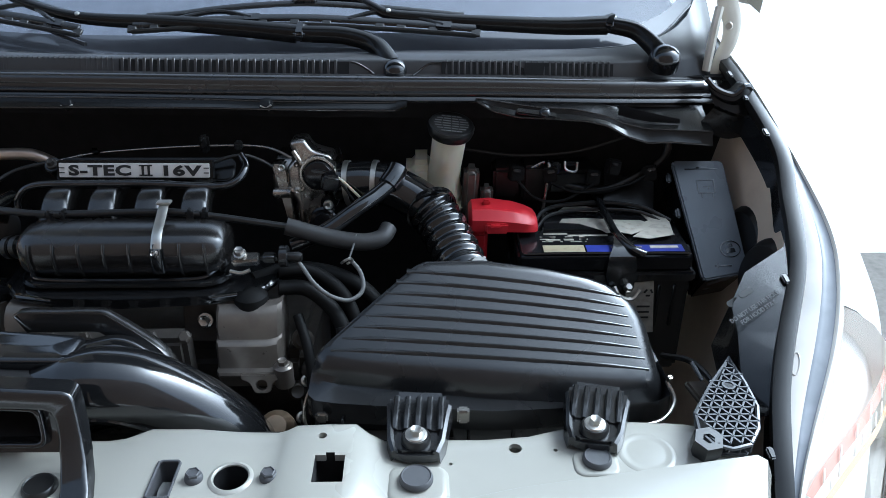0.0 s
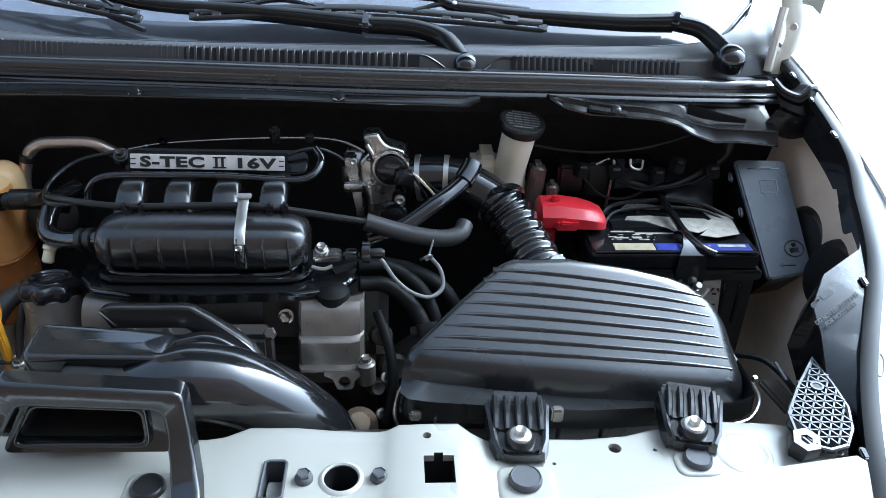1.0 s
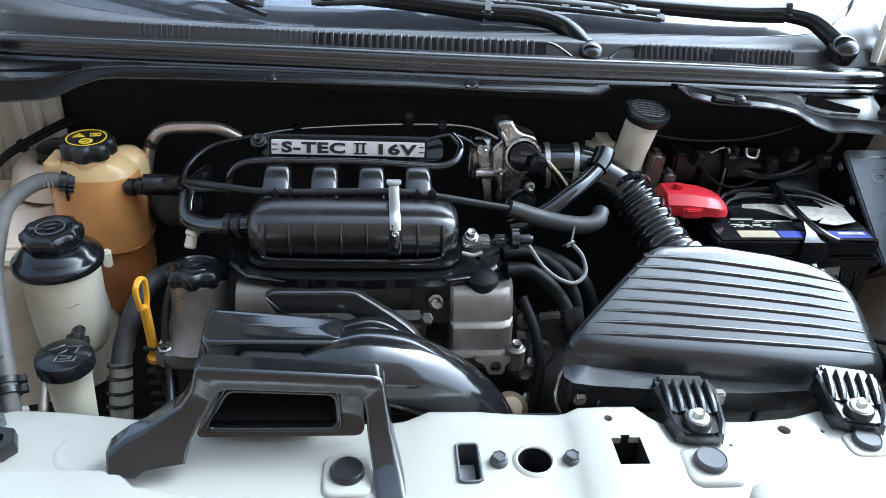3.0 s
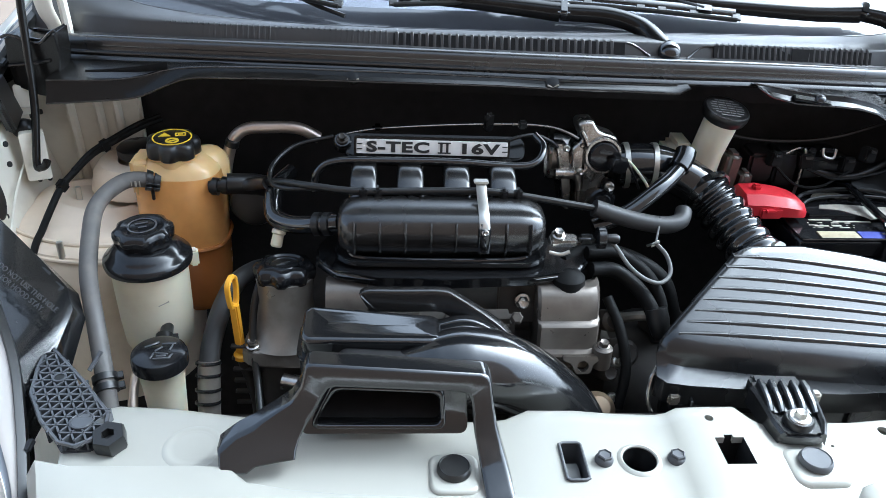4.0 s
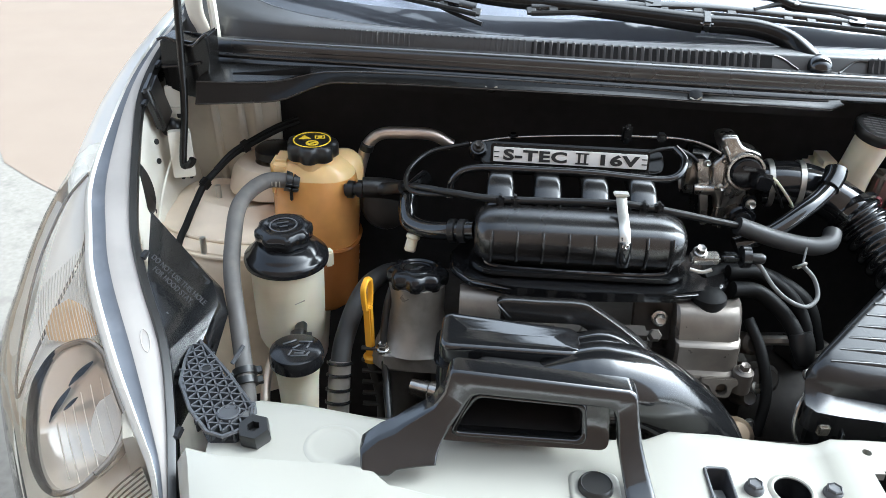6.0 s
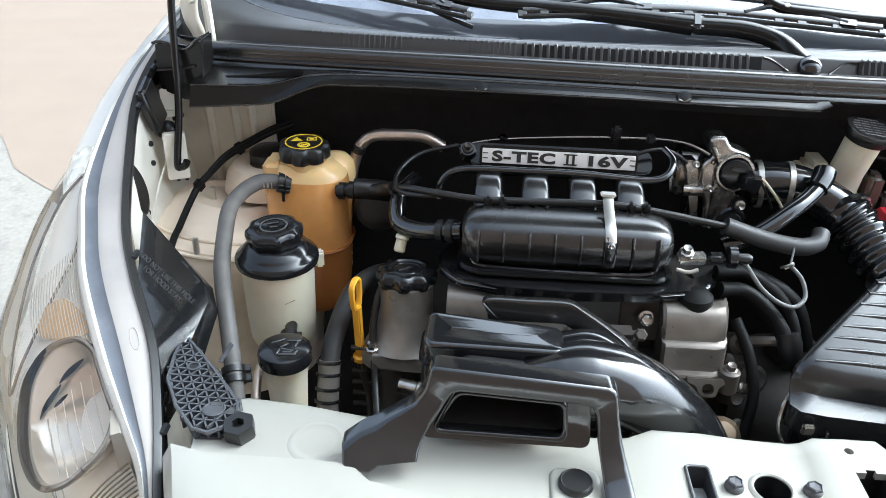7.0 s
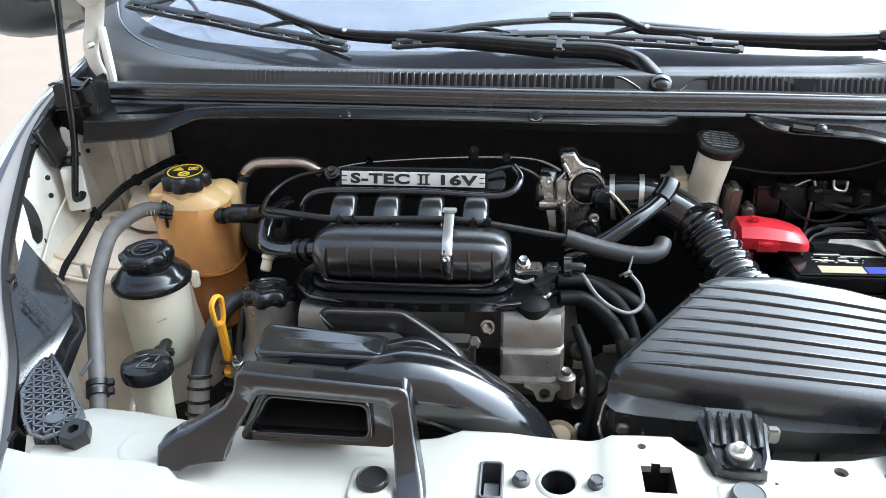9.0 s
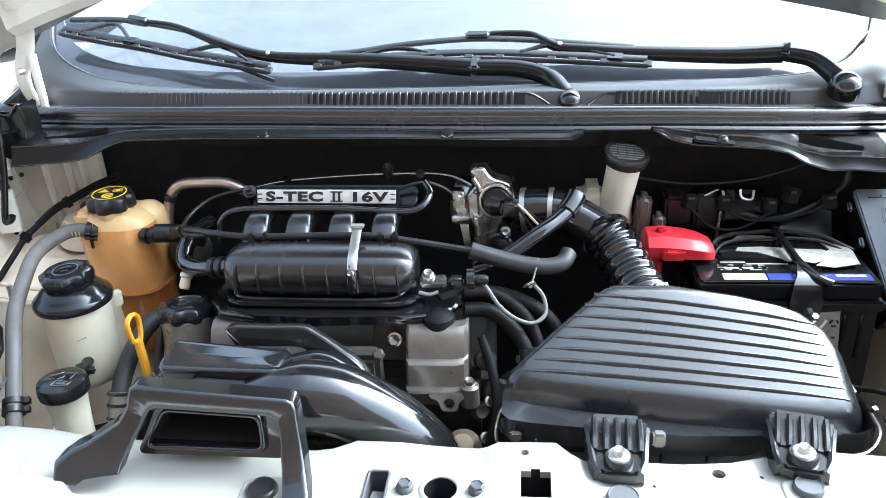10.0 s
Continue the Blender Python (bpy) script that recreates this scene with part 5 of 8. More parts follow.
part("clip_tab", box((0.008, 0.004, 0.010), (0.430, 0.098, 0.746), m=pose(0, 0, 0, 20, 0, 20), bev=0.002), CAST, afb)
part("clip_wire", tube([(0.072, 0.100, 0.745), (0.063, 0.090, 0.735), (0.060, 0.080, 0.715), (0.068, 0.072, 0.695)], 0.0022, n=8), CAST, afb, "bright wire clip")
part("clip_tab", box((0.012, 0.006, 0.012), (0.080, 0.066, 0.728), bev=0.002), CAST, afb)
part("latch", box((0.012, 0.010, 0.016), (0.219, 0.060, 0.734), bev=0.002), CAST, afb, "metal latch tongue")


def foot(x, y, turn):
    """A finned mounting foot with its bolt."""
    f = thing("filter_mount", "finned black plastic mount bolted to the crossmember", "bracket", group="air filter mounts")
    m = pose(x, y, 0.742, 0, 0, turn)
    bm = prism([(-0.028, 0.036), (0.028, 0.036), (0.0225, -0.021), (0.012, -0.0245), (-0.012, -0.0245), (-0.0215, -0.021)], -0.005, 0.009, m=m, bev=0.003)
    part("base", bm, SATIN, f)
    for k in range(5):
        u = -0.021 + 0.0105 * k
        bm = rings([[m @ Vector((u + s * 0.0028 * w, yy, zz)) for s, zz in ((-1, 0.010), (-1, h), (-0.5, h + 0.0015), (0.5, h + 0.0015), (1, h), (1, 0.010))] for yy, h, w in ((0.040, 0.0195, 1), (0.028, 0.0190, 1), (0.013, 0.0165, 1), (0.003, 0.0118, 0.9))])
        part("fin", bm, SATIN, f)
    for s in (-1, 1):
        bm = rings([[m @ Vector((s * (a + d), yy, zz)) for d, zz in ((-0.004, 0.006), (-0.004, h), (-0.001, h + 0.002), (0.002, h), (0.003, -0.005))] for a, yy, h in ((0.029, 0.036, 0.013), (0.027, 0.02, 0.0130), (0.0240, -0.010, 0.011), (0.0195, -0.0225, 0.008))])
        part("side_wall", bm, SATIN, f)
    part("collar", lathe([(0.0135, 0.0), (0.0135, 0.006), (0.0120, 0.0085), (0.009, 0.0085)], m=m @ pose(0, -0.008, 0.007), n=28), RUBBER, f)
    part("bracket_tie", box((0.05, 0.03, 0.02), m=m @ pose(0, 0.044, 0.003), bev=0.004), SATIN, f)
    part("wedge", rings([[m @ Vector((w * k, yy, zz)) for k, zz in ((-1, 0.0), (-1, h), (1, h), (1, 0.0))] for yy, h, w in ((0.042, 0.0150, 0.028), (0.026, 0.0145, 0.028), (0.004, 0.0105, 0.0265))]), SATIN, f)
    bolt(f, m @ Vector((0, -0.008, 0.0150)), (0, -0.08, 1), r=0.0056, washer=0.0102)
    return f


foot(0.1745, 0.014, -3)
foot(0.340, 0.025, -14)

# ---- plugs and stops on the crossmember ----
def plug(x, y, z, r, label, material):
    p = thing("rubber_plug", label, "plug", group="crossmember plugs")
    part("cap", lathe([(r * 0.7, -0.006), (r * 1.06, -0.001), (r * 1.06, 0.001), (r, 0.0035), (r * 0.92, 0.0045), (r * 0.86, 0.0036), (0.001, 0.0034)], (x, y, z), n=32), material, p)


plug(-0.147, -0.039, 0.7440, 0.0140, "black rubber plug in the crossmember", RUBBER)
plug(0.1745, -0.0335, 0.7430, 0.0140, "grey rubber plug in the crossmember", GREYPLUG)
plug(0.337, -0.008, 0.7388, 0.0125, "grey rubber plug in the crossmember", GREYPLUG)
for x, y in ((-0.0168, -0.034), (0.0475, -0.034)):
    s = thing("hood_latch_bolt", "dull grey bolt beside the latch hole", "bolt", group="latch bolts")
    part("collar", lathe([(0.0074, -0.002), (0.0080, 0.001), (0.0080, 0.003), (0.0072, 0.005), (0.0060, 0.006)], (x, y, 0.7460), n=24), GREYPLUG, s)
    part("head", lathe([(0.0066, 0.004), (0.0066, 0.0082), (0.0056, 0.0090), (0.0048, 0.0078), (0.001, 0.0076)], (x, y, 0.7460), m=pose(0, 0, 0, 0, 0, 15), n=6), GREYPLUG, s)
for x, y, s in ((-0.441, -0.003, -1), (0.437, 0.001, 1)):
    st = thing("hood_stop", "black hexagonal rubber hood stop", "hood stop", group="hood stops")
    part("bumper", lathe([(0.010, -0.012), (0.0115, -0.004), (0.0150, 0.004), (0.0150, 0.014), (0.0138, 0.0165), (0.0058, 0.0165), (0.0050, 0.009), (0.001, 0.009)], (x, y, 0.740), m=pose(0, 0, 0, 10, 0, 12 * s), n=6), RUBBER, st)

# ---- perforated lamp brackets and plastic shields ----
def lamp_bracket(poly, hole, s):
    b = thing("lamp_bracket", "grey plastic bracket plate with a triangular waffle pattern", "bracket", group="lamp brackets")
    part("plate", prism(poly, -0.013, -0.010, m=Matrix(((1, 0, 0, 0), (0, 1, 0, 0), (0, 0.10, 1, 0.752), (0, 0, 0, 1))), bev=0.0012), MESHGREY, b)
    bm = bmesh.new()
    xs, ys = [p[0] for p in poly], [p[1] for p in poly]

    def inside(x, y):
        ok = False
        for (x1, y1), (x2, y2) in zip(poly, poly[1:] + poly[:1]):
            if (y1 > y) != (y2 > y) and x < (x2 - x1) * (y - y1) / (y2 - y1) + x1:
                ok = not ok
        return ok

    step = 0.0102
    def at(i, j):
        return (min(xs) + step * (i + 0.5 * (j % 2)), min(ys) + step * 0.87 * j)
    for j in range(-1, 20):
        for i in range(-1, 16):
            p = at(i, j)
            for q in (at(i + 1, j), at(i + (j % 2), j + 1), at(i - 1 + (j % 2), j + 1)):
                mx, my = (p[0] + q[0]) / 2, (p[1] + q[1]) / 2
                if inside(mx, my) and math.hypot(mx - hole[0], my - hole[1]) > 0.0065:
                    d = math.atan2(q[1] - p[1], q[0] - p[0])
                    box((step, 0.0017, 0.0125), m=pose(mx, my, 0.7493 + 0.10 * my, 0, 0, math.degrees(d)), bev=0, bm=bm)
    part("waffle_ribs", bm, MESHGREY, b)
    ring = [Vector((x, y, 0.7535 + 0.10 * y)) for x, y in poly]
    part("rim", tube(ring + ring[:1], 0.0022, steps=2, n=6), MESHGREY, b)
    part("eyelet", lathe([(0.0045, 0), (0.0065, 0), (0.0065, 0.0022), (0.0045, 0.0022), (0.0045, 0)], (hole[0], hole[1], 0.754 + 0.10 * hole[1]), n=20), MESHGREY, b)
    # black disc inside the eyelet draws the shade of its bore
    part("hole", prism(disc(0.0047, 16, *hole), 0.7545 + 0.1 * hole[1], 0.7555 + 0.1 * hole[1]), BLACKINK, b)
    if s < 0:
        part("boss", lathe([(0.0105, -0.002), (0.0105, 0.0016), (0.009, 0.0022), (0.0085, 0.0014), (0.001, 0.0014)], (poly[3][0] + 0.012 * s, poly[3][1] + 0.020, 0.7555), n=24), MESHGREY, b)
    part("rear_rod", tube([(hole[0] - 0.014 * s, hole[1] + 0.030, 0.745), (hole[0] - 0.022 * s, hole[1] + 0.046, 0.756)], 0.0022, n=8), MESHGREY, b)


lamp_bracket([(-0.529, 0.108), (-0.523, 0.044), (-0.481, -0.012), (-0.456, -0.010), (-0.449, 0.020)], (-0.504, 0.062), -1)
lamp_bracket([(0.490, 0.106), (0.435, 0.032), (0.441, -0.006), (0.474, -0.007), (0.496, 0.039)], (0.477, 0.066), 1)


def shield(rows):
    """A shiny black splash shield between wing and tower."""
    sh = thing("splash_shield", "shiny black plastic shield with moulded warning text", "shield", group="splash shields")
    bm = rings([[Vector(p) for p in r] for r in rows], caps=False, closed=False)
    bmesh.ops.solidify(bm, geom=bm.faces[:], thickness=0.003)
    return sh, part("panel", bm, SHIELD, sh)


sL, panL = shield([[(-0.606, 0.222, 0.842), (-0.604, 0.216, 0.838), (-0.600, 0.216, 0.826)],
             [(-0.585, 0.140, 0.803), (-0.560, 0.182, 0.822), (-0.557, 0.186, 0.814)],
             [(-0.560, 0.095, 0.781), (-0.527, 0.153, 0.808), (-0.523, 0.158, 0.800)],
             [(-0.547, 0.070, 0.768), (-0.515, 0.130, 0.795), (-0.511, 0.134, 0.785)],
             [(-0.535, 0.045, 0.755), (-0.524, 0.085, 0.765), (-0.519, 0.090, 0.750)],
             [(-0.527, 0.015, 0.740), (-0.527, 0.030, 0.735), (-0.524, 0.030, 0.715)]])
mL = frame_of((-0.553, 0.134, 0.8085), (0.72, -0.50, -0.25), (0.35, 0.62, 0.5))
text("lettering", "DO NOT USE THIS HOLE\nFOR HOOD STAY.", 0.0076, mL @ pose(0, 0.001, 0.0006), MOULDTEXT, sL, depth=0.0004, label="grey moulded lettering")
snap(sL.children[-1], panL, mL)
# slots are laid on as black patches, their shade in the colour
for k, (u, v) in enumerate(((-0.020, 0.025), (0.004, 0.022))):
    snap(part("slot", prism(rounded(0.014, 0.006, 0.0029), 0.0001, 0.0005, m=mL @ pose(u, v, 0)), BLACKINK, sL, "black patch for the shade in a slot"), panL, mL)
for k in range(3):
    snap(part("mould_mark", prism(rounded(0.012 - 0.002 * k, 0.0014, 0.0006), 0.0002, 0.0008, m=mL @ pose(0.004 + 0.004 * k, -0.016 - 0.005 * k, 0)), MOULDTEXT, sL), panL, mL)
sR, panR = shield([[(0.575, 0.215, 0.840), (0.572, 0.209, 0.837), (0.565, 0.205, 0.800)],
             [(0.562, 0.150, 0.807), (0.522, 0.180, 0.822), (0.517, 0.188, 0.770)],
             [(0.550, 0.115, 0.789), (0.500, 0.148, 0.803), (0.495, 0.156, 0.750)],
             [(0.538, 0.095, 0.777), (0.500, 0.120, 0.787), (0.494, 0.126, 0.720)],
             [(0.528, 0.070, 0.765), (0.495, 0.085, 0.765), (0.49, 0.09, 0.690)],
             [(0.515, 0.040, 0.748), (0.508, 0.050, 0.740), (0.50, 0.05, 0.670)]])
mR = frame_of((0.522, 0.134, 0.804), (0.82, 0.52, 0.15), (-0.35, 0.62, 0.45))
text("lettering", "DO NOT USE THIS HOLE\nFOR HOOD STAY.", 0.0066, mR @ pose(0, 0.001, 0.0006), MOULDTEXT, sR, depth=0.0004, label="grey moulded lettering")
snap(sR.children[-1], panR, mR)
# black patches again draw the shade of two slots
for u, v in ((-0.018, 0.020), (0.010, 0.022)):
    snap(part("slot", prism(rounded(0.016, 0.0065, 0.0031), 0.0001, 0.0005, m=mR @ pose(u, v, 0)), BLACKINK, sR, "black patch for the shade in a slot"), panR, mR)

# ---- front air scoop, resonator and duct ----
scoop = thing("air_scoop", "glossy black air intake scoop with a dark rectangular mouth", "air duct")


def lean(bm, sweep=1.0):
    """Stands a shape drawn in x and height upright, its foot swept forward over the crossmember."""
    hs, ys = (0.66, 0.735, 0.742, 0.750, 0.765, 0.78, 0.80, 0.83, 0.9), (-0.13, -0.075, -0.062, -0.046, -0.028, -0.016, -0.008, 0.0, 0.01)
    for v in bm.verts:
        v.co = Vector((v.co.x, float(np.interp(v.co.y, hs, ys)) * sweep - v.co.z, v.co.y))
    return bm


REC = [(-0.2540, 0.8090), (-0.1335, 0.8040), (-0.1305, 0.7475), (-0.2840, 0.7480)]
RIM = [(-0.2515, 0.7985), (-0.1550, 0.7935), (-0.1520, 0.7560), (-0.2715, 0.7572)]
MOUTH = [(-0.2475, 0.7935), (-0.1600, 0.7890), (-0.1570, 0.7605), (-0.2675, 0.7615)]


def lean_mesh(ob):
    """Leans a mesh that was drawn flat, in narrow bands so that it curves."""
    bm = bmesh.new()
    bm.from_mesh(ob.data)
    for z in (0.735, 0.742, 0.750, 0.758, 0.765, 0.772, 0.78, 0.79, 0.80):
        bmesh.ops.bisect_plane(bm, geom=bm.verts[:] + bm.edges[:] + bm.faces[:], plane_co=(0, z, 0), plane_no=(0, 1, 0))
    bmesh.ops.triangulate(bm, faces=[f for f in bm.faces if len(f.verts) > 4])
    lean(bm)
    bmesh.ops.recalc_face_normals(bm, faces=bm.faces)
    bm.to_mesh(ob.data)
    bm.free()
    ob.data.polygons.foreach_set("use_smooth", [True] * len(ob.data.polygons))
    ob.data.set_sharp_from_angle(angle=radians(80))


def leaned(bands):
    return lean(rings([[Vector((*p, d)) for p in quad_loop(q, r, g)] for q, r, g, d in bands], caps=False), 0.35)


ARCH = [(-0.3445, 0.763), (-0.3425, 0.754), (-0.3400, 0.7495), (-0.319, 0.7495), (-0.312, 0.753), (-0.296, 0.755), (-0.2800, 0.7565),
        (-0.2792, 0.7620), (-0.2765, 0.7690), (-0.2700, 0.7795), (-0.2625, 0.7905), (-0.2570, 0.8005), (-0.2530, 0.8060), (-0.2470, 0.8078),
        (-0.1430, 0.8030), (-0.1365, 0.8008), (-0.1335, 0.7950), (-0.1318, 0.7850), (-0.1300, 0.7700), (-0.1265, 0.7550), (-0.1225, 0.7400), (-0.1180, 0.7160),
        (-0.0900, 0.7160), (-0.0935, 0.7280), (-0.1000, 0.7460), (-0.1062, 0.7620), (-0.1105, 0.7760), (-0.1135, 0.7930), (-0.1160, 0.8110), (-0.1190, 0.8165), (-0.1250, 0.8192),
        (-0.2660, 0.8282), (-0.2715, 0.8265), (-0.2738, 0.8215), (-0.2765, 0.8090), (-0.2850, 0.7955), (-0.2980, 0.7870), (-0.3160, 0.7765), (-0.3295, 0.7715)]
lean_mesh(part("frame", pillow(ARCH, -0.015, 0.0042, 0.0042, steps=6, spread=0.9), GLOSS, scoop, "glossy rounded frame with swept legs"))
part("recess", leaned(((REC, 0.009, -0.0020, -0.0142), (REC, 0.008, -0.004, -0.0152), (RIM, 0.007, -0.001, -0.0152))), GLOSS, scoop)
part("mouth_rim", leaned(((RIM, 0.008, 0.0, -0.0158), (RIM, 0.008, 0.0, -0.0105), (RIM, 0.008, -0.0012, -0.0080), (RIM, 0.008, -0.0026, -0.0076), (MOUTH, 0.007, 0.0, -0.0092), (MOUTH, 0.007, 0.0, -0.0180))), GLOSS, scoop, sharp=70)
# closed black pocket: the depth of shade in the mouth is coloured in
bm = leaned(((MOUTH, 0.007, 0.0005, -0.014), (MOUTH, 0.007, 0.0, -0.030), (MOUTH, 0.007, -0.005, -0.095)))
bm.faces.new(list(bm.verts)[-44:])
part("mouth_tunnel", bm, MATTE, scoop, "matte black fill for the shade inside the mouth")

res = thing("air_resonator", "rounded black resonator box of the air intake", "air duct")
RS = frame_of((-0.220, 0.100, 0.772), (1, -0.02, 0.0), (0, 1, 0.14))
part("lower_box", prism(rounded(0.140, 0.056, 0.014), -0.040, 0.006, m=RS @ pose(0.002, -0.004, 0), bev=0.005, seg=3), GLOSS, res)
part("flange", prism(rounded(0.144, 0.058, 0.014), 0.003, 0.008, m=RS @ pose(0.002, -0.004, 0), bev=0.002), GLOSS, res)


def lid_loop(d, sink):
    """One loop round the lid, whose rear corner falls away from a crease running across it."""
    return [RS @ Vector((x + 0.001, y - 0.004, 0.031 - sink - 0.26 * max(0.0, y - 0.002 + 0.32 * x))) for x, y in rounded(0.132 - 2 * d, 0.050 - 2 * d, max(0.011 - d, 0.0015), n=6)]


bm = rings([[RS @ Vector((x + 0.001, y - 0.004, 0.006)) for x, y in rounded(0.132, 0.050, 0.011, n=6)]] + [lid_loop(d, s) for d, s in ((0.0, 0.0055), (0.0004, 0.0036), (0.0015, 0.0016), (0.0035, 0.0003), (0.006, 0.0), (0.010, 0.0), (0.014, 0.0), (0.018, 0.0), (0.022, 0.0), (0.0246, 0.0))])
part("lid", bm, GLOSS, res, "lid with a slanting crease", sharp=55)
duct = thing("intake_duct", "glossy black curved intake duct", "air duct")
WIDE = [0.013, 0.021, 0.034, 0.038, 0.0385, 0.037, 0.036, 0.036, 0.036]
bm = tube([(-0.255, 0.060, 0.757), (-0.205, 0.065, 0.762), (-0.158, 0.069, 0.766), (-0.133, 0.072, 0.766), (-0.100, 0.077, 0.758), (-0.068, 0.083, 0.738), (-0.035, 0.088, 0.708), (-0.010, 0.090, 0.672), (0.004, 0.088, 0.620)], 1.0, n=32, flat=0.96, steps=8, radius=lambda t: float(np.interp(t * 8, range(9), WIDE)), up=(0, -0.5, 1))
part("pipe", bm, GLOSS, duct)
part("pipe_seam", tube([(-0.150, 0.036, 0.752), (-0.118, 0.040, 0.750), (-0.085, 0.047, 0.732), (-0.055, 0.053, 0.706), (-0.030, 0.056, 0.676)], 0.0034, n=8), GLOSS, duct, "moulded seam of the duct")
bm = tube([(-0.160, 0.105, 0.779), (-0.125, 0.110, 0.783), (-0.100, 0.108, 0.772), (-0.088, 0.100, 0.755)], 0.017, n=16, flat=0.6, steps=8)
part("neck", bm, GLOSS, duct)
BAND = [(-0.0068, -0.016), (-0.0068, 0.0045), (-0.0062, 0.0058), (-0.0048, 0.0063), (0.0048, 0.0063), (0.0062, 0.0058), (0.0068, 0.0045), (0.0068, -0.016)]
bm = sweep([(-0.229, 0.139, 0.800), (-0.222, 0.139, 0.803), (-0.190, 0.139, 0.803), (-0.150, 0.139, 0.803), (-0.136, 0.137, 0.798), (-0.108, 0.130, 0.782), (-0.088, 0.124, 0.768), (-0.078, 0.120, 0.752), (-0.076, 0.118, 0.735)], BAND, steps=6, up=(0, 0.12, 1))
part("channel", bm, PLENUM, duct, sharp=30)

# ---- engine ----
eng = thing("engine_block", "dark oily engine block with a grey cylinder head cover", "engine")
part("block", box((0.36, 0.20, 0.28), (-0.13, 0.268, 0.57), m=pose(0, 0, 0, -6, 0, 0), bev=0.012), IRON, eng)
part("front_web", box((0.15, 0.03, 0.06), (-0.145, 0.160, 0.735), bev=0.006), IRON, eng)
for x in (-0.2, -0.15, -0.10):
    part("web_rib", box((0.008, 0.03, 0.07), (x, 0.138, 0.725), bev=0.002), IRON, eng)
sec = [(0.205, 0.779), (0.193, 0.7845), (0.182, 0.7835), (0.174, 0.778), (0.168, 0.768), (0.165, 0.757), (0.1640, 0.7530), (0.1590, 0.7515), (0.1565, 0.7490), (0.1555, 0.744), (0.1535, 0.7265), (0.1525, 0.7235), (0.1460, 0.7220), (0.1448, 0.7195), (0.1455, 0.716), (0.149, 0.715), (0.149, 0.702), (0.20, 0.69)]
bm = rings([[Vector((x, y + dy, z)) for y, z in sec] for x, dy in ((-0.043, 0.004), (-0.040, 0), (0.012, 0.0), (0.022, 0.004), (0.026, 0.012))])
part("head_cover", bm, COVER, eng, "grey painted head cover", sharp=30)
bm = rings([[Vector((x, y + 0.006, z + dz)) for y, z in sec] for x, dz in ((-0.270, 0.0), (-0.267, 0.0), (-0.230, 0.0), (-0.226, 0.0))])
part("head_cover", bm, COVER, eng, "grey painted head cover end", sharp=30)
part("cover_dip", lathe([(0.020, -0.012), (0.018, 0.006), (0.012, 0.012), (0.001, 0.014)], (-0.008, 0.196, 0.784), n=24), LOOM, eng)
for x, y, z, r in ((0.045, 0.19, 0.735, 0.012), (0.060, 0.17, 0.705, 0.016), (0.040, 0.155, 0.690, 0.010), (-0.085, 0.165, 0.742, 0.011)):
    part("casting_boss", lathe([(r, -0.02), (r, 0.004), (r * 0.7, 0.008), (r * 0.35, 0.006), (0.001, 0.006)], m=aim((0.2, -0.8, 0.5), (x, y, z)), n=14), IRON, eng)
part("drain_pipe", tube([(0.040, 0.20, 0.76), (0.052, 0.175, 0.735), (0.058, 0.150, 0.70), (0.050, 0.13, 0.66)], 0.006, n=10), LOOM, eng)
ear = part("lifting_ear", prism([(-0.022, 0.0), (0.016, 0.0), (0.018, -0.006), (0.010, -0.010), (0.010, -0.018), (0.007, -0.021), (-0.007, -0.021), (-0.010, -0.016), (-0.012, -0.008), (-0.022, -0.006)], -0.004, 0.004, m=frame_of((0.006, 0.146, 0.7215), (1, 0, 0), (0, 0.35, 1)), bev=0.001), COVER, eng)
cut(ear, prism(disc(0.0062, 16, 0.0, -0.012), -0.02, 0.02, m=frame_of((0.006, 0.146, 0.7215), (1, 0, 0), (0, 0.35, 1))))
part("boss", lathe([(0.0105, 0), (0.0105, 0.024), (0.008, 0.026), (0.001, 0.026)], (0.0285, 0.150, 0.704), n=18), COVER, eng)
bolt(eng, (0.0285, 0.150, 0.729), (0, -0.2, 1), r=0.0055, washer=0.0075, material=COVER)
bolt(eng, (-0.058, 0.186, 0.764), (0, -0.9, 0.4), r=0.0066, washer=0.0092, material=CAST)
part("bolt_plate", box((0.045, 0.006, 0.05), (-0.062, 0.196, 0.758), m=pose(0, 0, 0, -15, 0, 0), bev=0.002), IRON, eng)
part("rusty_boss", lathe([(0.020, -0.02), (0.020, 0.0), (0.012, 0.01), (0.001, 0.011)], m=aim((0, -0.6, 0.8), (0.022, 0.115, 0.672)), n=18), BRASS, eng, "rusty bare metal boss")
part("alternator_ribs", box((0.11, 0.05, 0.03), (-0.085, 0.062, 0.685), m=pose(0, 0, 0, 20, 0, 0), bev=0.006, seg=3), COVER, eng)
for k in range(4):
    part("casting_rib", tube([(-0.085 + 0.012 * k, 0.046, 0.697), (-0.082 + 0.012 * k, 0.058, 0.702), (-0.080 + 0.012 * k, 0.07, 0.706)], 0.003, n=6), COVER, eng)
for k in range(5):
    part("head_bolt", lathe([(0.007, 0), (0.007, 0.006), (0.005, 0.008), (0.001, 0.008)], m=aim((0, -0.7, 0.7), (-0.21 + 0.035 * k, 0.150, 0.766)), n=6), IRON, eng)

# oil filler
oil = thing("oil_filler", "grey cast oil filler neck with a knobbly black cap", "oil filler")
NK = pose(-0.318, 0.208, 0.655, -8, 0, 0)
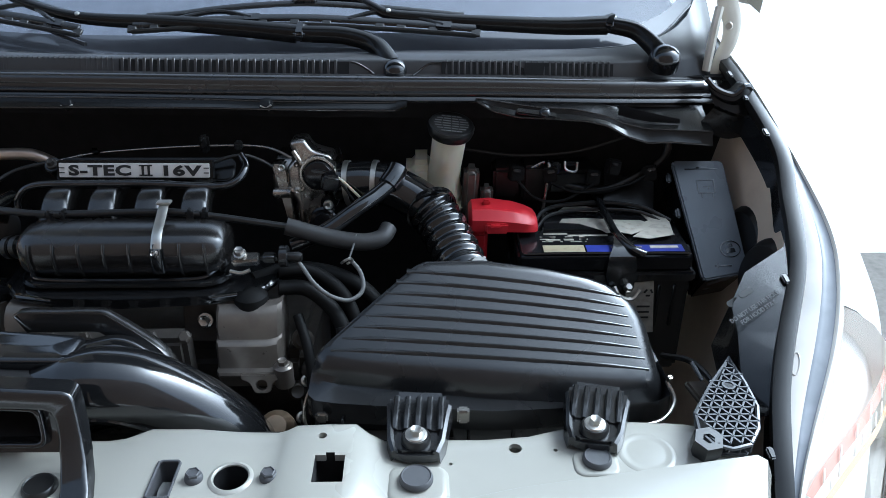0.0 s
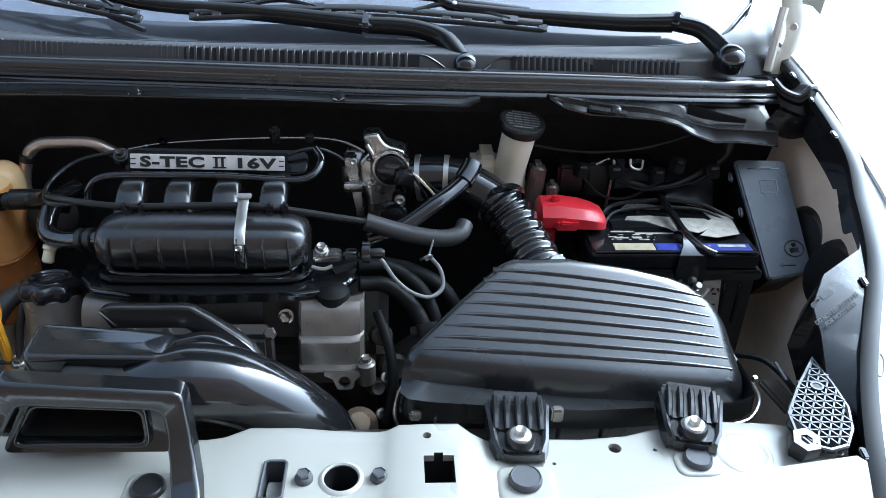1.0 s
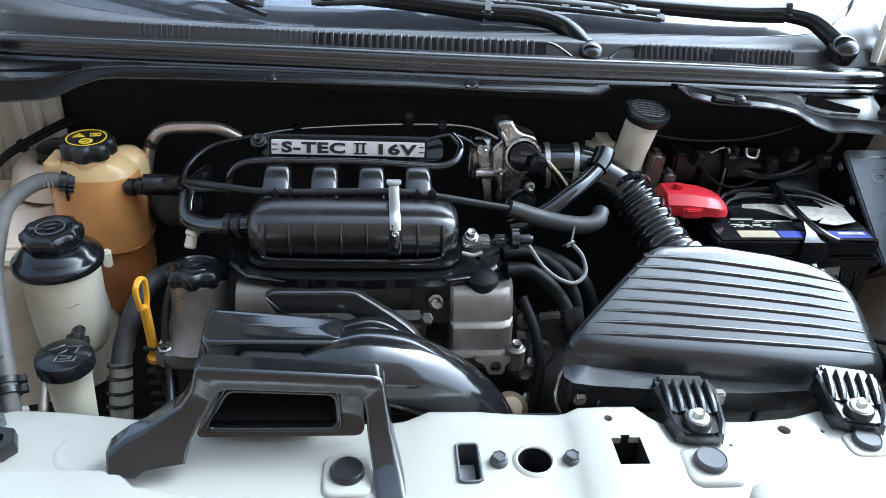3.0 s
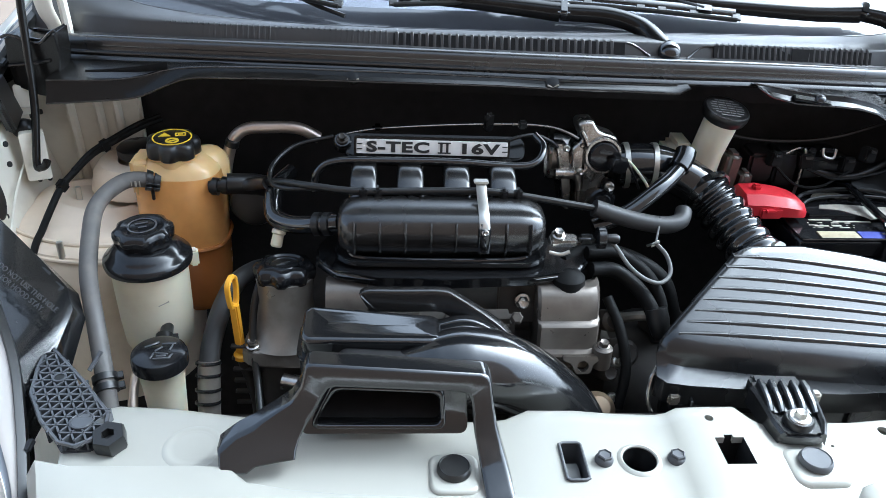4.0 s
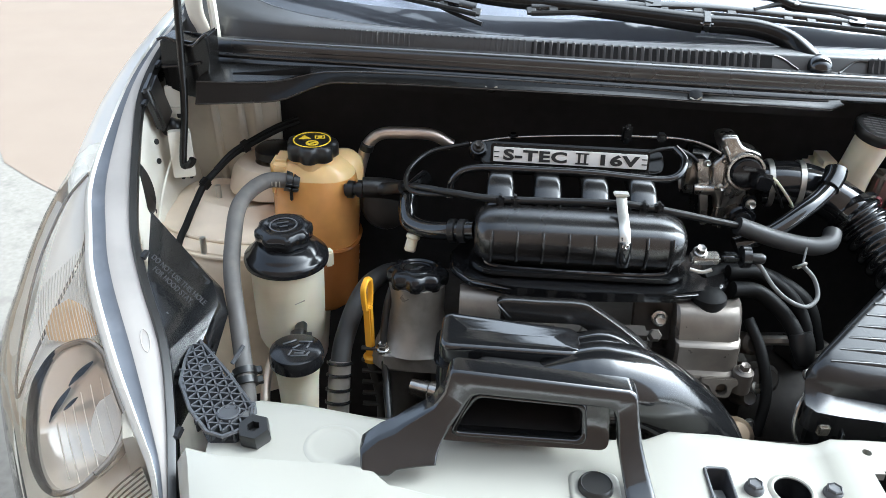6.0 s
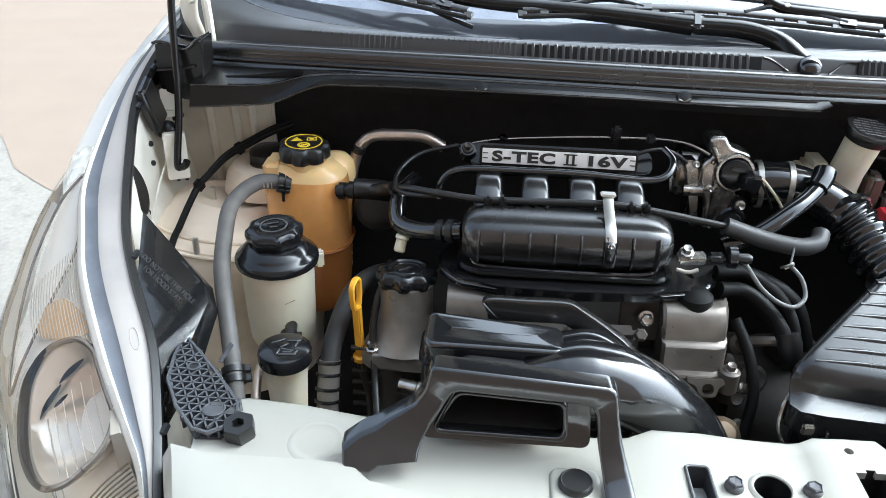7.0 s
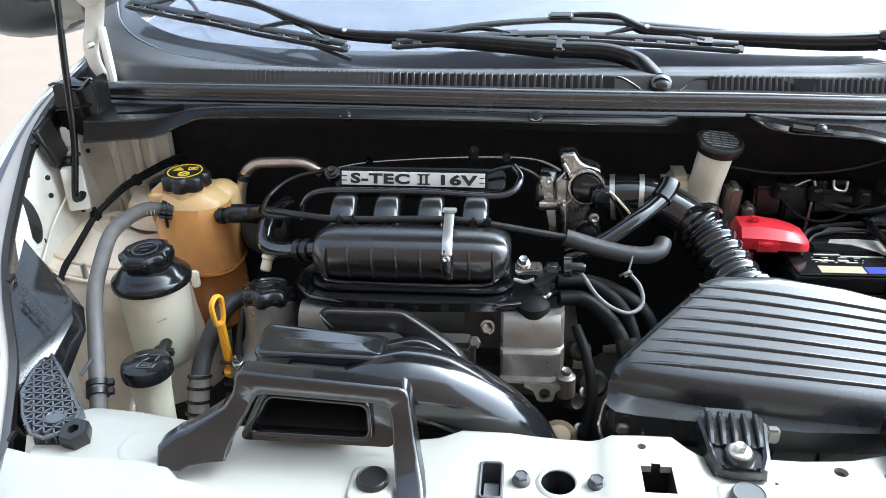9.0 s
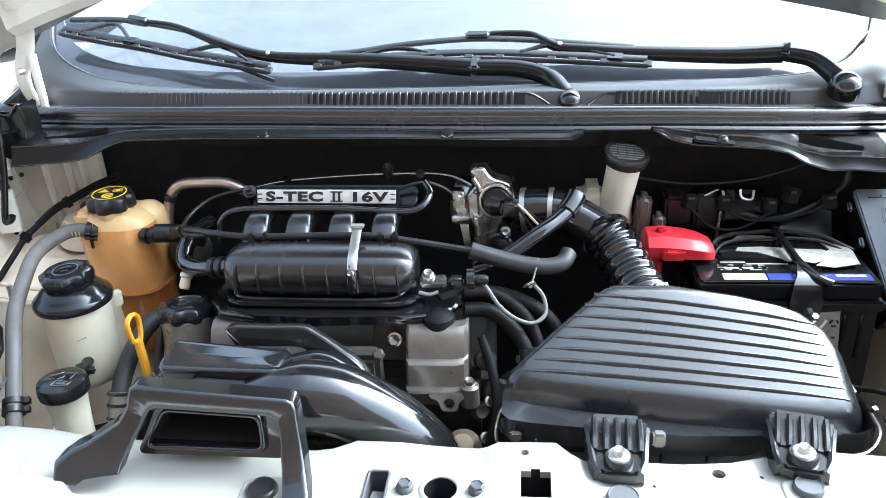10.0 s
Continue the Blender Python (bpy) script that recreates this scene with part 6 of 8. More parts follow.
part("neck", lathe([(0.046, 0.042), (0.0415, 0.048), (0.0365, 0.058), (0.0325, 0.070), (0.0305, 0.085), (0.0305, 0.108), (0.0315, 0.116), (0.025, 0.118)], m=NK, n=32), NECK, oil)
part("foot", prism([(-0.036, -0.040), (0.036, -0.042), (0.046, -0.028), (0.042, 0.03), (-0.044, 0.03), (-0.048, -0.026)], 0.022, 0.045, m=NK, bev=0.004, seg=3), NECK, oil)
part("lower_neck", lathe([(0.030, -0.06), (0.032, 0.0), (0.034, 0.024)], m=NK, n=28), IRON, oil)
bolt(oil, NK @ Vector((-0.034, -0.030, 0.045)), (0, -0.2, 1), r=0.0062, washer=0.0082, material=CAST)
part("pipe_stub", lathe([(0.010, 0), (0.010, 0.02), (0.012, 0.022), (0.012, 0.03), (0.008, 0.031)], m=aim((1, -0.3, 0), (-0.318, 0.165, 0.670)), n=18), CAST, oil)
lob = lambda a, kk: 1.0 + (0.075 * math.cos(8 * a) if 1 <= kk <= 4 else 0.0)
part("cap", lathe([(0.027, 0.112), (0.0310, 0.115), (0.0325, 0.121), (0.0320, 0.128), (0.0285, 0.1325), (0.022, 0.1340), (0.0205, 0.1325), (0.0195, 0.1315), (0.001, 0.1312)], m=NK, n=64, wave=lob), CAPBLACK, oil, "glossy black lobed cap", sharp=50)
part("cap_ring", lathe([(0.0150, 0.1312), (0.0158, 0.1322), (0.0168, 0.1312)], m=NK, n=32), CAPBLACK, oil)
for k in range(3):
    part("cap_mark", box((0.010 - 0.002 * k, 0.0015, 0.0008), m=NK @ pose(-0.003 + 0.003 * k, -0.004 + 0.004 * k, 0.1318, 0, 0, 20), bev=0), MESHGREY, oil)

# intake manifold
man = thing("intake_manifold", "black moulded intake plenum with vertical ribs", "intake manifold")


def plenum_section(x, k, up=0.0):
    out = []
    for i in range(20):
        a = math.tau * i / 20
        y = 0.237 + 0.037 * k * math.copysign(abs(math.cos(a)) ** 0.75, math.cos(a))
        z = 0.830 + 0.028 * k * math.copysign(abs(math.sin(a)) ** 0.75, math.sin(a)) + up
        out.append(Vector((x, y, z)))
    return out


part("plenum", rings([plenum_section(x, k) for x, k in ((-0.258, 0.55), (-0.2565, 0.70), (-0.252, 0.84), (-0.244, 0.94), (-0.232, 1.0), (-0.18, 1.02), (-0.12, 1.02), (-0.066, 1.0), (-0.052, 0.95), (-0.042, 0.84), (-0.036, 0.68), (-0.034, 0.5))]), PLENUM, man, sharp=60)
for i in range(8):
    x = -0.240 + 0.0268 * i
    arc = [(x, 0.237 - 0.0375 * math.cos(radians(a)) ** 0.75 * 1.015, 0.830 + 0.029 * math.copysign(abs(math.sin(radians(a))) ** 0.75, math.sin(radians(a)))) for a in range(-50, 36, 12)]
    part("rib", tube(arc, 0.0016, steps=3, n=8), PLENUM, man)
part("waist_bead", tube([(-0.248, 0.215, 0.812), (-0.236, 0.2035, 0.808), (-0.18, 0.200, 0.807), (-0.11, 0.200, 0.807), (-0.062, 0.2025, 0.808), (-0.046, 0.214, 0.812)], 0.0022, n=8), GLOSS, man)
part("lower_seam", prism(rounded(0.232, 0.088, 0.03, cx=-0.146, cy=0.238), 0.800, 0.806, bev=0.002), GLOSS, man)
bm = prism([(-0.284, 0.25), (-0.282, 0.215), (-0.262, 0.190), (-0.215, 0.180), (-0.142, 0.176), (-0.050, 0.183), (-0.008, 0.191), (0.010, 0.205), (0.020, 0.222), (0.02, 0.27), (-0.27, 0.28)], 0.786, 0.797, bev=0.004, seg=3)
part("base_flange", bm, GLOSS, man)
for i in range(4):
    x = -0.232 + 0.0518 * i
    loops = []
    for y, z, w, h in ((0.252, 0.838, 0.0165, 0.014), (0.262, 0.848, 0.0162, 0.013), (0.272, 0.857, 0.0158, 0.012), (0.281, 0.864, 0.0152, 0.011), (0.292, 0.867, 0.0148, 0.010), (0.320, 0.868, 0.0145, 0.010)):
        loops.append([Vector((x + px * w / 0.02, y - py * 0.55, z + py * h / 0.014)) for px, py in rounded(0.040, 0.026, 0.008, n=4)])
    part("runner", rings(loops), PLENUM, man, sharp=70)
part("upper_cover", prism(rounded(0.212, 0.032, 0.010), -0.022, 0.001, m=frame_of((-0.150, 0.339, 0.879), (1, 0, -0.006), (0, 1, 0.75)), bev=0.004, seg=3), COWLMATTE, man)
part("end_lobe", lathe([(0.0105, -0.012), (0.0105, 0.000), (0.009, 0.002), (0.001, 0.0025)], m=aim((0, -0.6, 0.8), (-0.258, 0.338, 0.885)), n=24), SATIN, man)
bolt(man, (-0.2582, 0.3365, 0.8865), (0, -0.6, 0.8), r=0.0045, washer=0.007, material=IRON)
badge = thing("engine_badge", "silver badge plate with black engine lettering", "badge")
BD = frame_of((-0.1545, 0.3225, 0.8848), (1, 0, -0.010), (0, 0.33, 1)) 
part("plate", prism(rounded(0.173, 0.0165, 0.0008, n=3), 0.0, 0.0022, m=BD @ pose(0, 0, 0.0065), bev=0.0005, seg=1), SILVER, badge)
part("surround", prism(rounded(0.179, 0.0225, 0.003), -0.006, 0.006, m=BD, bev=0.002), COWLMATTE, badge)
text("lettering", "S-TEC", 0.016, BD @ pose(-0.0395, 0.0, 0.0090), BLACKINK, badge, depth=0.0004, spread=1.10, bold=0.0007, fit=(0.0718, 0.0126))
for dx in (-0.0034, 0.0034):
    part("lettering", box((0.0028, 0.0124, 0.0008), m=BD @ pose(0.0134 + dx, 0, 0.0090), bev=0), BLACKINK, badge)
for dy in (-0.0056, 0.0056):
    part("lettering", box((0.0150, 0.0016, 0.0008), m=BD @ pose(0.0134, dy, 0.0090), bev=0), BLACKINK, badge)
text("lettering", "16V", 0.016, BD @ pose(0.0560, 0.0, 0.0090), BLACKINK, badge, depth=0.0004, spread=1.08, bold=0.0007, fit=(0.0440, 0.0126))
for sx in (-0.0830, 0.0832):
    for dy in (-0.0028, 0.0028):
        part("dash", box((0.006, 0.0012, 0.0008), m=BD @ pose(sx, dy, 0.0090), bev=0), BLACKINK, badge)
strap = thing("hose_bracket", "bright metal strap holding the cable on the plenum", "bracket")
part("strap", tube([(-0.104, 0.252, 0.874), (-0.104, 0.235, 0.866), (-0.1035, 0.212, 0.856), (-0.103, 0.201, 0.845), (-0.103, 0.199, 0.838)], 0.0056, n=8, flat=0.22, up=(0, 0, 1)), STEEL, strap)
part("top_lip", box((0.016, 0.010, 0.003), (-0.104, 0.252, 0.8755), bev=0.001), STEEL, strap)
bolt(strap, (-0.103, 0.197, 0.842), (0, -0.9, 0.4), r=0.0028, washer=0.0042, material=CAST)
part("dark_pocket", sweep([(-0.103, 0.1985, 0.846), (-0.103, 0.1968, 0.836), (-0.103, 0.1965, 0.826), (-0.103, 0.198, 0.818)], [(0.0066 * math.cos(math.tau * k / 14), 0.0030 * math.sin(math.tau * k / 14)) for k in range(14)], up=(0, -1, 0)), GLOSS, strap, "black tapped boss")

# throttle body
tb = thing("throttle_valve", "cast aluminium throttle body with a black sensor", "throttle body")
TB = frame_of((0, 0.2425, 0.006), (1, 0, 0), (0, 0.12, 1))
part("bore", lathe([(0.030, -0.050), (0.034, -0.046), (0.034, 0.012), (0.038, 0.016), (0.038, 0.024), (0.030, 0.026)], m=aim((1, -0.12, -0.02), (0.046, 0.392, 0.846)), n=32), CAST, tb)
BODY = [(0.0204, 0.9045), (0.0245, 0.9090), (0.0368, 0.9100), (0.0408, 0.9075), (0.0470, 0.8985), (0.0575, 0.8945), (0.0665, 0.8915), (0.0708, 0.8865), (0.0695, 0.8805), (0.0645, 0.8765), (0.0640, 0.8600), (0.0620, 0.8460), (0.0605, 0.8330), (0.0545, 0.8210), (0.0440, 0.8085), (0.0350, 0.7975), (0.0262, 0.7975), (0.0240, 0.8150), (0.0238, 0.8310), (0.0168, 0.8420), (0.0138, 0.8560), (0.0150, 0.8735), (0.0205, 0.8810), (0.0262, 0.8880), (0.0222, 0.8975)]
part("body_casting", pillow(smooth_outline(BODY, 2), -0.034, 0.0, 0.007, m=TB, steps=6, spread=0.9), CAST, tb, "pale ribbed casting")
part("flange", prism([(-0.0052, 0.879), (0.0112, 0.879), (0.0162, 0.848), (0.0215, 0.797), (0.0118, 0.797), (0.0086, 0.836), (0.0030, 0.852)], -0.055, -0.004, m=TB, bev=0.002), CAST, tb, "machined mounting flange")
part("top_rib", tube([TB @ Vector((x, z, 0.0005)) for x, z in ((0.0245, 0.897), (0.030, 0.888), (0.0335, 0.880))], 0.0030, n=8, steps=4), CAST, tb)
for run in (((0.0165, 0.850), (0.024, 0.846), (0.033, 0.848), (0.036, 0.853)), ((0.034, 0.798), (0.042, 0.812), (0.052, 0.823)), ((0.048, 0.886), (0.057, 0.887), (0.066, 0.882))):
    part("web_rib", tube([TB @ Vector((x, z, -0.001)) for x, z in run], 0.0026, n=8, steps=4), CAST, tb)
SM = TB @ pose(0.0530, 0.8690, 0.0)
part("sensor_seat", lathe([(0.0235, -0.012), (0.0230, 0.002), (0.0215, 0.0050), (0.0190, 0.0050), (0.0180, 0.0020)], m=SM, n=36), CAST, tb, "bright machined ring")
part("sensor", lathe([(0.0185, -0.004), (0.0182, 0.006), (0.0165, 0.0085), (0.0120, 0.0095), (0.001, 0.0097)], m=SM @ pose(0.0005, -0.0015, 0), n=32), CAPBLACK, tb, "black sensor cover")
part("sensor_rib", box((0.026, 0.0050, 0.0050), m=SM @ pose(0.006, 0.005, 0.0105, 0, 0, -10), bev=0.0012), CAPBLACK, tb)
part("plug", box((0.0225, 0.0190, 0.0150), m=SM @ pose(0.0160, -0.0075, 0.0150, 0, 12, -12), bev=0.003, seg=3), CAPBLACK, tb, "black wiring plug")
part("plug_latch", box((0.0110, 0.0040, 0.0040), m=SM @ pose(0.0195, 0.0015, 0.0225, 0, 12, -12), bev=0.001), SATIN, tb)
part("plug_wire", tube([SM @ Vector(p) for p in ((0.0255, -0.0015, 0.0150), (0.0320, -0.0060, 0.0160), (0.0440, -0.0190, 0.0150), (0.0540, -0.0310, 0.0120), (0.0600, -0.0390, 0.0060))], 0.0017, n=8), CREAM, tb, "pale wire from the plug")
part("plug_wire", tube([SM @ Vector(p) for p in ((0.0255, -0.0045, 0.0140), (0.0300, -0.0100, 0.0150), (0.0390, -0.0240, 0.0140), (0.0480, -0.0400, 0.0080))], 0.0015, n=8), RUBBER, tb)
part("valve_cover", lathe([(0.0170, -0.006), (0.0172, 0.005), (0.0150, 0.0075), (0.0110, 0.0080), (0.0100, 0.0100), (0.001, 0.0104)], m=TB @ pose(0.0570, 0.8110, 0.002), n=28), CAPBLACK, tb, "round black idle valve")
part("valve_ear", prism(rounded(0.016, 0.024, 0.006), -0.004, 0.004, m=TB @ pose(0.0630, 0.8290, 0.002), bev=0.0012), CAPBLACK, tb)
bolt(tb, TB @ Vector((0.0640, 0.8310, 0.0065)), (0.05, -1.0, 0.2), r=0.0042, washer=0.0062, material=STEEL)
bolt(tb, TB @ Vector((0.0090, 0.8750, -0.004)), (0.0, -1.0, 0.3), r=0.0032, washer=0.0045, material=STEEL)
bolt(tb, TB @ Vector((0.0270, 0.8480, 0.000)), (0.1, -1.0, 0.2), r=0.0028, washer=0.0042)
for x, z in ((0.0275, 0.8800), (0.0655, 0.8855)):
    part("screw_hole", lathe([(0.0034, 0.0), (0.0034, 0.0008), (0.0022, 0.0009), (0.0018, -0.0004)], m=TB @ pose(x, z, -0.0002), n=14), IRON, tb)
part("inlet_pipe", lathe([(0.0075, 0), (0.0062, 0.003), (0.0062, 0.016), (0.0070, 0.018), (0.0070, 0.022), (0.0045, 0.023)], m=aim((-1, 0.1, -0.06), (0.020, 0.343, 0.8445)), n=16), CAST, tb)

# intake hose: smooth elbow, then bellows down to the filter box
hose = thing("intake_hose", "shiny black rubber intake hose with bellows", "hose")
part("elbow", tube([(0.078, 0.362, 0.848), (0.105, 0.360, 0.851), (0.135, 0.357, 0.848), (0.165, 0.350, 0.836), (0.190, 0.338, 0.822)], 0.026, n=24, steps=8), GLOSS, hose)
for at, d in (((0.088, 0.361, 0.849), (1, -0.1, 0.1)), ((0.121, 0.359, 0.850), (1, -0.1, 0))):
    part("band", lathe([(0.0262, -0.003), (0.0285, -0.003), (0.0285, 0.003), (0.0262, 0.003)], m=aim(d, at), n=28), STEEL, hose, "bright hose band")
part("bellows", tube([(0.186, 0.341, 0.825), (0.200, 0.325, 0.812), (0.212, 0.300, 0.799), (0.222, 0.272, 0.788), (0.232, 0.238, 0.780), (0.238, 0.21, 0.775)], 0.0295, n=28, steps=26, radius=lambda t: 0.90 + 0.13 * abs(math.sin(math.pi * 9 * t)) ** 2.2), GLOSS, hose, sharp=60)
part("end_ring", lathe([(0.030, -0.004), (0.033, -0.003), (0.033, 0.003), (0.030, 0.004)], m=aim((0.3, -0.7, -0.25), (0.189, 0.340, 0.823)), n=28), GLOSS, hose)
part("breather", tube([(0.030, 0.262, 0.815), (0.068, 0.268, 0.830), (0.104, 0.285, 0.850), (0.128, 0.305, 0.860), (0.142, 0.320, 0.868), (0.147, 0.330, 0.876)], 0.0095, n=14), GLOSS, hose, "branch breather hose")
part("breather_end", tube([(0.138, 0.316, 0.866), (0.146, 0.326, 0.874), (0.150, 0.334, 0.880)], 0.0125, n=14), GLOSS, hose)
clamp(hose, (0.236, 0.248, 0.800), (0.1, -0.6, 0.6), 0.010, material=STEEL)
clamp(hose, (0.242, 0.236, 0.798), (0.3, -0.6, 0.3), 0.012, material=STEEL)

# brake fluid reservoir
br = thing("brake_reservoir", "cream brake fluid reservoir with a black printed cap", "fluid reservoir")
BR = pose(0.2055, 0.412, 0.832, 13, 7, 0)
part("neck", lathe([(0.030, -0.03), (0.026, -0.012), (0.0225, 0.0), (0.0205, 0.02), (0.0215, 0.066), (0.020, 0.070)], m=BR, n=28), CREAM, br)
part("tank", box((0.040, 0.06, 0.055), (0.177, 0.428, 0.832), bev=0.012, seg=3), CREAM, br)
part("saucer", lathe([(0.020, -0.030), (0.036, -0.030), (0.037, -0.026), (0.024, -0.022)], m=BR, n=32), CREAM, br)
part("cap", lathe([(0.0225, 0.069), (0.0270, 0.071), (0.0290, 0.077), (0.0292, 0.082), (0.0280, 0.0848), (0.0262, 0.0852), (0.0250, 0.0846), (0.001, 0.0844)], m=BR, n=48), RUBBER, br, "round black cap with worn print")
for k in range(7):
    w = 0.043 * math.sqrt(max(0.05, 1 - ((k - 3) / 3.7) ** 2))
    for a, b in ((-0.5, -0.30), (-0.26, -0.02), (0.02, 0.22), (0.25, 0.5)):
        part("print_bar", box((w * (b - a), 0.0020, 0.0004), m=BR @ pose(w * (a + b) / 2, -0.0165 + 0.0055 * k, 0.0852), bev=0), WORNPRINT, br)

# ---- hoses and cables over the engine ----
def line(name, label, category, runs, group=""):
    h = thing(name, label, category, group=group)
    for nm, pts, r, m in runs:
        part(nm, tube(pts, r, n=12, steps=8), m, h)
    return h


cab = line("heater_hose_cable", "long black cable across the plenum ending in a grey sleeve", "cable", [
    ("cable", [(-0.362, 0.328, 0.832), (-0.345, 0.312, 0.842), (-0.322, 0.285, 0.856), (-0.284, 0.262, 0.862), (-0.231, 0.254, 0.861), (-0.121, 0.254, 0.863), (-0.072, 0.254, 0.860), (0.030, 0.256, 0.842)], 0.0040, RUBBER),
    ("sleeve", [(0.026, 0.256, 0.843), (0.070, 0.256, 0.829), (0.110, 0.258, 0.821), (0.132, 0.266, 0.822), (0.140, 0.280, 0.828)], 0.0100, SLEEVE)])
for x in (-0.232, -0.216, -0.078, -0.062):
    part("cable_clip", box((0.009, 0.012, 0.013), (x, 0.253, 0.861), bev=0.003), SATIN, cab)
loop = line("vacuum_hose", "thin black hose looping round the manifold badge", "hose", [
    ("hose", [(-0.288, 0.292, 0.842), (-0.284, 0.296, 0.864), (-0.262, 0.297, 0.877), (-0.20, 0.296, 0.879), (-0.13, 0.295, 0.879), (-0.06, 0.295, 0.875), (-0.035, 0.300, 0.879), (-0.026, 0.318, 0.890), (-0.034, 0.335, 0.897)], 0.0044, GLOSS),
    ("loop", [(-0.270, 0.362, 0.880), (-0.315, 0.352, 0.871), (-0.338, 0.325, 0.858), (-0.336, 0.295, 0.850), (-0.315, 0.275, 0.853), (-0.28, 0.263, 0.860)], 0.0028, RUBBER)])
up = line("throttle_cable", "thin throttle cable behind the badge", "cable", [
    ("cable", [(-0.268, 0.368, 0.878), (-0.218, 0.370, 0.887), (-0.125, 0.370, 0.894), (-0.044, 0.370, 0.896), (-0.010, 0.362, 0.8965), (0.008, 0.354, 0.8935), (0.022, 0.348, 0.888)], 0.0016, CAST),
    ("cable", [(-0.072, 0.335, 0.886), (-0.052, 0.338, 0.893), (-0.032, 0.342, 0.894), (-0.014, 0.346, 0.886), (-0.002, 0.350, 0.876)], 0.0022, RUBBER)])
part("bracket", box((0.012, 0.008, 0.024), (-0.085, 0.368, 0.899), bev=0.003), SATIN, up)
part("bracket", box((0.012, 0.006, 0.009), (-0.218, 0.366, 0.891), bev=0.003), SATIN, up)
part("clip", box((0.010, 0.010, 0.010), (-0.044, 0.368, 0.897), bev=0.002), SATIN, up)
pipe = line("heater_pipe", "bare metal heater pipe bent over behind the engine", "pipe", [
    ("pipe", [(-0.412, 0.405, 0.795), (-0.407, 0.405, 0.825), (-0.397, 0.405, 0.855), (-0.380, 0.405, 0.870), (-0.350, 0.405, 0.873), (-0.316, 0.405, 0.872), (-0.292, 0.41, 0.858)], 0.0075, PINKPIPE)])
part("collar", lathe([(0.0085, -0.004), (0.0085, 0.004), (0.007, 0.005)], m=aim((0.3, 0, 1), (-0.398, 0.403, 0.852)), n=16), RUBBER, pipe)
rh = line("coolant_hose", "glossy black coolant elbow into the plenum", "hose", [
    ("elbow", [(-0.322, 0.350, 0.838), (-0.332, 0.325, 0.836), (-0.336, 0.305, 0.832), (-0.336, 0.288, 0.824), (-0.330, 0.272, 0.817), (-0.310, 0.258, 0.817), (-0.285, 0.247, 0.823), (-0.258, 0.240, 0.829)], 0.0105, GLOSS)])
for x, y, z in ((-0.281, 0.246, 0.824), (-0.270, 0.243, 0.826)):
    clamp(rh, (x, y, z), (1, -0.3, 0.2), 0.012)
part("nozzle", lathe([(0.0075, 0), (0.0080, 0.004), (0.0062, 0.006), (0.0066, 0.018), (0.005, 0.020)], m=aim((-0.2, -0.4, -0.9), (-0.326, 0.262, 0.808)), n=16), CREAM, rh, "cream plastic nozzle")
conn = thing("fuel_rail_sensor", "metal sensor bracket with plug at the plenum end", "sensor")
part("bracket", box((0.030, 0.014, 0.010), (-0.014, 0.218, 0.822), m=pose(0, 0, 0, 20, 0, 5), bev=0.002), CAST, conn)
part("bracket_hook", tube([(-0.030, 0.208, 0.813), (-0.018, 0.205, 0.812), (-0.008, 0.206, 0.815)], 0.0022, n=8), STEEL, conn)
bolt(conn, (-0.020, 0.218, 0.828), (0, -0.4, 1), r=0.0056, washer=0.0078, material=CAST)
part("plug", box((0.018, 0.012, 0.010), (0.012, 0.218, 0.824), bev=0.003, seg=3), GLOSS, conn)
part("plug_ring", lathe([(0.010, -0.005), (0.012, -0.004), (0.012, 0.004), (0.010, 0.005)], m=aim((1, 0, 0), (0.028, 0.219, 0.825)), n=18), SATIN, conn)
part("plug_tail", lathe([(0.005, 0), (0.006, 0.012), (0.004, 0.016)], m=aim((1, -0.1, 0), (0.032, 0.218, 0.825)), n=12), RUBBER, conn)
wl = line("sensor_cable", "ribbed grey cable looping beside the head cover", "cable", [
    ("cable", [(0.034, 0.220, 0.827), (0.046, 0.216, 0.815), (0.060, 0.206, 0.798), (0.078, 0.200, 0.785), (0.098, 0.202, 0.778), (0.112, 0.214, 0.783), (0.110, 0.228, 0.797), (0.098, 0.240, 0.808)], 0.0024, WORNPRINT),
    ("harness", [(0.020, 0.210, 0.790), (0.050, 0.215, 0.785), (0.078, 0.205, 0.765), (0.092, 0.190, 0.745), (0.100, 0.18, 0.715)], 0.0085, LOOM),
    ("harness", [(0.018, 0.230, 0.800), (0.052, 0.235, 0.797), (0.085, 0.222, 0.780), (0.102, 0.205, 0.755), (0.108, 0.19, 0.72)], 0.0075, LOOM),
    ("harness", [(-0.01, 0.225, 0.79), (0.03, 0.25, 0.79), (0.08, 0.26, 0.775), (0.12, 0.25, 0.75), (0.14, 0.24, 0.70)], 0.010, LOOM)])
part("boot", lathe([(0.012, 0), (0.013, 0.012), (0.010, 0.03), (0.007, 0.034)], m=aim((0.2, -0.5, -0.85), (0.094, 0.19, 0.752)), n=16), RUBBER, wl)
part("tie", tube([(0.088, 0.236, 0.806), (0.092, 0.230, 0.812), (0.098, 0.232, 0.814), (0.100, 0.238, 0.808), (0.094, 0.240, 0.803)], 0.0016, n=6), STEEL, wl, "bright wire clip")
part("clip_wire", tube([(0.097, 0.236, 0.812), (0.101, 0.246, 0.822), (0.104, 0.256, 0.832)], 0.0012, n=6), WORNPRINT, wl)
gear = thing("gearbox_clutter", "dark gearbox housing with linkages in shadow", "gearbox")
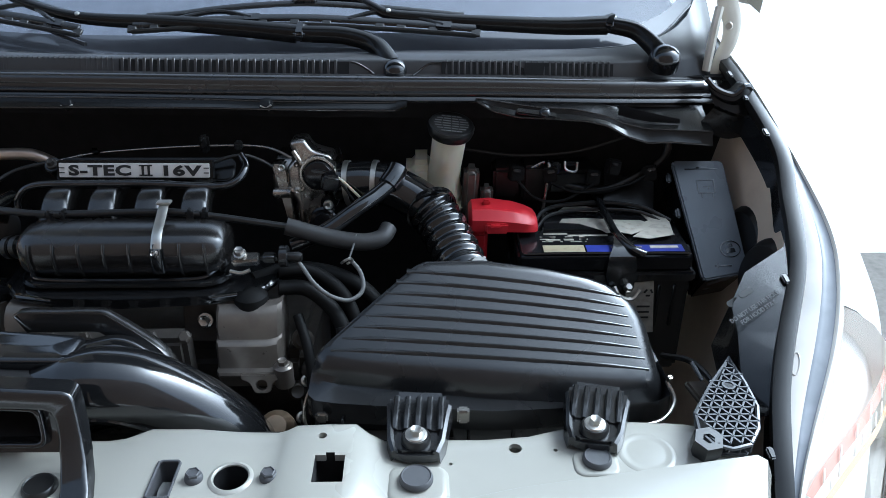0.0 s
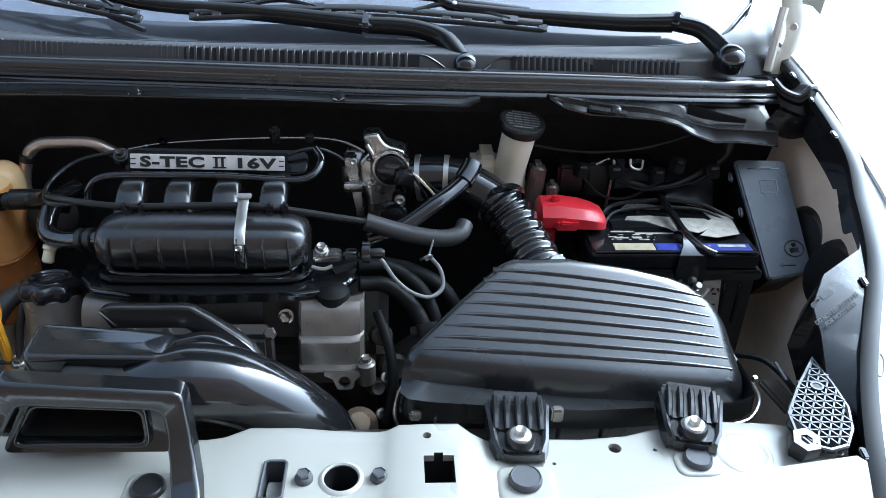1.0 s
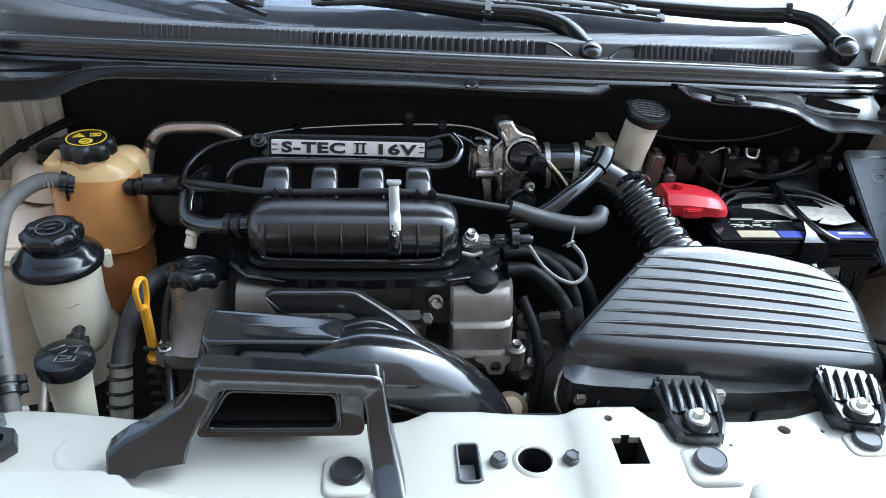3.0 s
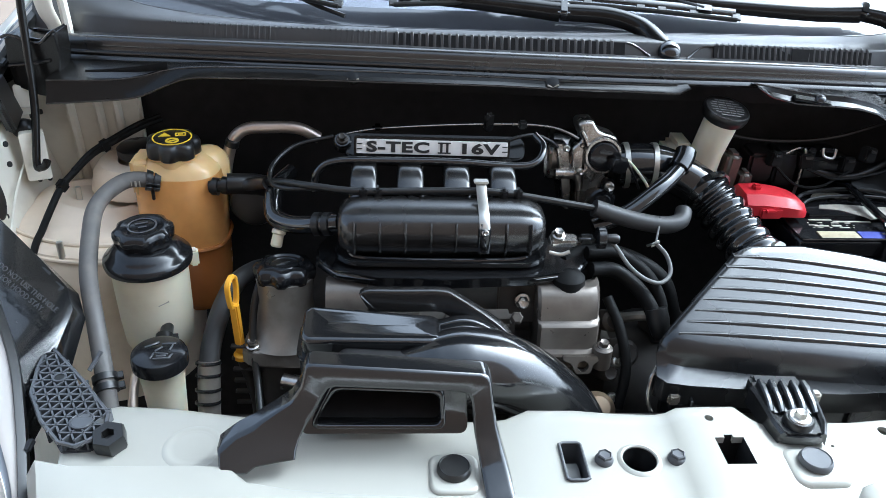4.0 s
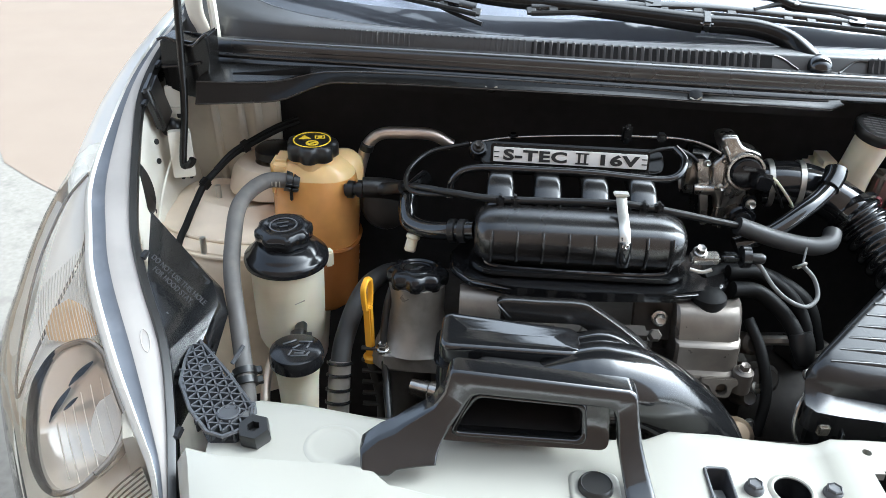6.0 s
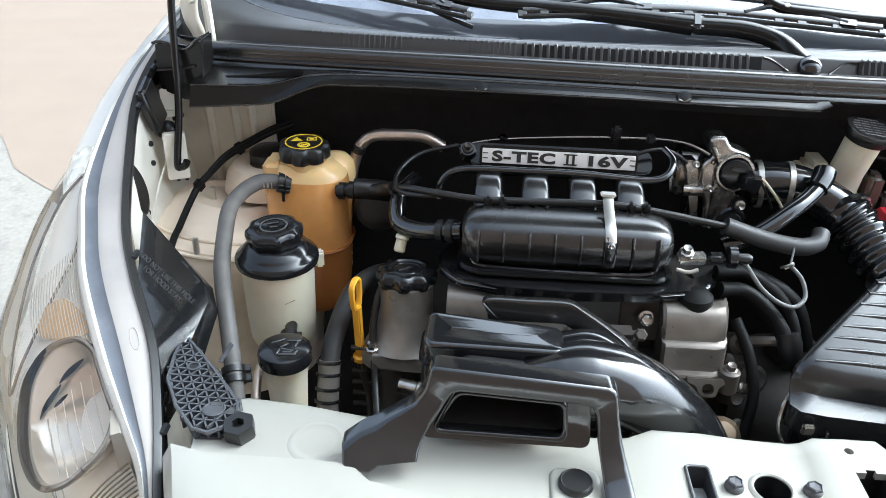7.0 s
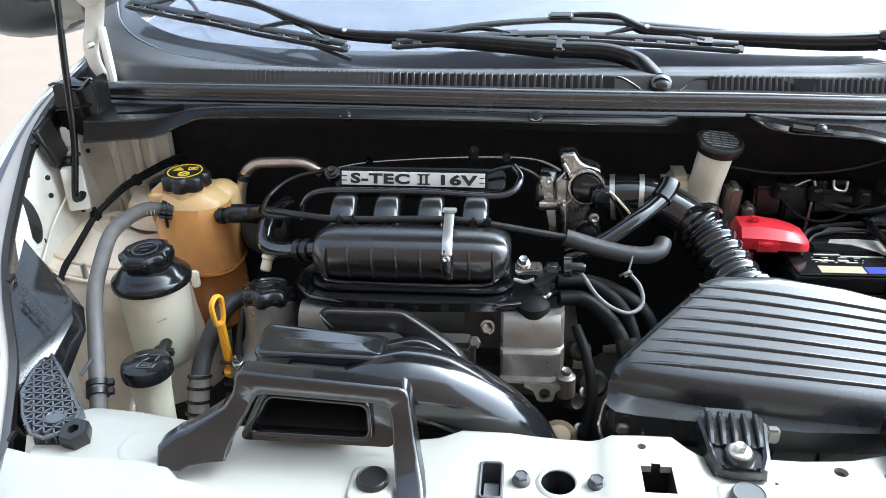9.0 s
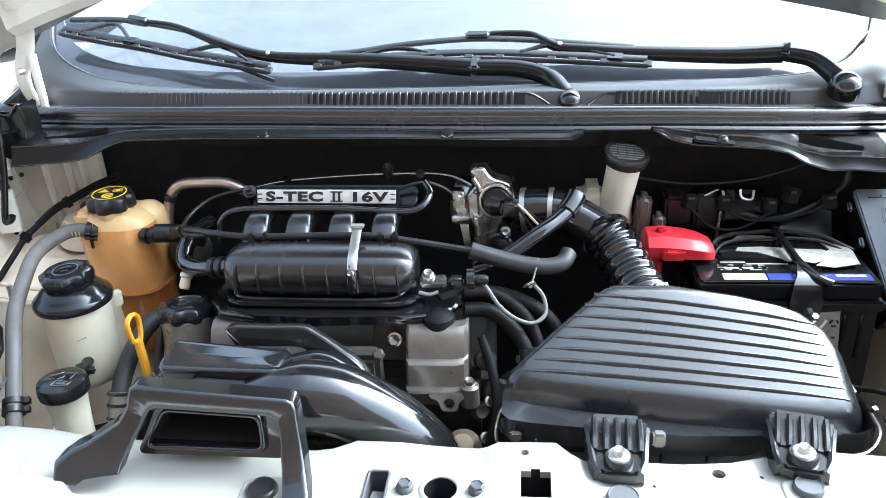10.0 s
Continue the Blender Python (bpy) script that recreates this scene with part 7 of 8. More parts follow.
part("case", lathe([(0.10, -0.12), (0.11, -0.02), (0.10, 0.02), (0.07, 0.05), (0.002, 0.06)], (0.14, 0.27, 0.60), n=28), IRON, gear)
part("linkage", tube([(0.08, 0.26, 0.69), (0.11, 0.25, 0.70), (0.15, 0.26, 0.69)], 0.006, n=8), STEEL, gear)
part("mount", box((0.06, 0.05, 0.03), (0.15, 0.28, 0.665), m=pose(0, 0, 0, 0, 10, 25), bev=0.006), IRON, gear)
for p in ((0.05, 0.16, 0.70), (0.045, 0.14, 0.665), (0.12, 0.20, 0.69)):
    bolt(gear, p, (0.3, -0.7, 0.6), r=0.0045, washer=0.007)

# ---- battery corner ----
bat = thing("battery", "black car battery with a torn label and blue stripe", "battery")
part("case", box((0.212, 0.115, 0.150), (0.400, 0.342, 0.690), bev=0.006, seg=3), SATIN, bat)
part("rim", box((0.220, 0.124, 0.014), (0.400, 0.342, 0.757), bev=0.003), GLOSS, bat)
part("lid", box((0.212, 0.114, 0.026), (0.400, 0.342, 0.774), bev=0.005, seg=3), CAPBLACK, bat)
part("raised_top", box((0.160, 0.060, 0.008), (0.410, 0.370, 0.788), bev=0.003), CAPBLACK, bat)
for k in range(6):
    part("vent_cap", lathe([(0.0085, 0), (0.0085, 0.0015), (0.0075, 0.002), (0.001, 0.0021)], (0.345 + 0.026 * k, 0.389, 0.7915), n=16), CAPBLACK, bat)
for k in range(9):
    part("side_rib", box((0.004, 0.004, 0.060), (0.335 + 0.019 * k, 0.284, 0.715), bev=0.001, seg=1), CAPBLACK, bat)
part("handle", tube([(0.318, 0.355, 0.789), (0.34, 0.385, 0.800), (0.40, 0.397, 0.803), (0.46, 0.392, 0.800), (0.498, 0.368, 0.790)], 0.0028, n=8), RUBBER, bat)
part("handle_cord", tube([(0.322, 0.350, 0.788), (0.345, 0.375, 0.797), (0.40, 0.385, 0.799), (0.46, 0.380, 0.797), (0.492, 0.358, 0.788)], 0.0022, n=8), RUBBER, bat)
part("torn_label", prism([(0.030, -0.040), (0.050, -0.046), (0.082, -0.036), (0.086, 0.0), (0.080, 0.028), (0.055, 0.024), (0.060, 0.004), (0.040, -0.010), (0.046, -0.024)], 0, 0.0007, m=Matrix.Translation((0.408, 0.360, 0.7922))), PAPER, bat, "torn whitish paper label")
lab = prism([(-0.055, 0.0), (-0.03, -0.004), (-0.005, -0.022), (0.0, -0.030), (0.012, -0.026), (0.03, -0.034), (0.06, -0.016), (0.072, -0.018), (0.05, 0.004), (0.02, 0.006), (-0.02, 0.012), (-0.05, 0.010)], 0, 0.0008, m=Matrix.Translation((0.408, 0.360, 0.7922)))
part("torn_label", lab, PAPER, bat, "torn whitish paper label")
part("torn_label", prism([(-0.03, -0.008), (0.02, -0.010), (0.028, -0.004), (0.01, 0.006), (-0.02, 0.004)], 0, 0.0008, m=pose(0.385, 0.398, 0.7935)), PAPER, bat, "torn whitish paper label")
part("blue_label", box((0.118, 0.017, 0.0012), (0.436, 0.298, 0.7878), bev=0), BLUE, bat, "blue stripe label")
part("edge_bead", tube([(0.300, 0.289, 0.786), (0.35, 0.2885, 0.787), (0.45, 0.2885, 0.787), (0.502, 0.289, 0.786)], 0.0016, n=6), GLOSS, bat)
part("edge_bead", tube([(0.299, 0.29, 0.786), (0.299, 0.34, 0.787), (0.300, 0.395, 0.786)], 0.0016, n=6), GLOSS, bat)
rng = random.Random(5)
for k in range(26):
    part("print_bar", box((0.003 + 0.006 * rng.random(), 0.0018, 0.0005), (0.322 + 0.06 * rng.random(), 0.318 + 0.006 * (k % 3), 0.7875), bev=0), PAPER, bat)
part("foil_label", box((0.050, 0.017, 0.0014), (0.350, 0.298, 0.7878), bev=0), TAN, bat, "yellowed foil label")
for k, (x, y, w) in enumerate(((0.345, 0.338, 0.03), (0.385, 0.334, 0.05), (0.455, 0.340, 0.035), (0.485, 0.335, 0.02), (0.34, 0.322, 0.018), (0.36, 0.322, 0.012))):
    part("print_bar", box((w, 0.003, 0.0006), (x, y, 0.7874), bev=0), PAPER, bat)
for x, w, h in ((0.425, 0.036, 0.003), (0.432, 0.026, 0.002), (0.472, 0.034, 0.006)):
    part("print_bar", box((w, h, 0.0006), (x, 0.300, 0.7888), bev=0), PAPER, bat, "white print on the blue label")
hold = thing("battery_hold_down", "glossy black battery clamp with its long hooked bar", "bracket")
part("bar", tube([(0.405, 0.44, 0.792), (0.408, 0.40, 0.806), (0.411, 0.36, 0.804), (0.416, 0.318, 0.799), (0.43, 0.288, 0.793), (0.445, 0.282, 0.788)], 0.0050, n=10), GLOSS, hold)
part("saddle", rings([[Vector((0.418 + u * w, y, z)) for u in (-1, -0.6, 0, 0.6, 1)] + [Vector((0.418 + u * w, y + 0.004, z - 0.003)) for u in (1, 0.6, 0, -0.6, -1)] for w, y, z in ((0.005, 0.314, 0.800), (0.010, 0.292, 0.794), (0.016, 0.281, 0.786), (0.019, 0.276, 0.762), (0.014, 0.273, 0.745))]), GLOSS, hold)
part("nut", lathe([(0.006, 0), (0.006, 0.008), (0.004, 0.010), (0.001, 0.010)], m=aim((0, -0.6, 0.8), (0.425, 0.268, 0.748)), n=6), CAST, hold)
part("hook", tube([(0.408, 0.268, 0.752), (0.415, 0.262, 0.742), (0.430, 0.262, 0.738), (0.440, 0.266, 0.748)], 0.003, n=8), STEEL, hold)
tag = thing("battery_label", "white paper label with a recycling mark on the battery side", "label")
part("paper", box((0.034, 0.0015, 0.075), (0.447, 0.2825, 0.712), m=pose(0, 0, 0, 0, -6, 0), bev=0), PAPER, tag)
for k in range(3):
    a = math.tau * k / 3 + 0.5
    part("arrow", box((0.0055, 0.0008, 0.0022), (0.455 + 0.0042 * math.cos(a), 0.2812, 0.735 + 0.0042 * math.sin(a)), m=pose(0, 0, 0, 0, -math.degrees(a) + 90, 0), bev=0), BLACKINK, tag)
for k in range(3):
    part("print_bar", box((0.016, 0.0008, 0.0022), (0.451, 0.2812, 0.715 - 0.008 * k), bev=0), BLACKINK, tag)
term = thing("terminal_cover", "bright red plastic battery terminal cover", "terminal cover")
part("hood", rings([[Vector((x, 0.352 + a * w, z0 + b)) for a, b in ((-1, -h * 0.20), (-1, h * 0.5), (-0.6, h), (0.6, h), (1, h * 0.5), (1, -h * 0.20))] for x, w, h, z0 in ((0.236, 0.020, 0.016, 0.803), (0.240, 0.026, 0.020, 0.803), (0.262, 0.028, 0.021, 0.803), (0.290, 0.027, 0.019, 0.801), (0.306, 0.0250, 0.0165, 0.799), (0.318, 0.022, 0.013, 0.797), (0.322, 0.018, 0.009, 0.796))]), RED, term)
part("front_tab", box((0.028, 0.006, 0.013), (0.270, 0.323, 0.8035), m=pose(0, 0, 0, -8, 0, 0), bev=0.002), RED, term)
part("tab_lip", box((0.014, 0.006, 0.005), (0.268, 0.321, 0.807), bev=0.0015), RED, term)
part("skirt", box((0.022, 0.022, 0.045), (0.249, 0.345, 0.770), bev=0.005, seg=3), RED, term)
part("pip", box((0.010, 0.010, 0.008), (0.258, 0.352, 0.826), bev=0.002), RED, term)
relay = thing("relay_bracket", "grey metal bracket and dark relay box behind the battery", "bracket")
part("post", box((0.020, 0.030, 0.075), (0.240, 0.405, 0.815), m=pose(0, 0, 0, 0, 4, 0), bev=0.006, seg=3), COVER, relay)
part("post", box((0.016, 0.024, 0.055), (0.262, 0.40, 0.80), bev=0.005, seg=3), COVER, relay)
part("box", box((0.034, 0.04, 0.040), (0.288, 0.43, 0.825), bev=0.004), RUBBER, relay)
part("box", box((0.030, 0.04, 0.050), (0.325, 0.435, 0.822), bev=0.004), RUBBER, relay)
part("box_clip", box((0.012, 0.010, 0.016), (0.352, 0.415, 0.846), bev=0.002), SATIN, relay)
part("box_clip", box((0.020, 0.006, 0.006), (0.372, 0.412, 0.852), bev=0.002), SATIN, relay)
part("wire_hoop", tube([(0.336, 0.40, 0.775), (0.340, 0.405, 0.82), (0.343, 0.412, 0.850), (0.338, 0.42, 0.851), (0.322, 0.42, 0.843)], 0.0022, n=8), CAST, relay)
part("box", box((0.07, 0.05, 0.03), (0.375, 0.44, 0.825), m=pose(0, 0, 0, 0, 0, 8), bev=0.004), RUBBER, relay)
part("harness", tube([(0.22, 0.44, 0.865), (0.30, 0.435, 0.855), (0.38, 0.43, 0.862), (0.45, 0.43, 0.885), (0.475, 0.43, 0.90)], 0.0025, n=8), RUBBER, relay)
part("harness", tube([(0.36, 0.42, 0.82), (0.41, 0.41, 0.815), (0.46, 0.42, 0.83), (0.50, 0.43, 0.86), (0.49, 0.44, 0.90)], 0.0055, n=10), RUBBER, relay)
for x, y, z, r in ((0.300, 0.405, 0.842, 10), (0.345, 0.410, 0.838, -6), (0.400, 0.405, 0.836, 4), (0.425, 0.405, 0.850, 14), (0.475, 0.41, 0.84, -12)):
    part("connector", box((0.018, 0.014, 0.020), (x, y, z), m=pose(0, 0, 0, -10, r, r), bev=0.002), LOOM, relay)
    part("connector_lock", box((0.010, 0.004, 0.004), (x, y - 0.008, z + 0.007), m=pose(0, 0, 0, -10, r, r), bev=0.001), SATIN, relay)
part("steel_clip", tube([(0.362, 0.405, 0.858), (0.364, 0.402, 0.848), (0.376, 0.400, 0.846), (0.378, 0.402, 0.858)], 0.0016, n=6), STEEL, relay)
part("wire", tube([(0.300, 0.40, 0.835), (0.325, 0.385, 0.815), (0.36, 0.385, 0.812), (0.40, 0.395, 0.83)], 0.0018, n=6), LOOM, relay)
part("wire", tube([(0.345, 0.40, 0.830), (0.38, 0.388, 0.822), (0.44, 0.395, 0.828), (0.47, 0.405, 0.838)], 0.0018, n=6), LOOM, relay)
part("card", box((0.07, 0.004, 0.045), (0.455, 0.425, 0.805), m=pose(0, 0, 0, -50, 12, 0), bev=0.001), RUBBER, relay)
fuse = thing("fuse_box", "slate grey fuse box with a tall sloping lid", "fuse box")
FB = frame_of((0.5560, 0.352, 0.795), (1, -0.03, 0.03), (-0.10, 0.66, 0.56)) @ Matrix.Diagonal((1.14, 1.0, 1.0, 1.0))
part("lid", prism([(-0.0450, 0.0845), (0.0080, 0.0830), (0.0105, 0.0800), (0.0205, -0.0670), (0.0180, -0.0710), (-0.0265, -0.0800), (-0.0300, -0.0770), (-0.0470, 0.0810)], 0.0, 0.010, m=FB, bev=0.0025), LIDGREY, fuse)
part("body", prism([(-0.044, 0.082), (0.008, 0.081), (0.018, -0.069), (-0.027, -0.078)], -0.070, -0.001, m=FB, bev=0.003), SATIN, fuse)
for k in range(3):
    part("side_clip", box((0.006, 0.014, 0.020), m=FB @ pose(-0.050 + 0.0060 * k, 0.065 - 0.05 * k, -0.010), bev=0.002), SATIN, fuse)
fl = lambda x, y, w, h, a=0: part("emboss", box((w, h, 0.0008), m=FB @ pose(x, y, 0.0101, 0, 0, a), bev=0), GLOSS, fuse)
fl(-0.016, 0.071, 0.036, 0.0016)
fl(-0.014, 0.072, 0.014, 0.004)
for x, y, w, h in ((-0.013, 0.055, 0.018, 0.0012), (-0.012, 0.037, 0.018, 0.0012), (-0.022, 0.046, 0.0012, 0.019), (-0.0035, 0.046, 0.0012, 0.019), (-0.018, 0.033, 0.0012, 0.006), (-0.006, 0.033, 0.0012, 0.006)):
    fl(x, y, w, h)
fl(-0.012, 0.046, 0.007, 0.0012)
fl(-0.010, 0.044, 0.0012, 0.004)
part("emboss", lathe([(0.0100, 0), (0.0100, 0.001), (0.0112, 0.001), (0.0112, 0)], m=FB @ pose(0.004, -0.040, 0.0099), n=28), GLOSS, fuse)
fl(0.004, -0.042, 0.010, 0.006, 8)
fl(0.004, -0.035, 0.005, 0.005, 20)
fl(-0.006, -0.062, 0.018, 0.0014)
fl(-0.013, -0.061, 0.005, 0.0014, 40)
fl(-0.013, -0.063, 0.005, 0.0014, -40)

# ---- fluid corner ----
tank = thing("expansion_tank", "amber coolant expansion tank with a black warning cap", "expansion tank")
def blob(sections, bm=None):
    return rings([[Vector((cx0 + w * math.copysign(abs(math.cos(a)) ** 0.7, math.cos(a)), cy0 + d * math.copysign(abs(math.sin(a)) ** 0.7, math.sin(a)), z)) for a in [math.tau * i / 32 for i in range(32)]] for cx0, cy0, w, d, z in sections], bm)


part("lower_half", blob([(-0.457, 0.375, 0.030, 0.03, 0.640), (-0.457, 0.374, 0.046, 0.042, 0.655), (-0.457, 0.372, 0.0495, 0.046, 0.700), (-0.457, 0.371, 0.0505, 0.047, 0.7395)]), TANK, tank, "amber lower half full of coolant")
part("seam", blob([(-0.457, 0.371, 0.0535, 0.050, 0.7395), (-0.457, 0.371, 0.0545, 0.051, 0.742), (-0.457, 0.371, 0.0535, 0.050, 0.7445)]), TANK, tank)
part("upper_half", blob([(-0.457, 0.371, 0.0510, 0.047, 0.7445), (-0.457, 0.371, 0.0525, 0.048, 0.780), (-0.457, 0.371, 0.052, 0.047, 0.822), (-0.457, 0.371, 0.0505, 0.0455, 0.835)]), TANKMID, tank)
part("shoulder", blob([(-0.457, 0.371, 0.0505, 0.0455, 0.835), (-0.457, 0.370, 0.0470, 0.0425, 0.842), (-0.458, 0.368, 0.041, 0.037, 0.848), (-0.458, 0.364, 0.034, 0.031, 0.852), (-0.458, 0.358, 0.027, 0.026, 0.854)]), TANKTOP, tank, "paler empty top of the tank")
part("side_lobe", lathe([(0.026, -0.03), (0.026, -0.004), (0.023, 0.006), (0.016, 0.013), (0.008, 0.016), (0.001, 0.017)], (-0.426, 0.384, 0.838), n=28), TANKTOP, tank)
part("neck", lathe([(0.0255, 0), (0.0255, 0.018)], (-0.4565, 0.356, 0.845), n=28), TANKTOP, tank)
part("corner_step", box((0.026, 0.040, 0.050), (-0.4925, 0.354, 0.832), m=Matrix(), bev=0.006, seg=3), TANKTOP, tank, "square pale step below the cap")
EC = pose(-0.4565, 0.355, 0.858, 2, 0, 12) @ Matrix.Diagonal((0.90, 0.90, 0.92, 1))
lob2 = lambda a, kk: 1.0 + (0.085 * math.cos(7 * a) - 0.02 * math.cos(14 * a) if kk <= 3 else 0.0)
part("cap", lathe([(0.0300, 0.0), (0.0325, 0.002), (0.0325, 0.016), (0.0305, 0.0205), (0.0270, 0.022), (0.001, 0.0222)], m=EC, n=64, wave=lob2), RUBBER, tank, "black lobed pressure cap", sharp=50)
part("cap_ring", lathe([(0.0232, 0.0222), (0.0250, 0.0222), (0.0250, 0.0228), (0.0232, 0.0228), (0.0232, 0.0222)], m=EC, n=48), INK, tank, "yellow printed ring")
tri = prism([(-0.009, 0.0), (0.007, 0.0), (-0.001, 0.012)], 0.0222, 0.0228, m=EC @ pose(-0.0085, 0.003, 0))
part("cap_symbol", tri, INK, tank, "yellow warning triangle")
part("cap_symbol", lathe([(0.0055, 0.0222), (0.0085, 0.0222), (0.0085, 0.0228), (0.0055, 0.0228), (0.0055, 0.0222)], m=EC @ pose(0.0, -0.011, 0), n=24), INK, tank)
part("cap_symbol", box((0.010, 0.003, 0.0008), m=EC @ pose(0.0, -0.011, 0.0224, 0, 0, 25), bev=0), INK, tank)
for w, h, x, y in ((0.013, 0.0016, 0.0105, 0.0115), (0.013, 0.0016, 0.0105, 0.0035), (0.0016, 0.0095, 0.0045, 0.0075), (0.0016, 0.0095, 0.0165, 0.0075), (0.006, 0.005, 0.0105, 0.0075)):
    part("cap_symbol", box((w, h, 0.0008), m=EC @ pose(x, y, 0.0224), bev=0), INK, tank)
oh = line("overflow_hose", "grey woven hose curving from the tank down the wing", "hose", [
    ("hose", [(-0.472, 0.333, 0.831), (-0.488, 0.329, 0.8355), (-0.506, 0.322, 0.8370), (-0.5205, 0.300, 0.8330), (-0.5260, 0.270, 0.8270), (-0.5230, 0.2356, 0.8120), (-0.5149, 0.1918, 0.7890), (-0.5006, 0.1524, 0.7581), (-0.4899, 0.1243, 0.7341), (-0.4814, 0.1019, 0.7173), (-0.4770, 0.0880, 0.7000)], 0.0092, GREYRUBBER)])
part("nipple", lathe([(0.008, 0), (0.008, 0.02)], m=aim((-0.8, -0.5, 0.1), (-0.462, 0.340, 0.829)), n=14), TANK, oh)
clamp(oh, (-0.4745, 0.3325, 0.8318), (-0.95, -0.25, 0.25), 0.0112)
clamp(oh, (-0.4825, 0.3305, 0.8340), (-0.95, -0.25, 0.25), 0.0112)
part("clamp_tail", box((0.0035, 0.004, 0.014), (-0.4775, 0.3215, 0.8200), bev=0.001), RUBBER, oh)
for k in range(3):
    part("print_bar", box((0.0012 + 0.001 * (k % 2), 0.0006, 0.0075 - 0.001 * k), (-0.4900 - 0.0042 * k, 0.3185 - 0.0014 * k, 0.8345 + 0.0008 * k), bev=0), PAPER, oh)
for k in range(9):
    f = k / 8
    part("print_bar", box((0.0030, 0.0040, 0.0012), (-0.5265 + 0.0090 * f, 0.2610 - 0.0640 * f, 0.8275 - 0.0310 * f), m=Matrix(), bev=0), WORNPRINT, oh)
for k in range(2):
    clamp(oh, (-0.4840 + 0.003 * k, 0.1085 - 0.008 * k, 0.7215 - 0.006 * k), (0.3, -0.75, -0.55), 0.0112)
rh2 = line("tank_outlet_hose", "black rubber hose leaving the expansion tank", "hose", [
    ("hose", [(-0.415, 0.335, 0.824), (-0.390, 0.334, 0.828), (-0.368, 0.331, 0.830), (-0.352, 0.320, 0.838), (-0.342, 0.308, 0.844)], 0.0078, RUBBER)])
part("thick_end", tube([(-0.394, 0.334, 0.829), (-0.378, 0.337, 0.828), (-0.358, 0.345, 0.823), (-0.338, 0.356, 0.812)], 0.0125, n=18), RUBBER, rh2, "thick black hose end")
clamp(rh2, (-0.408, 0.335, 0.825), (1, -0.1, 0), 0.0095)
clamp(rh2, (-0.396, 0.334, 0.827), (1, -0.1, 0), 0.0095)
dark = thing("blower_duct", "round black heater hose stub beside the tank", "hose")
part("stub", lathe([(0.030, -0.06), (0.032, 0.0), (0.030, 0.012), (0.022, 0.016), (0.001, 0.014)], m=aim((0.2, -0.9, 0.35), (-0.372, 0.385, 0.782)), n=28), RUBBER, dark)

ps = thing("power_steering_reservoir", "cream power steering reservoir with a black screw cap", "fluid reservoir")
PS = pose(-0.466, 0.236, 0.0, 0, 0, 0)
part("bottle", lathe([(0.030, 0.672), (0.034, 0.676), (0.0375, 0.685), (0.0395, 0.715), (0.0408, 0.774), (0.0415, 0.778), (0.0415, 0.782), (0.0400, 0.785)], m=PS, n=40), CREAM, ps)
part("collar", lathe([(0.0425, 0.780), (0.0462, 0.782), (0.0470, 0.786), (0.0465, 0.790), (0.0445, 0.7925), (0.0425, 0.7935), (0.0395, 0.7975), (0.0355, 0.8015), (0.031, 0.8045), (0.026, 0.8055)], m=PS, n=48), CAPBLACK, ps, "glossy black stepped collar")
lob3 = lambda a, kk: 1.0 + (0.055 * math.cos(8 * a) if 1 <= kk <= 3 else 0.0)
CP = PS @ pose(-0.001, 0.002, 0.807, 2, -2, 20) @ Matrix.Diagonal((1.08, 1.08, 0.74, 1.0))
part("cap", lathe([(0.0240, -0.004), (0.0275, 0.002), (0.0285, 0.014), (0.0278, 0.020), (0.0235, 0.0242), (0.0195, 0.0246), (0.0185, 0.0235), (0.001, 0.0238)], m=CP, n=48, wave=lob3), CAPBLACK, ps, "black lobed screw cap", sharp=50)
part("cap_mark", lathe([(0.0125, 0.0248), (0.0135, 0.0254), (0.0145, 0.0248)], m=CP, n=32), MESHGREY, ps)
for k in range(2):
    part("cap_mark", box((0.012 - 0.004 * k, 0.0018, 0.0008), m=CP @ pose(0, 0.004 - 0.008 * k, 0.0251), bev=0), MESHGREY, ps)
part("ear", box((0.010, 0.012, 0.020), (-0.424, 0.262, 0.772), m=pose(0, 0, 0, 0, 0, 20), bev=0.002), CREAM, ps)
part("outlet", lathe([(0.007, 0), (0.007, 0.012), (0.0085, 0.014), (0.0085, 0.022)], m=aim((0.1, -0.8, -0.15), (-0.447, 0.204, 0.716)), n=18), RUBBER, ps)
clamp(ps, (-0.446, 0.186, 0.713), (0.1, -0.8, -0.2), 0.0085)
part("outlet_hose", tube([(-0.446, 0.188, 0.713), (-0.445, 0.176, 0.707), (-0.445, 0.170, 0.695), (-0.445, 0.168, 0.66)], 0.0078, n=12), RUBBER, ps)
part("level_mark", box((0.012, 0.001, 0.0012), (-0.446, 0.2015, 0.748), m=pose(0, 0, 0, 0, -15, 25), bev=0), PAPER, ps)

wr = thing("washer_filler", "grey washer fluid neck with a domed dark cap", "fluid reservoir")
WR = pose(-0.435, 0.130, 0.0, 0, 0, 0)
part("neck", lathe([(0.018, 0.600), (0.0195, 0.66), (0.0215, 0.700), (0.0235, 0.719), (0.0258, 0.722), (0.0258, 0.726), (0.024, 0.728)], m=WR, n=32), CREAM, wr)
part("cap", lathe([(0.0262, 0.722), (0.0280, 0.724), (0.0282, 0.734), (0.0268, 0.7385), (0.0225, 0.7405), (0.001, 0.7412)], m=WR, n=40), CAPBLACK, wr, "grey-black domed cap with washer symbol")
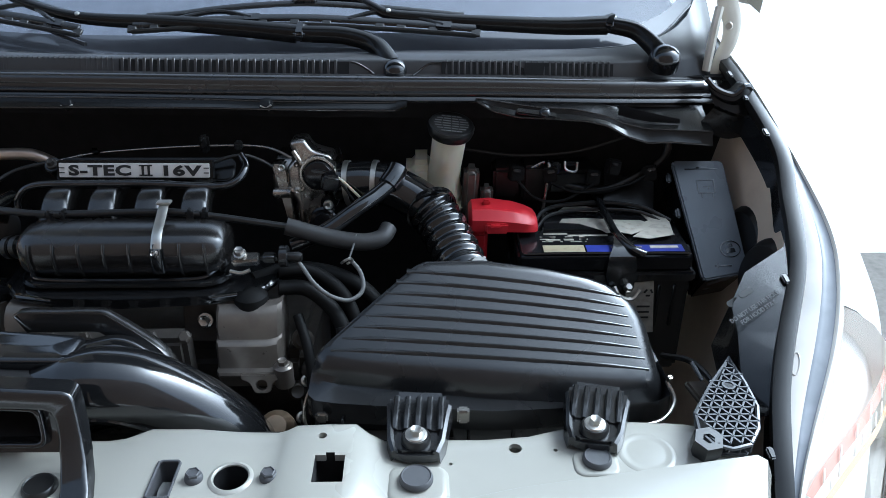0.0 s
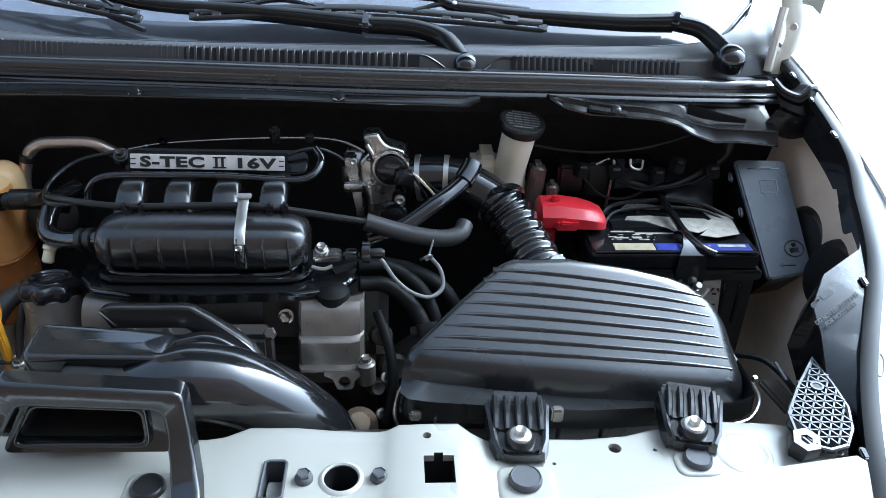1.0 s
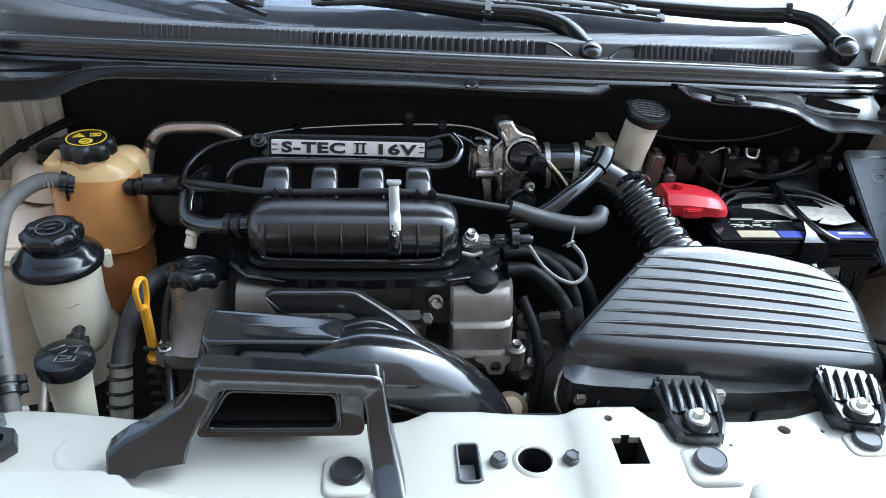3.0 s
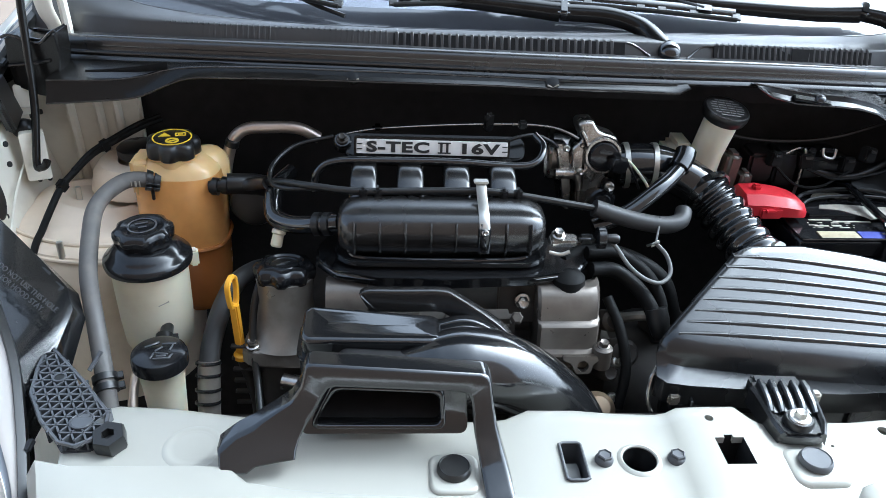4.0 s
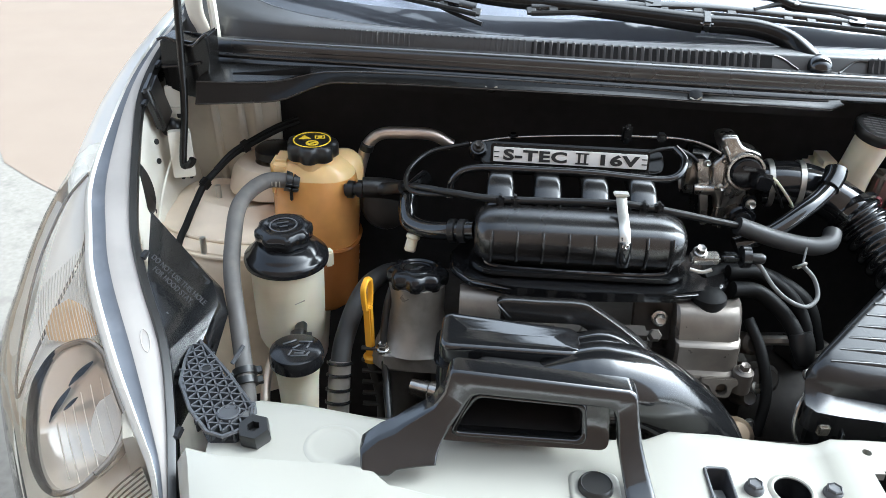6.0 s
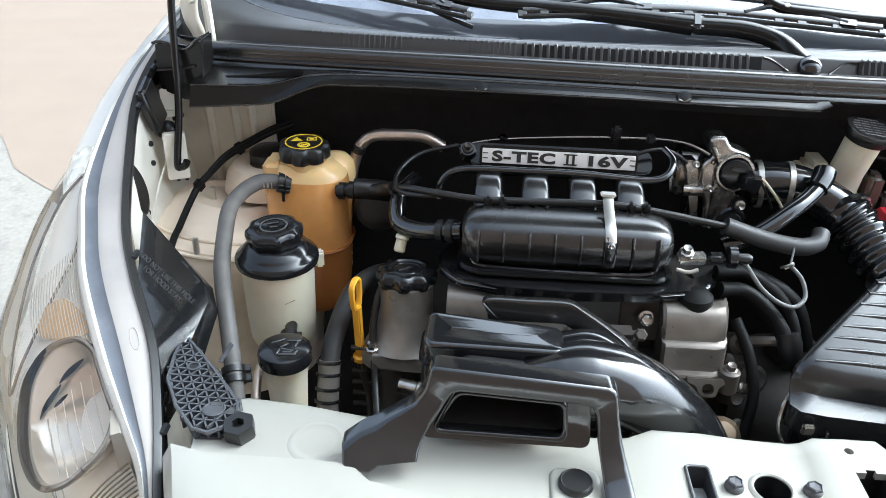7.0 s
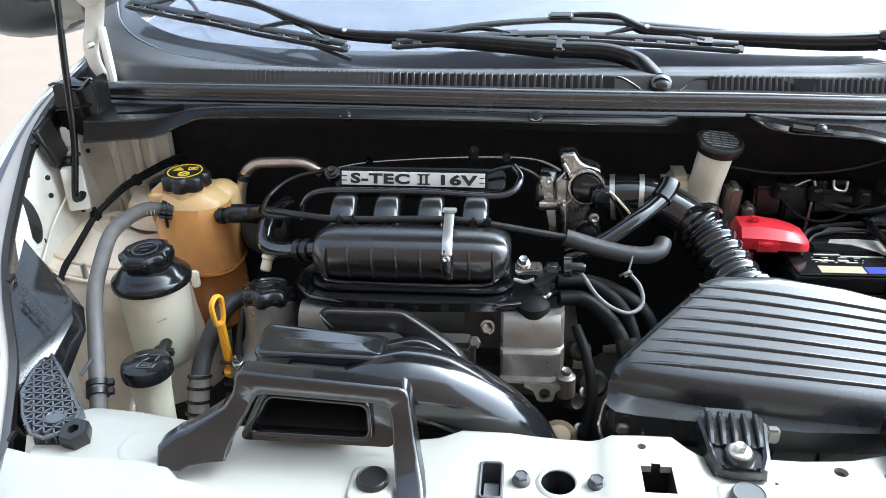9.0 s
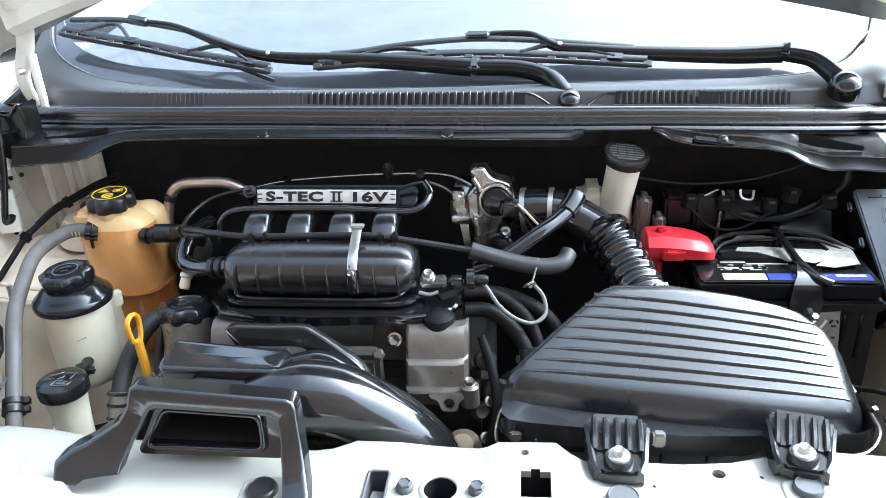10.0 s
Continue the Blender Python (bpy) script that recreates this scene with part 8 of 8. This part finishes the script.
for x, y, w, h, a in ((-0.008, 0.008, 0.016, 0.0022, 35), (0.008, 0.010, 0.014, 0.0022, 5), (0.000, 0.001, 0.010, 0.0022, 50), (0.012, 0.004, 0.010, 0.0022, 80), (0.004, -0.006, 0.014, 0.0022, -8), (0.006, -0.014, 0.018, 0.0022, 8), (-0.004, -0.010, 0.010, 0.0022, 80), (0.014, -0.010, 0.009, 0.0022, 70), (0.005, -0.010, 0.010, 0.0030, 8)):
    part("cap_symbol", box((w, h, 0.0016), m=WR @ pose(x, y, 0.7412, 0, 0, a), bev=0.0005, seg=1), MESHGREY, wr)
fill = line("steering_hose", "black steering hose with a metal crimp beside the dipstick", "hose", [
    ("hose", [(-0.352, 0.300, 0.735), (-0.362, 0.275, 0.745), (-0.376, 0.245, 0.748), (-0.388, 0.218, 0.733), (-0.397, 0.192, 0.706), (-0.399, 0.176, 0.688)], 0.0110, SLEEVE),
    ("crimp", [(-0.399, 0.177, 0.690), (-0.399, 0.158, 0.655), (-0.398, 0.140, 0.62)], 0.0125, NECK)])
for z, y in ((0.688, 0.176), (0.676, 0.170), (0.662, 0.162), (0.650, 0.155)):
    part("crimp_ring", lathe([(0.013, -0.002), (0.0145, -0.001), (0.0145, 0.001), (0.013, 0.002)], m=aim((0, 0.45, 0.9), (-0.3995, y, z)), n=18), SATIN, fill)
line("aircon_pipe", "thin bare metal pipe low beside the reservoir", "pipe", [("pipe", [(-0.480, 0.25, 0.66), (-0.486, 0.20, 0.66), (-0.480, 0.15, 0.645), (-0.462, 0.11, 0.63)], 0.0055, PINKPIPE)])
dip = thing("oil_dipstick", "yellow plastic oil dipstick handle", "dipstick")
DP = frame_of((-0.3685, 0.192, 0.735), (0.26, 0.966, 0), (-0.02, 0.02, 1))
part("grip", tube([DP @ Vector((x * 1.20, y, 0)) for x, y in ((-0.0065, 0.020), (-0.0085, 0.036), (-0.0075, 0.048), (0.0, 0.053), (0.0065, 0.048), (0.0070, 0.036), (0.0050, 0.022), (0.0, 0.016), (-0.0065, 0.022))], 0.0027, n=8, flat=1.3, up=DP.col[2].to_3d()), YELLOW, dip)
part("stem", prism([(-0.0048, 0.020), (0.0042, 0.020), (0.0058, -0.046), (-0.0026, -0.046)], -0.0045, 0.0045, m=DP, bev=0.0015), YELLOW, dip)
part("stop", lathe([(0.007, 0), (0.0092, 0.002), (0.0092, 0.007), (0.007, 0.009)], m=aim((0.02, -0.02, 1), DP @ Vector((0.002, -0.055, 0))), n=20), YELLOW, dip)
part("tube", tube([DP @ Vector((0.002, -0.054, 0)), DP @ Vector((0.004, -0.12, 0.01)), DP @ Vector((0.012, -0.2, 0.0))], 0.006, n=10), IRON, dip)
line("corrugated_wire", "thin ribbed wire conduit beside the dipstick", "cable", [("wire", [(-0.335, 0.235, 0.78), (-0.348, 0.212, 0.755), (-0.352, 0.19, 0.715), (-0.346, 0.165, 0.675), (-0.338, 0.125, 0.650), (-0.330, 0.10, 0.62)], 0.0042, RUBBER)])
side = thing("timing_cover", "dark ribbed timing cover beside the oil filler", "engine")
part("cover", box((0.05, 0.10, 0.26), (-0.335, 0.245, 0.55), bev=0.01), IRON, side)
for k in range(6):
    part("fin", box((0.030, 0.006, 0.004), (-0.362, 0.190, 0.62 + 0.016 * k), bev=0.001, seg=1), IRON, side)
part("bracket", box((0.035, 0.02, 0.012), (-0.296, 0.125, 0.668), m=pose(0, 0, 0, 0, 0, 0), bev=0.003), CAST, side)
line("wing_harness", "black taped wiring loom over the strut tower", "cable", [("loom", [(-0.495, 0.455, 0.862), (-0.5204, 0.440, 0.855), (-0.5468, 0.420, 0.8445), (-0.5682, 0.400, 0.8355), (-0.5843, 0.375, 0.8225), (-0.5943, 0.355, 0.812), (-0.600, 0.330, 0.797), (-0.602, 0.300, 0.7840), (-0.603, 0.27, 0.771), (-0.598, 0.22, 0.73)], 0.0042, LOOM),
     ("loom", [(-0.495, 0.452, 0.868), (-0.5204, 0.438, 0.861), (-0.5468, 0.418, 0.8500), (-0.5690, 0.397, 0.8395), (-0.5843, 0.373, 0.8255)], 0.0028, LOOM)])
loom_tie = bpy.data.objects["wing_harness"]
for at, d in (((-0.5560, 0.4120, 0.8420), (-0.7, -0.65, -0.35)), ((-0.5935, 0.3560, 0.8130), (-0.4, -0.8, -0.45))):
    part("loom_clip", box((0.010, 0.016, 0.014), m=aim(d, at), bev=0.003), LOOM, loom_tie)
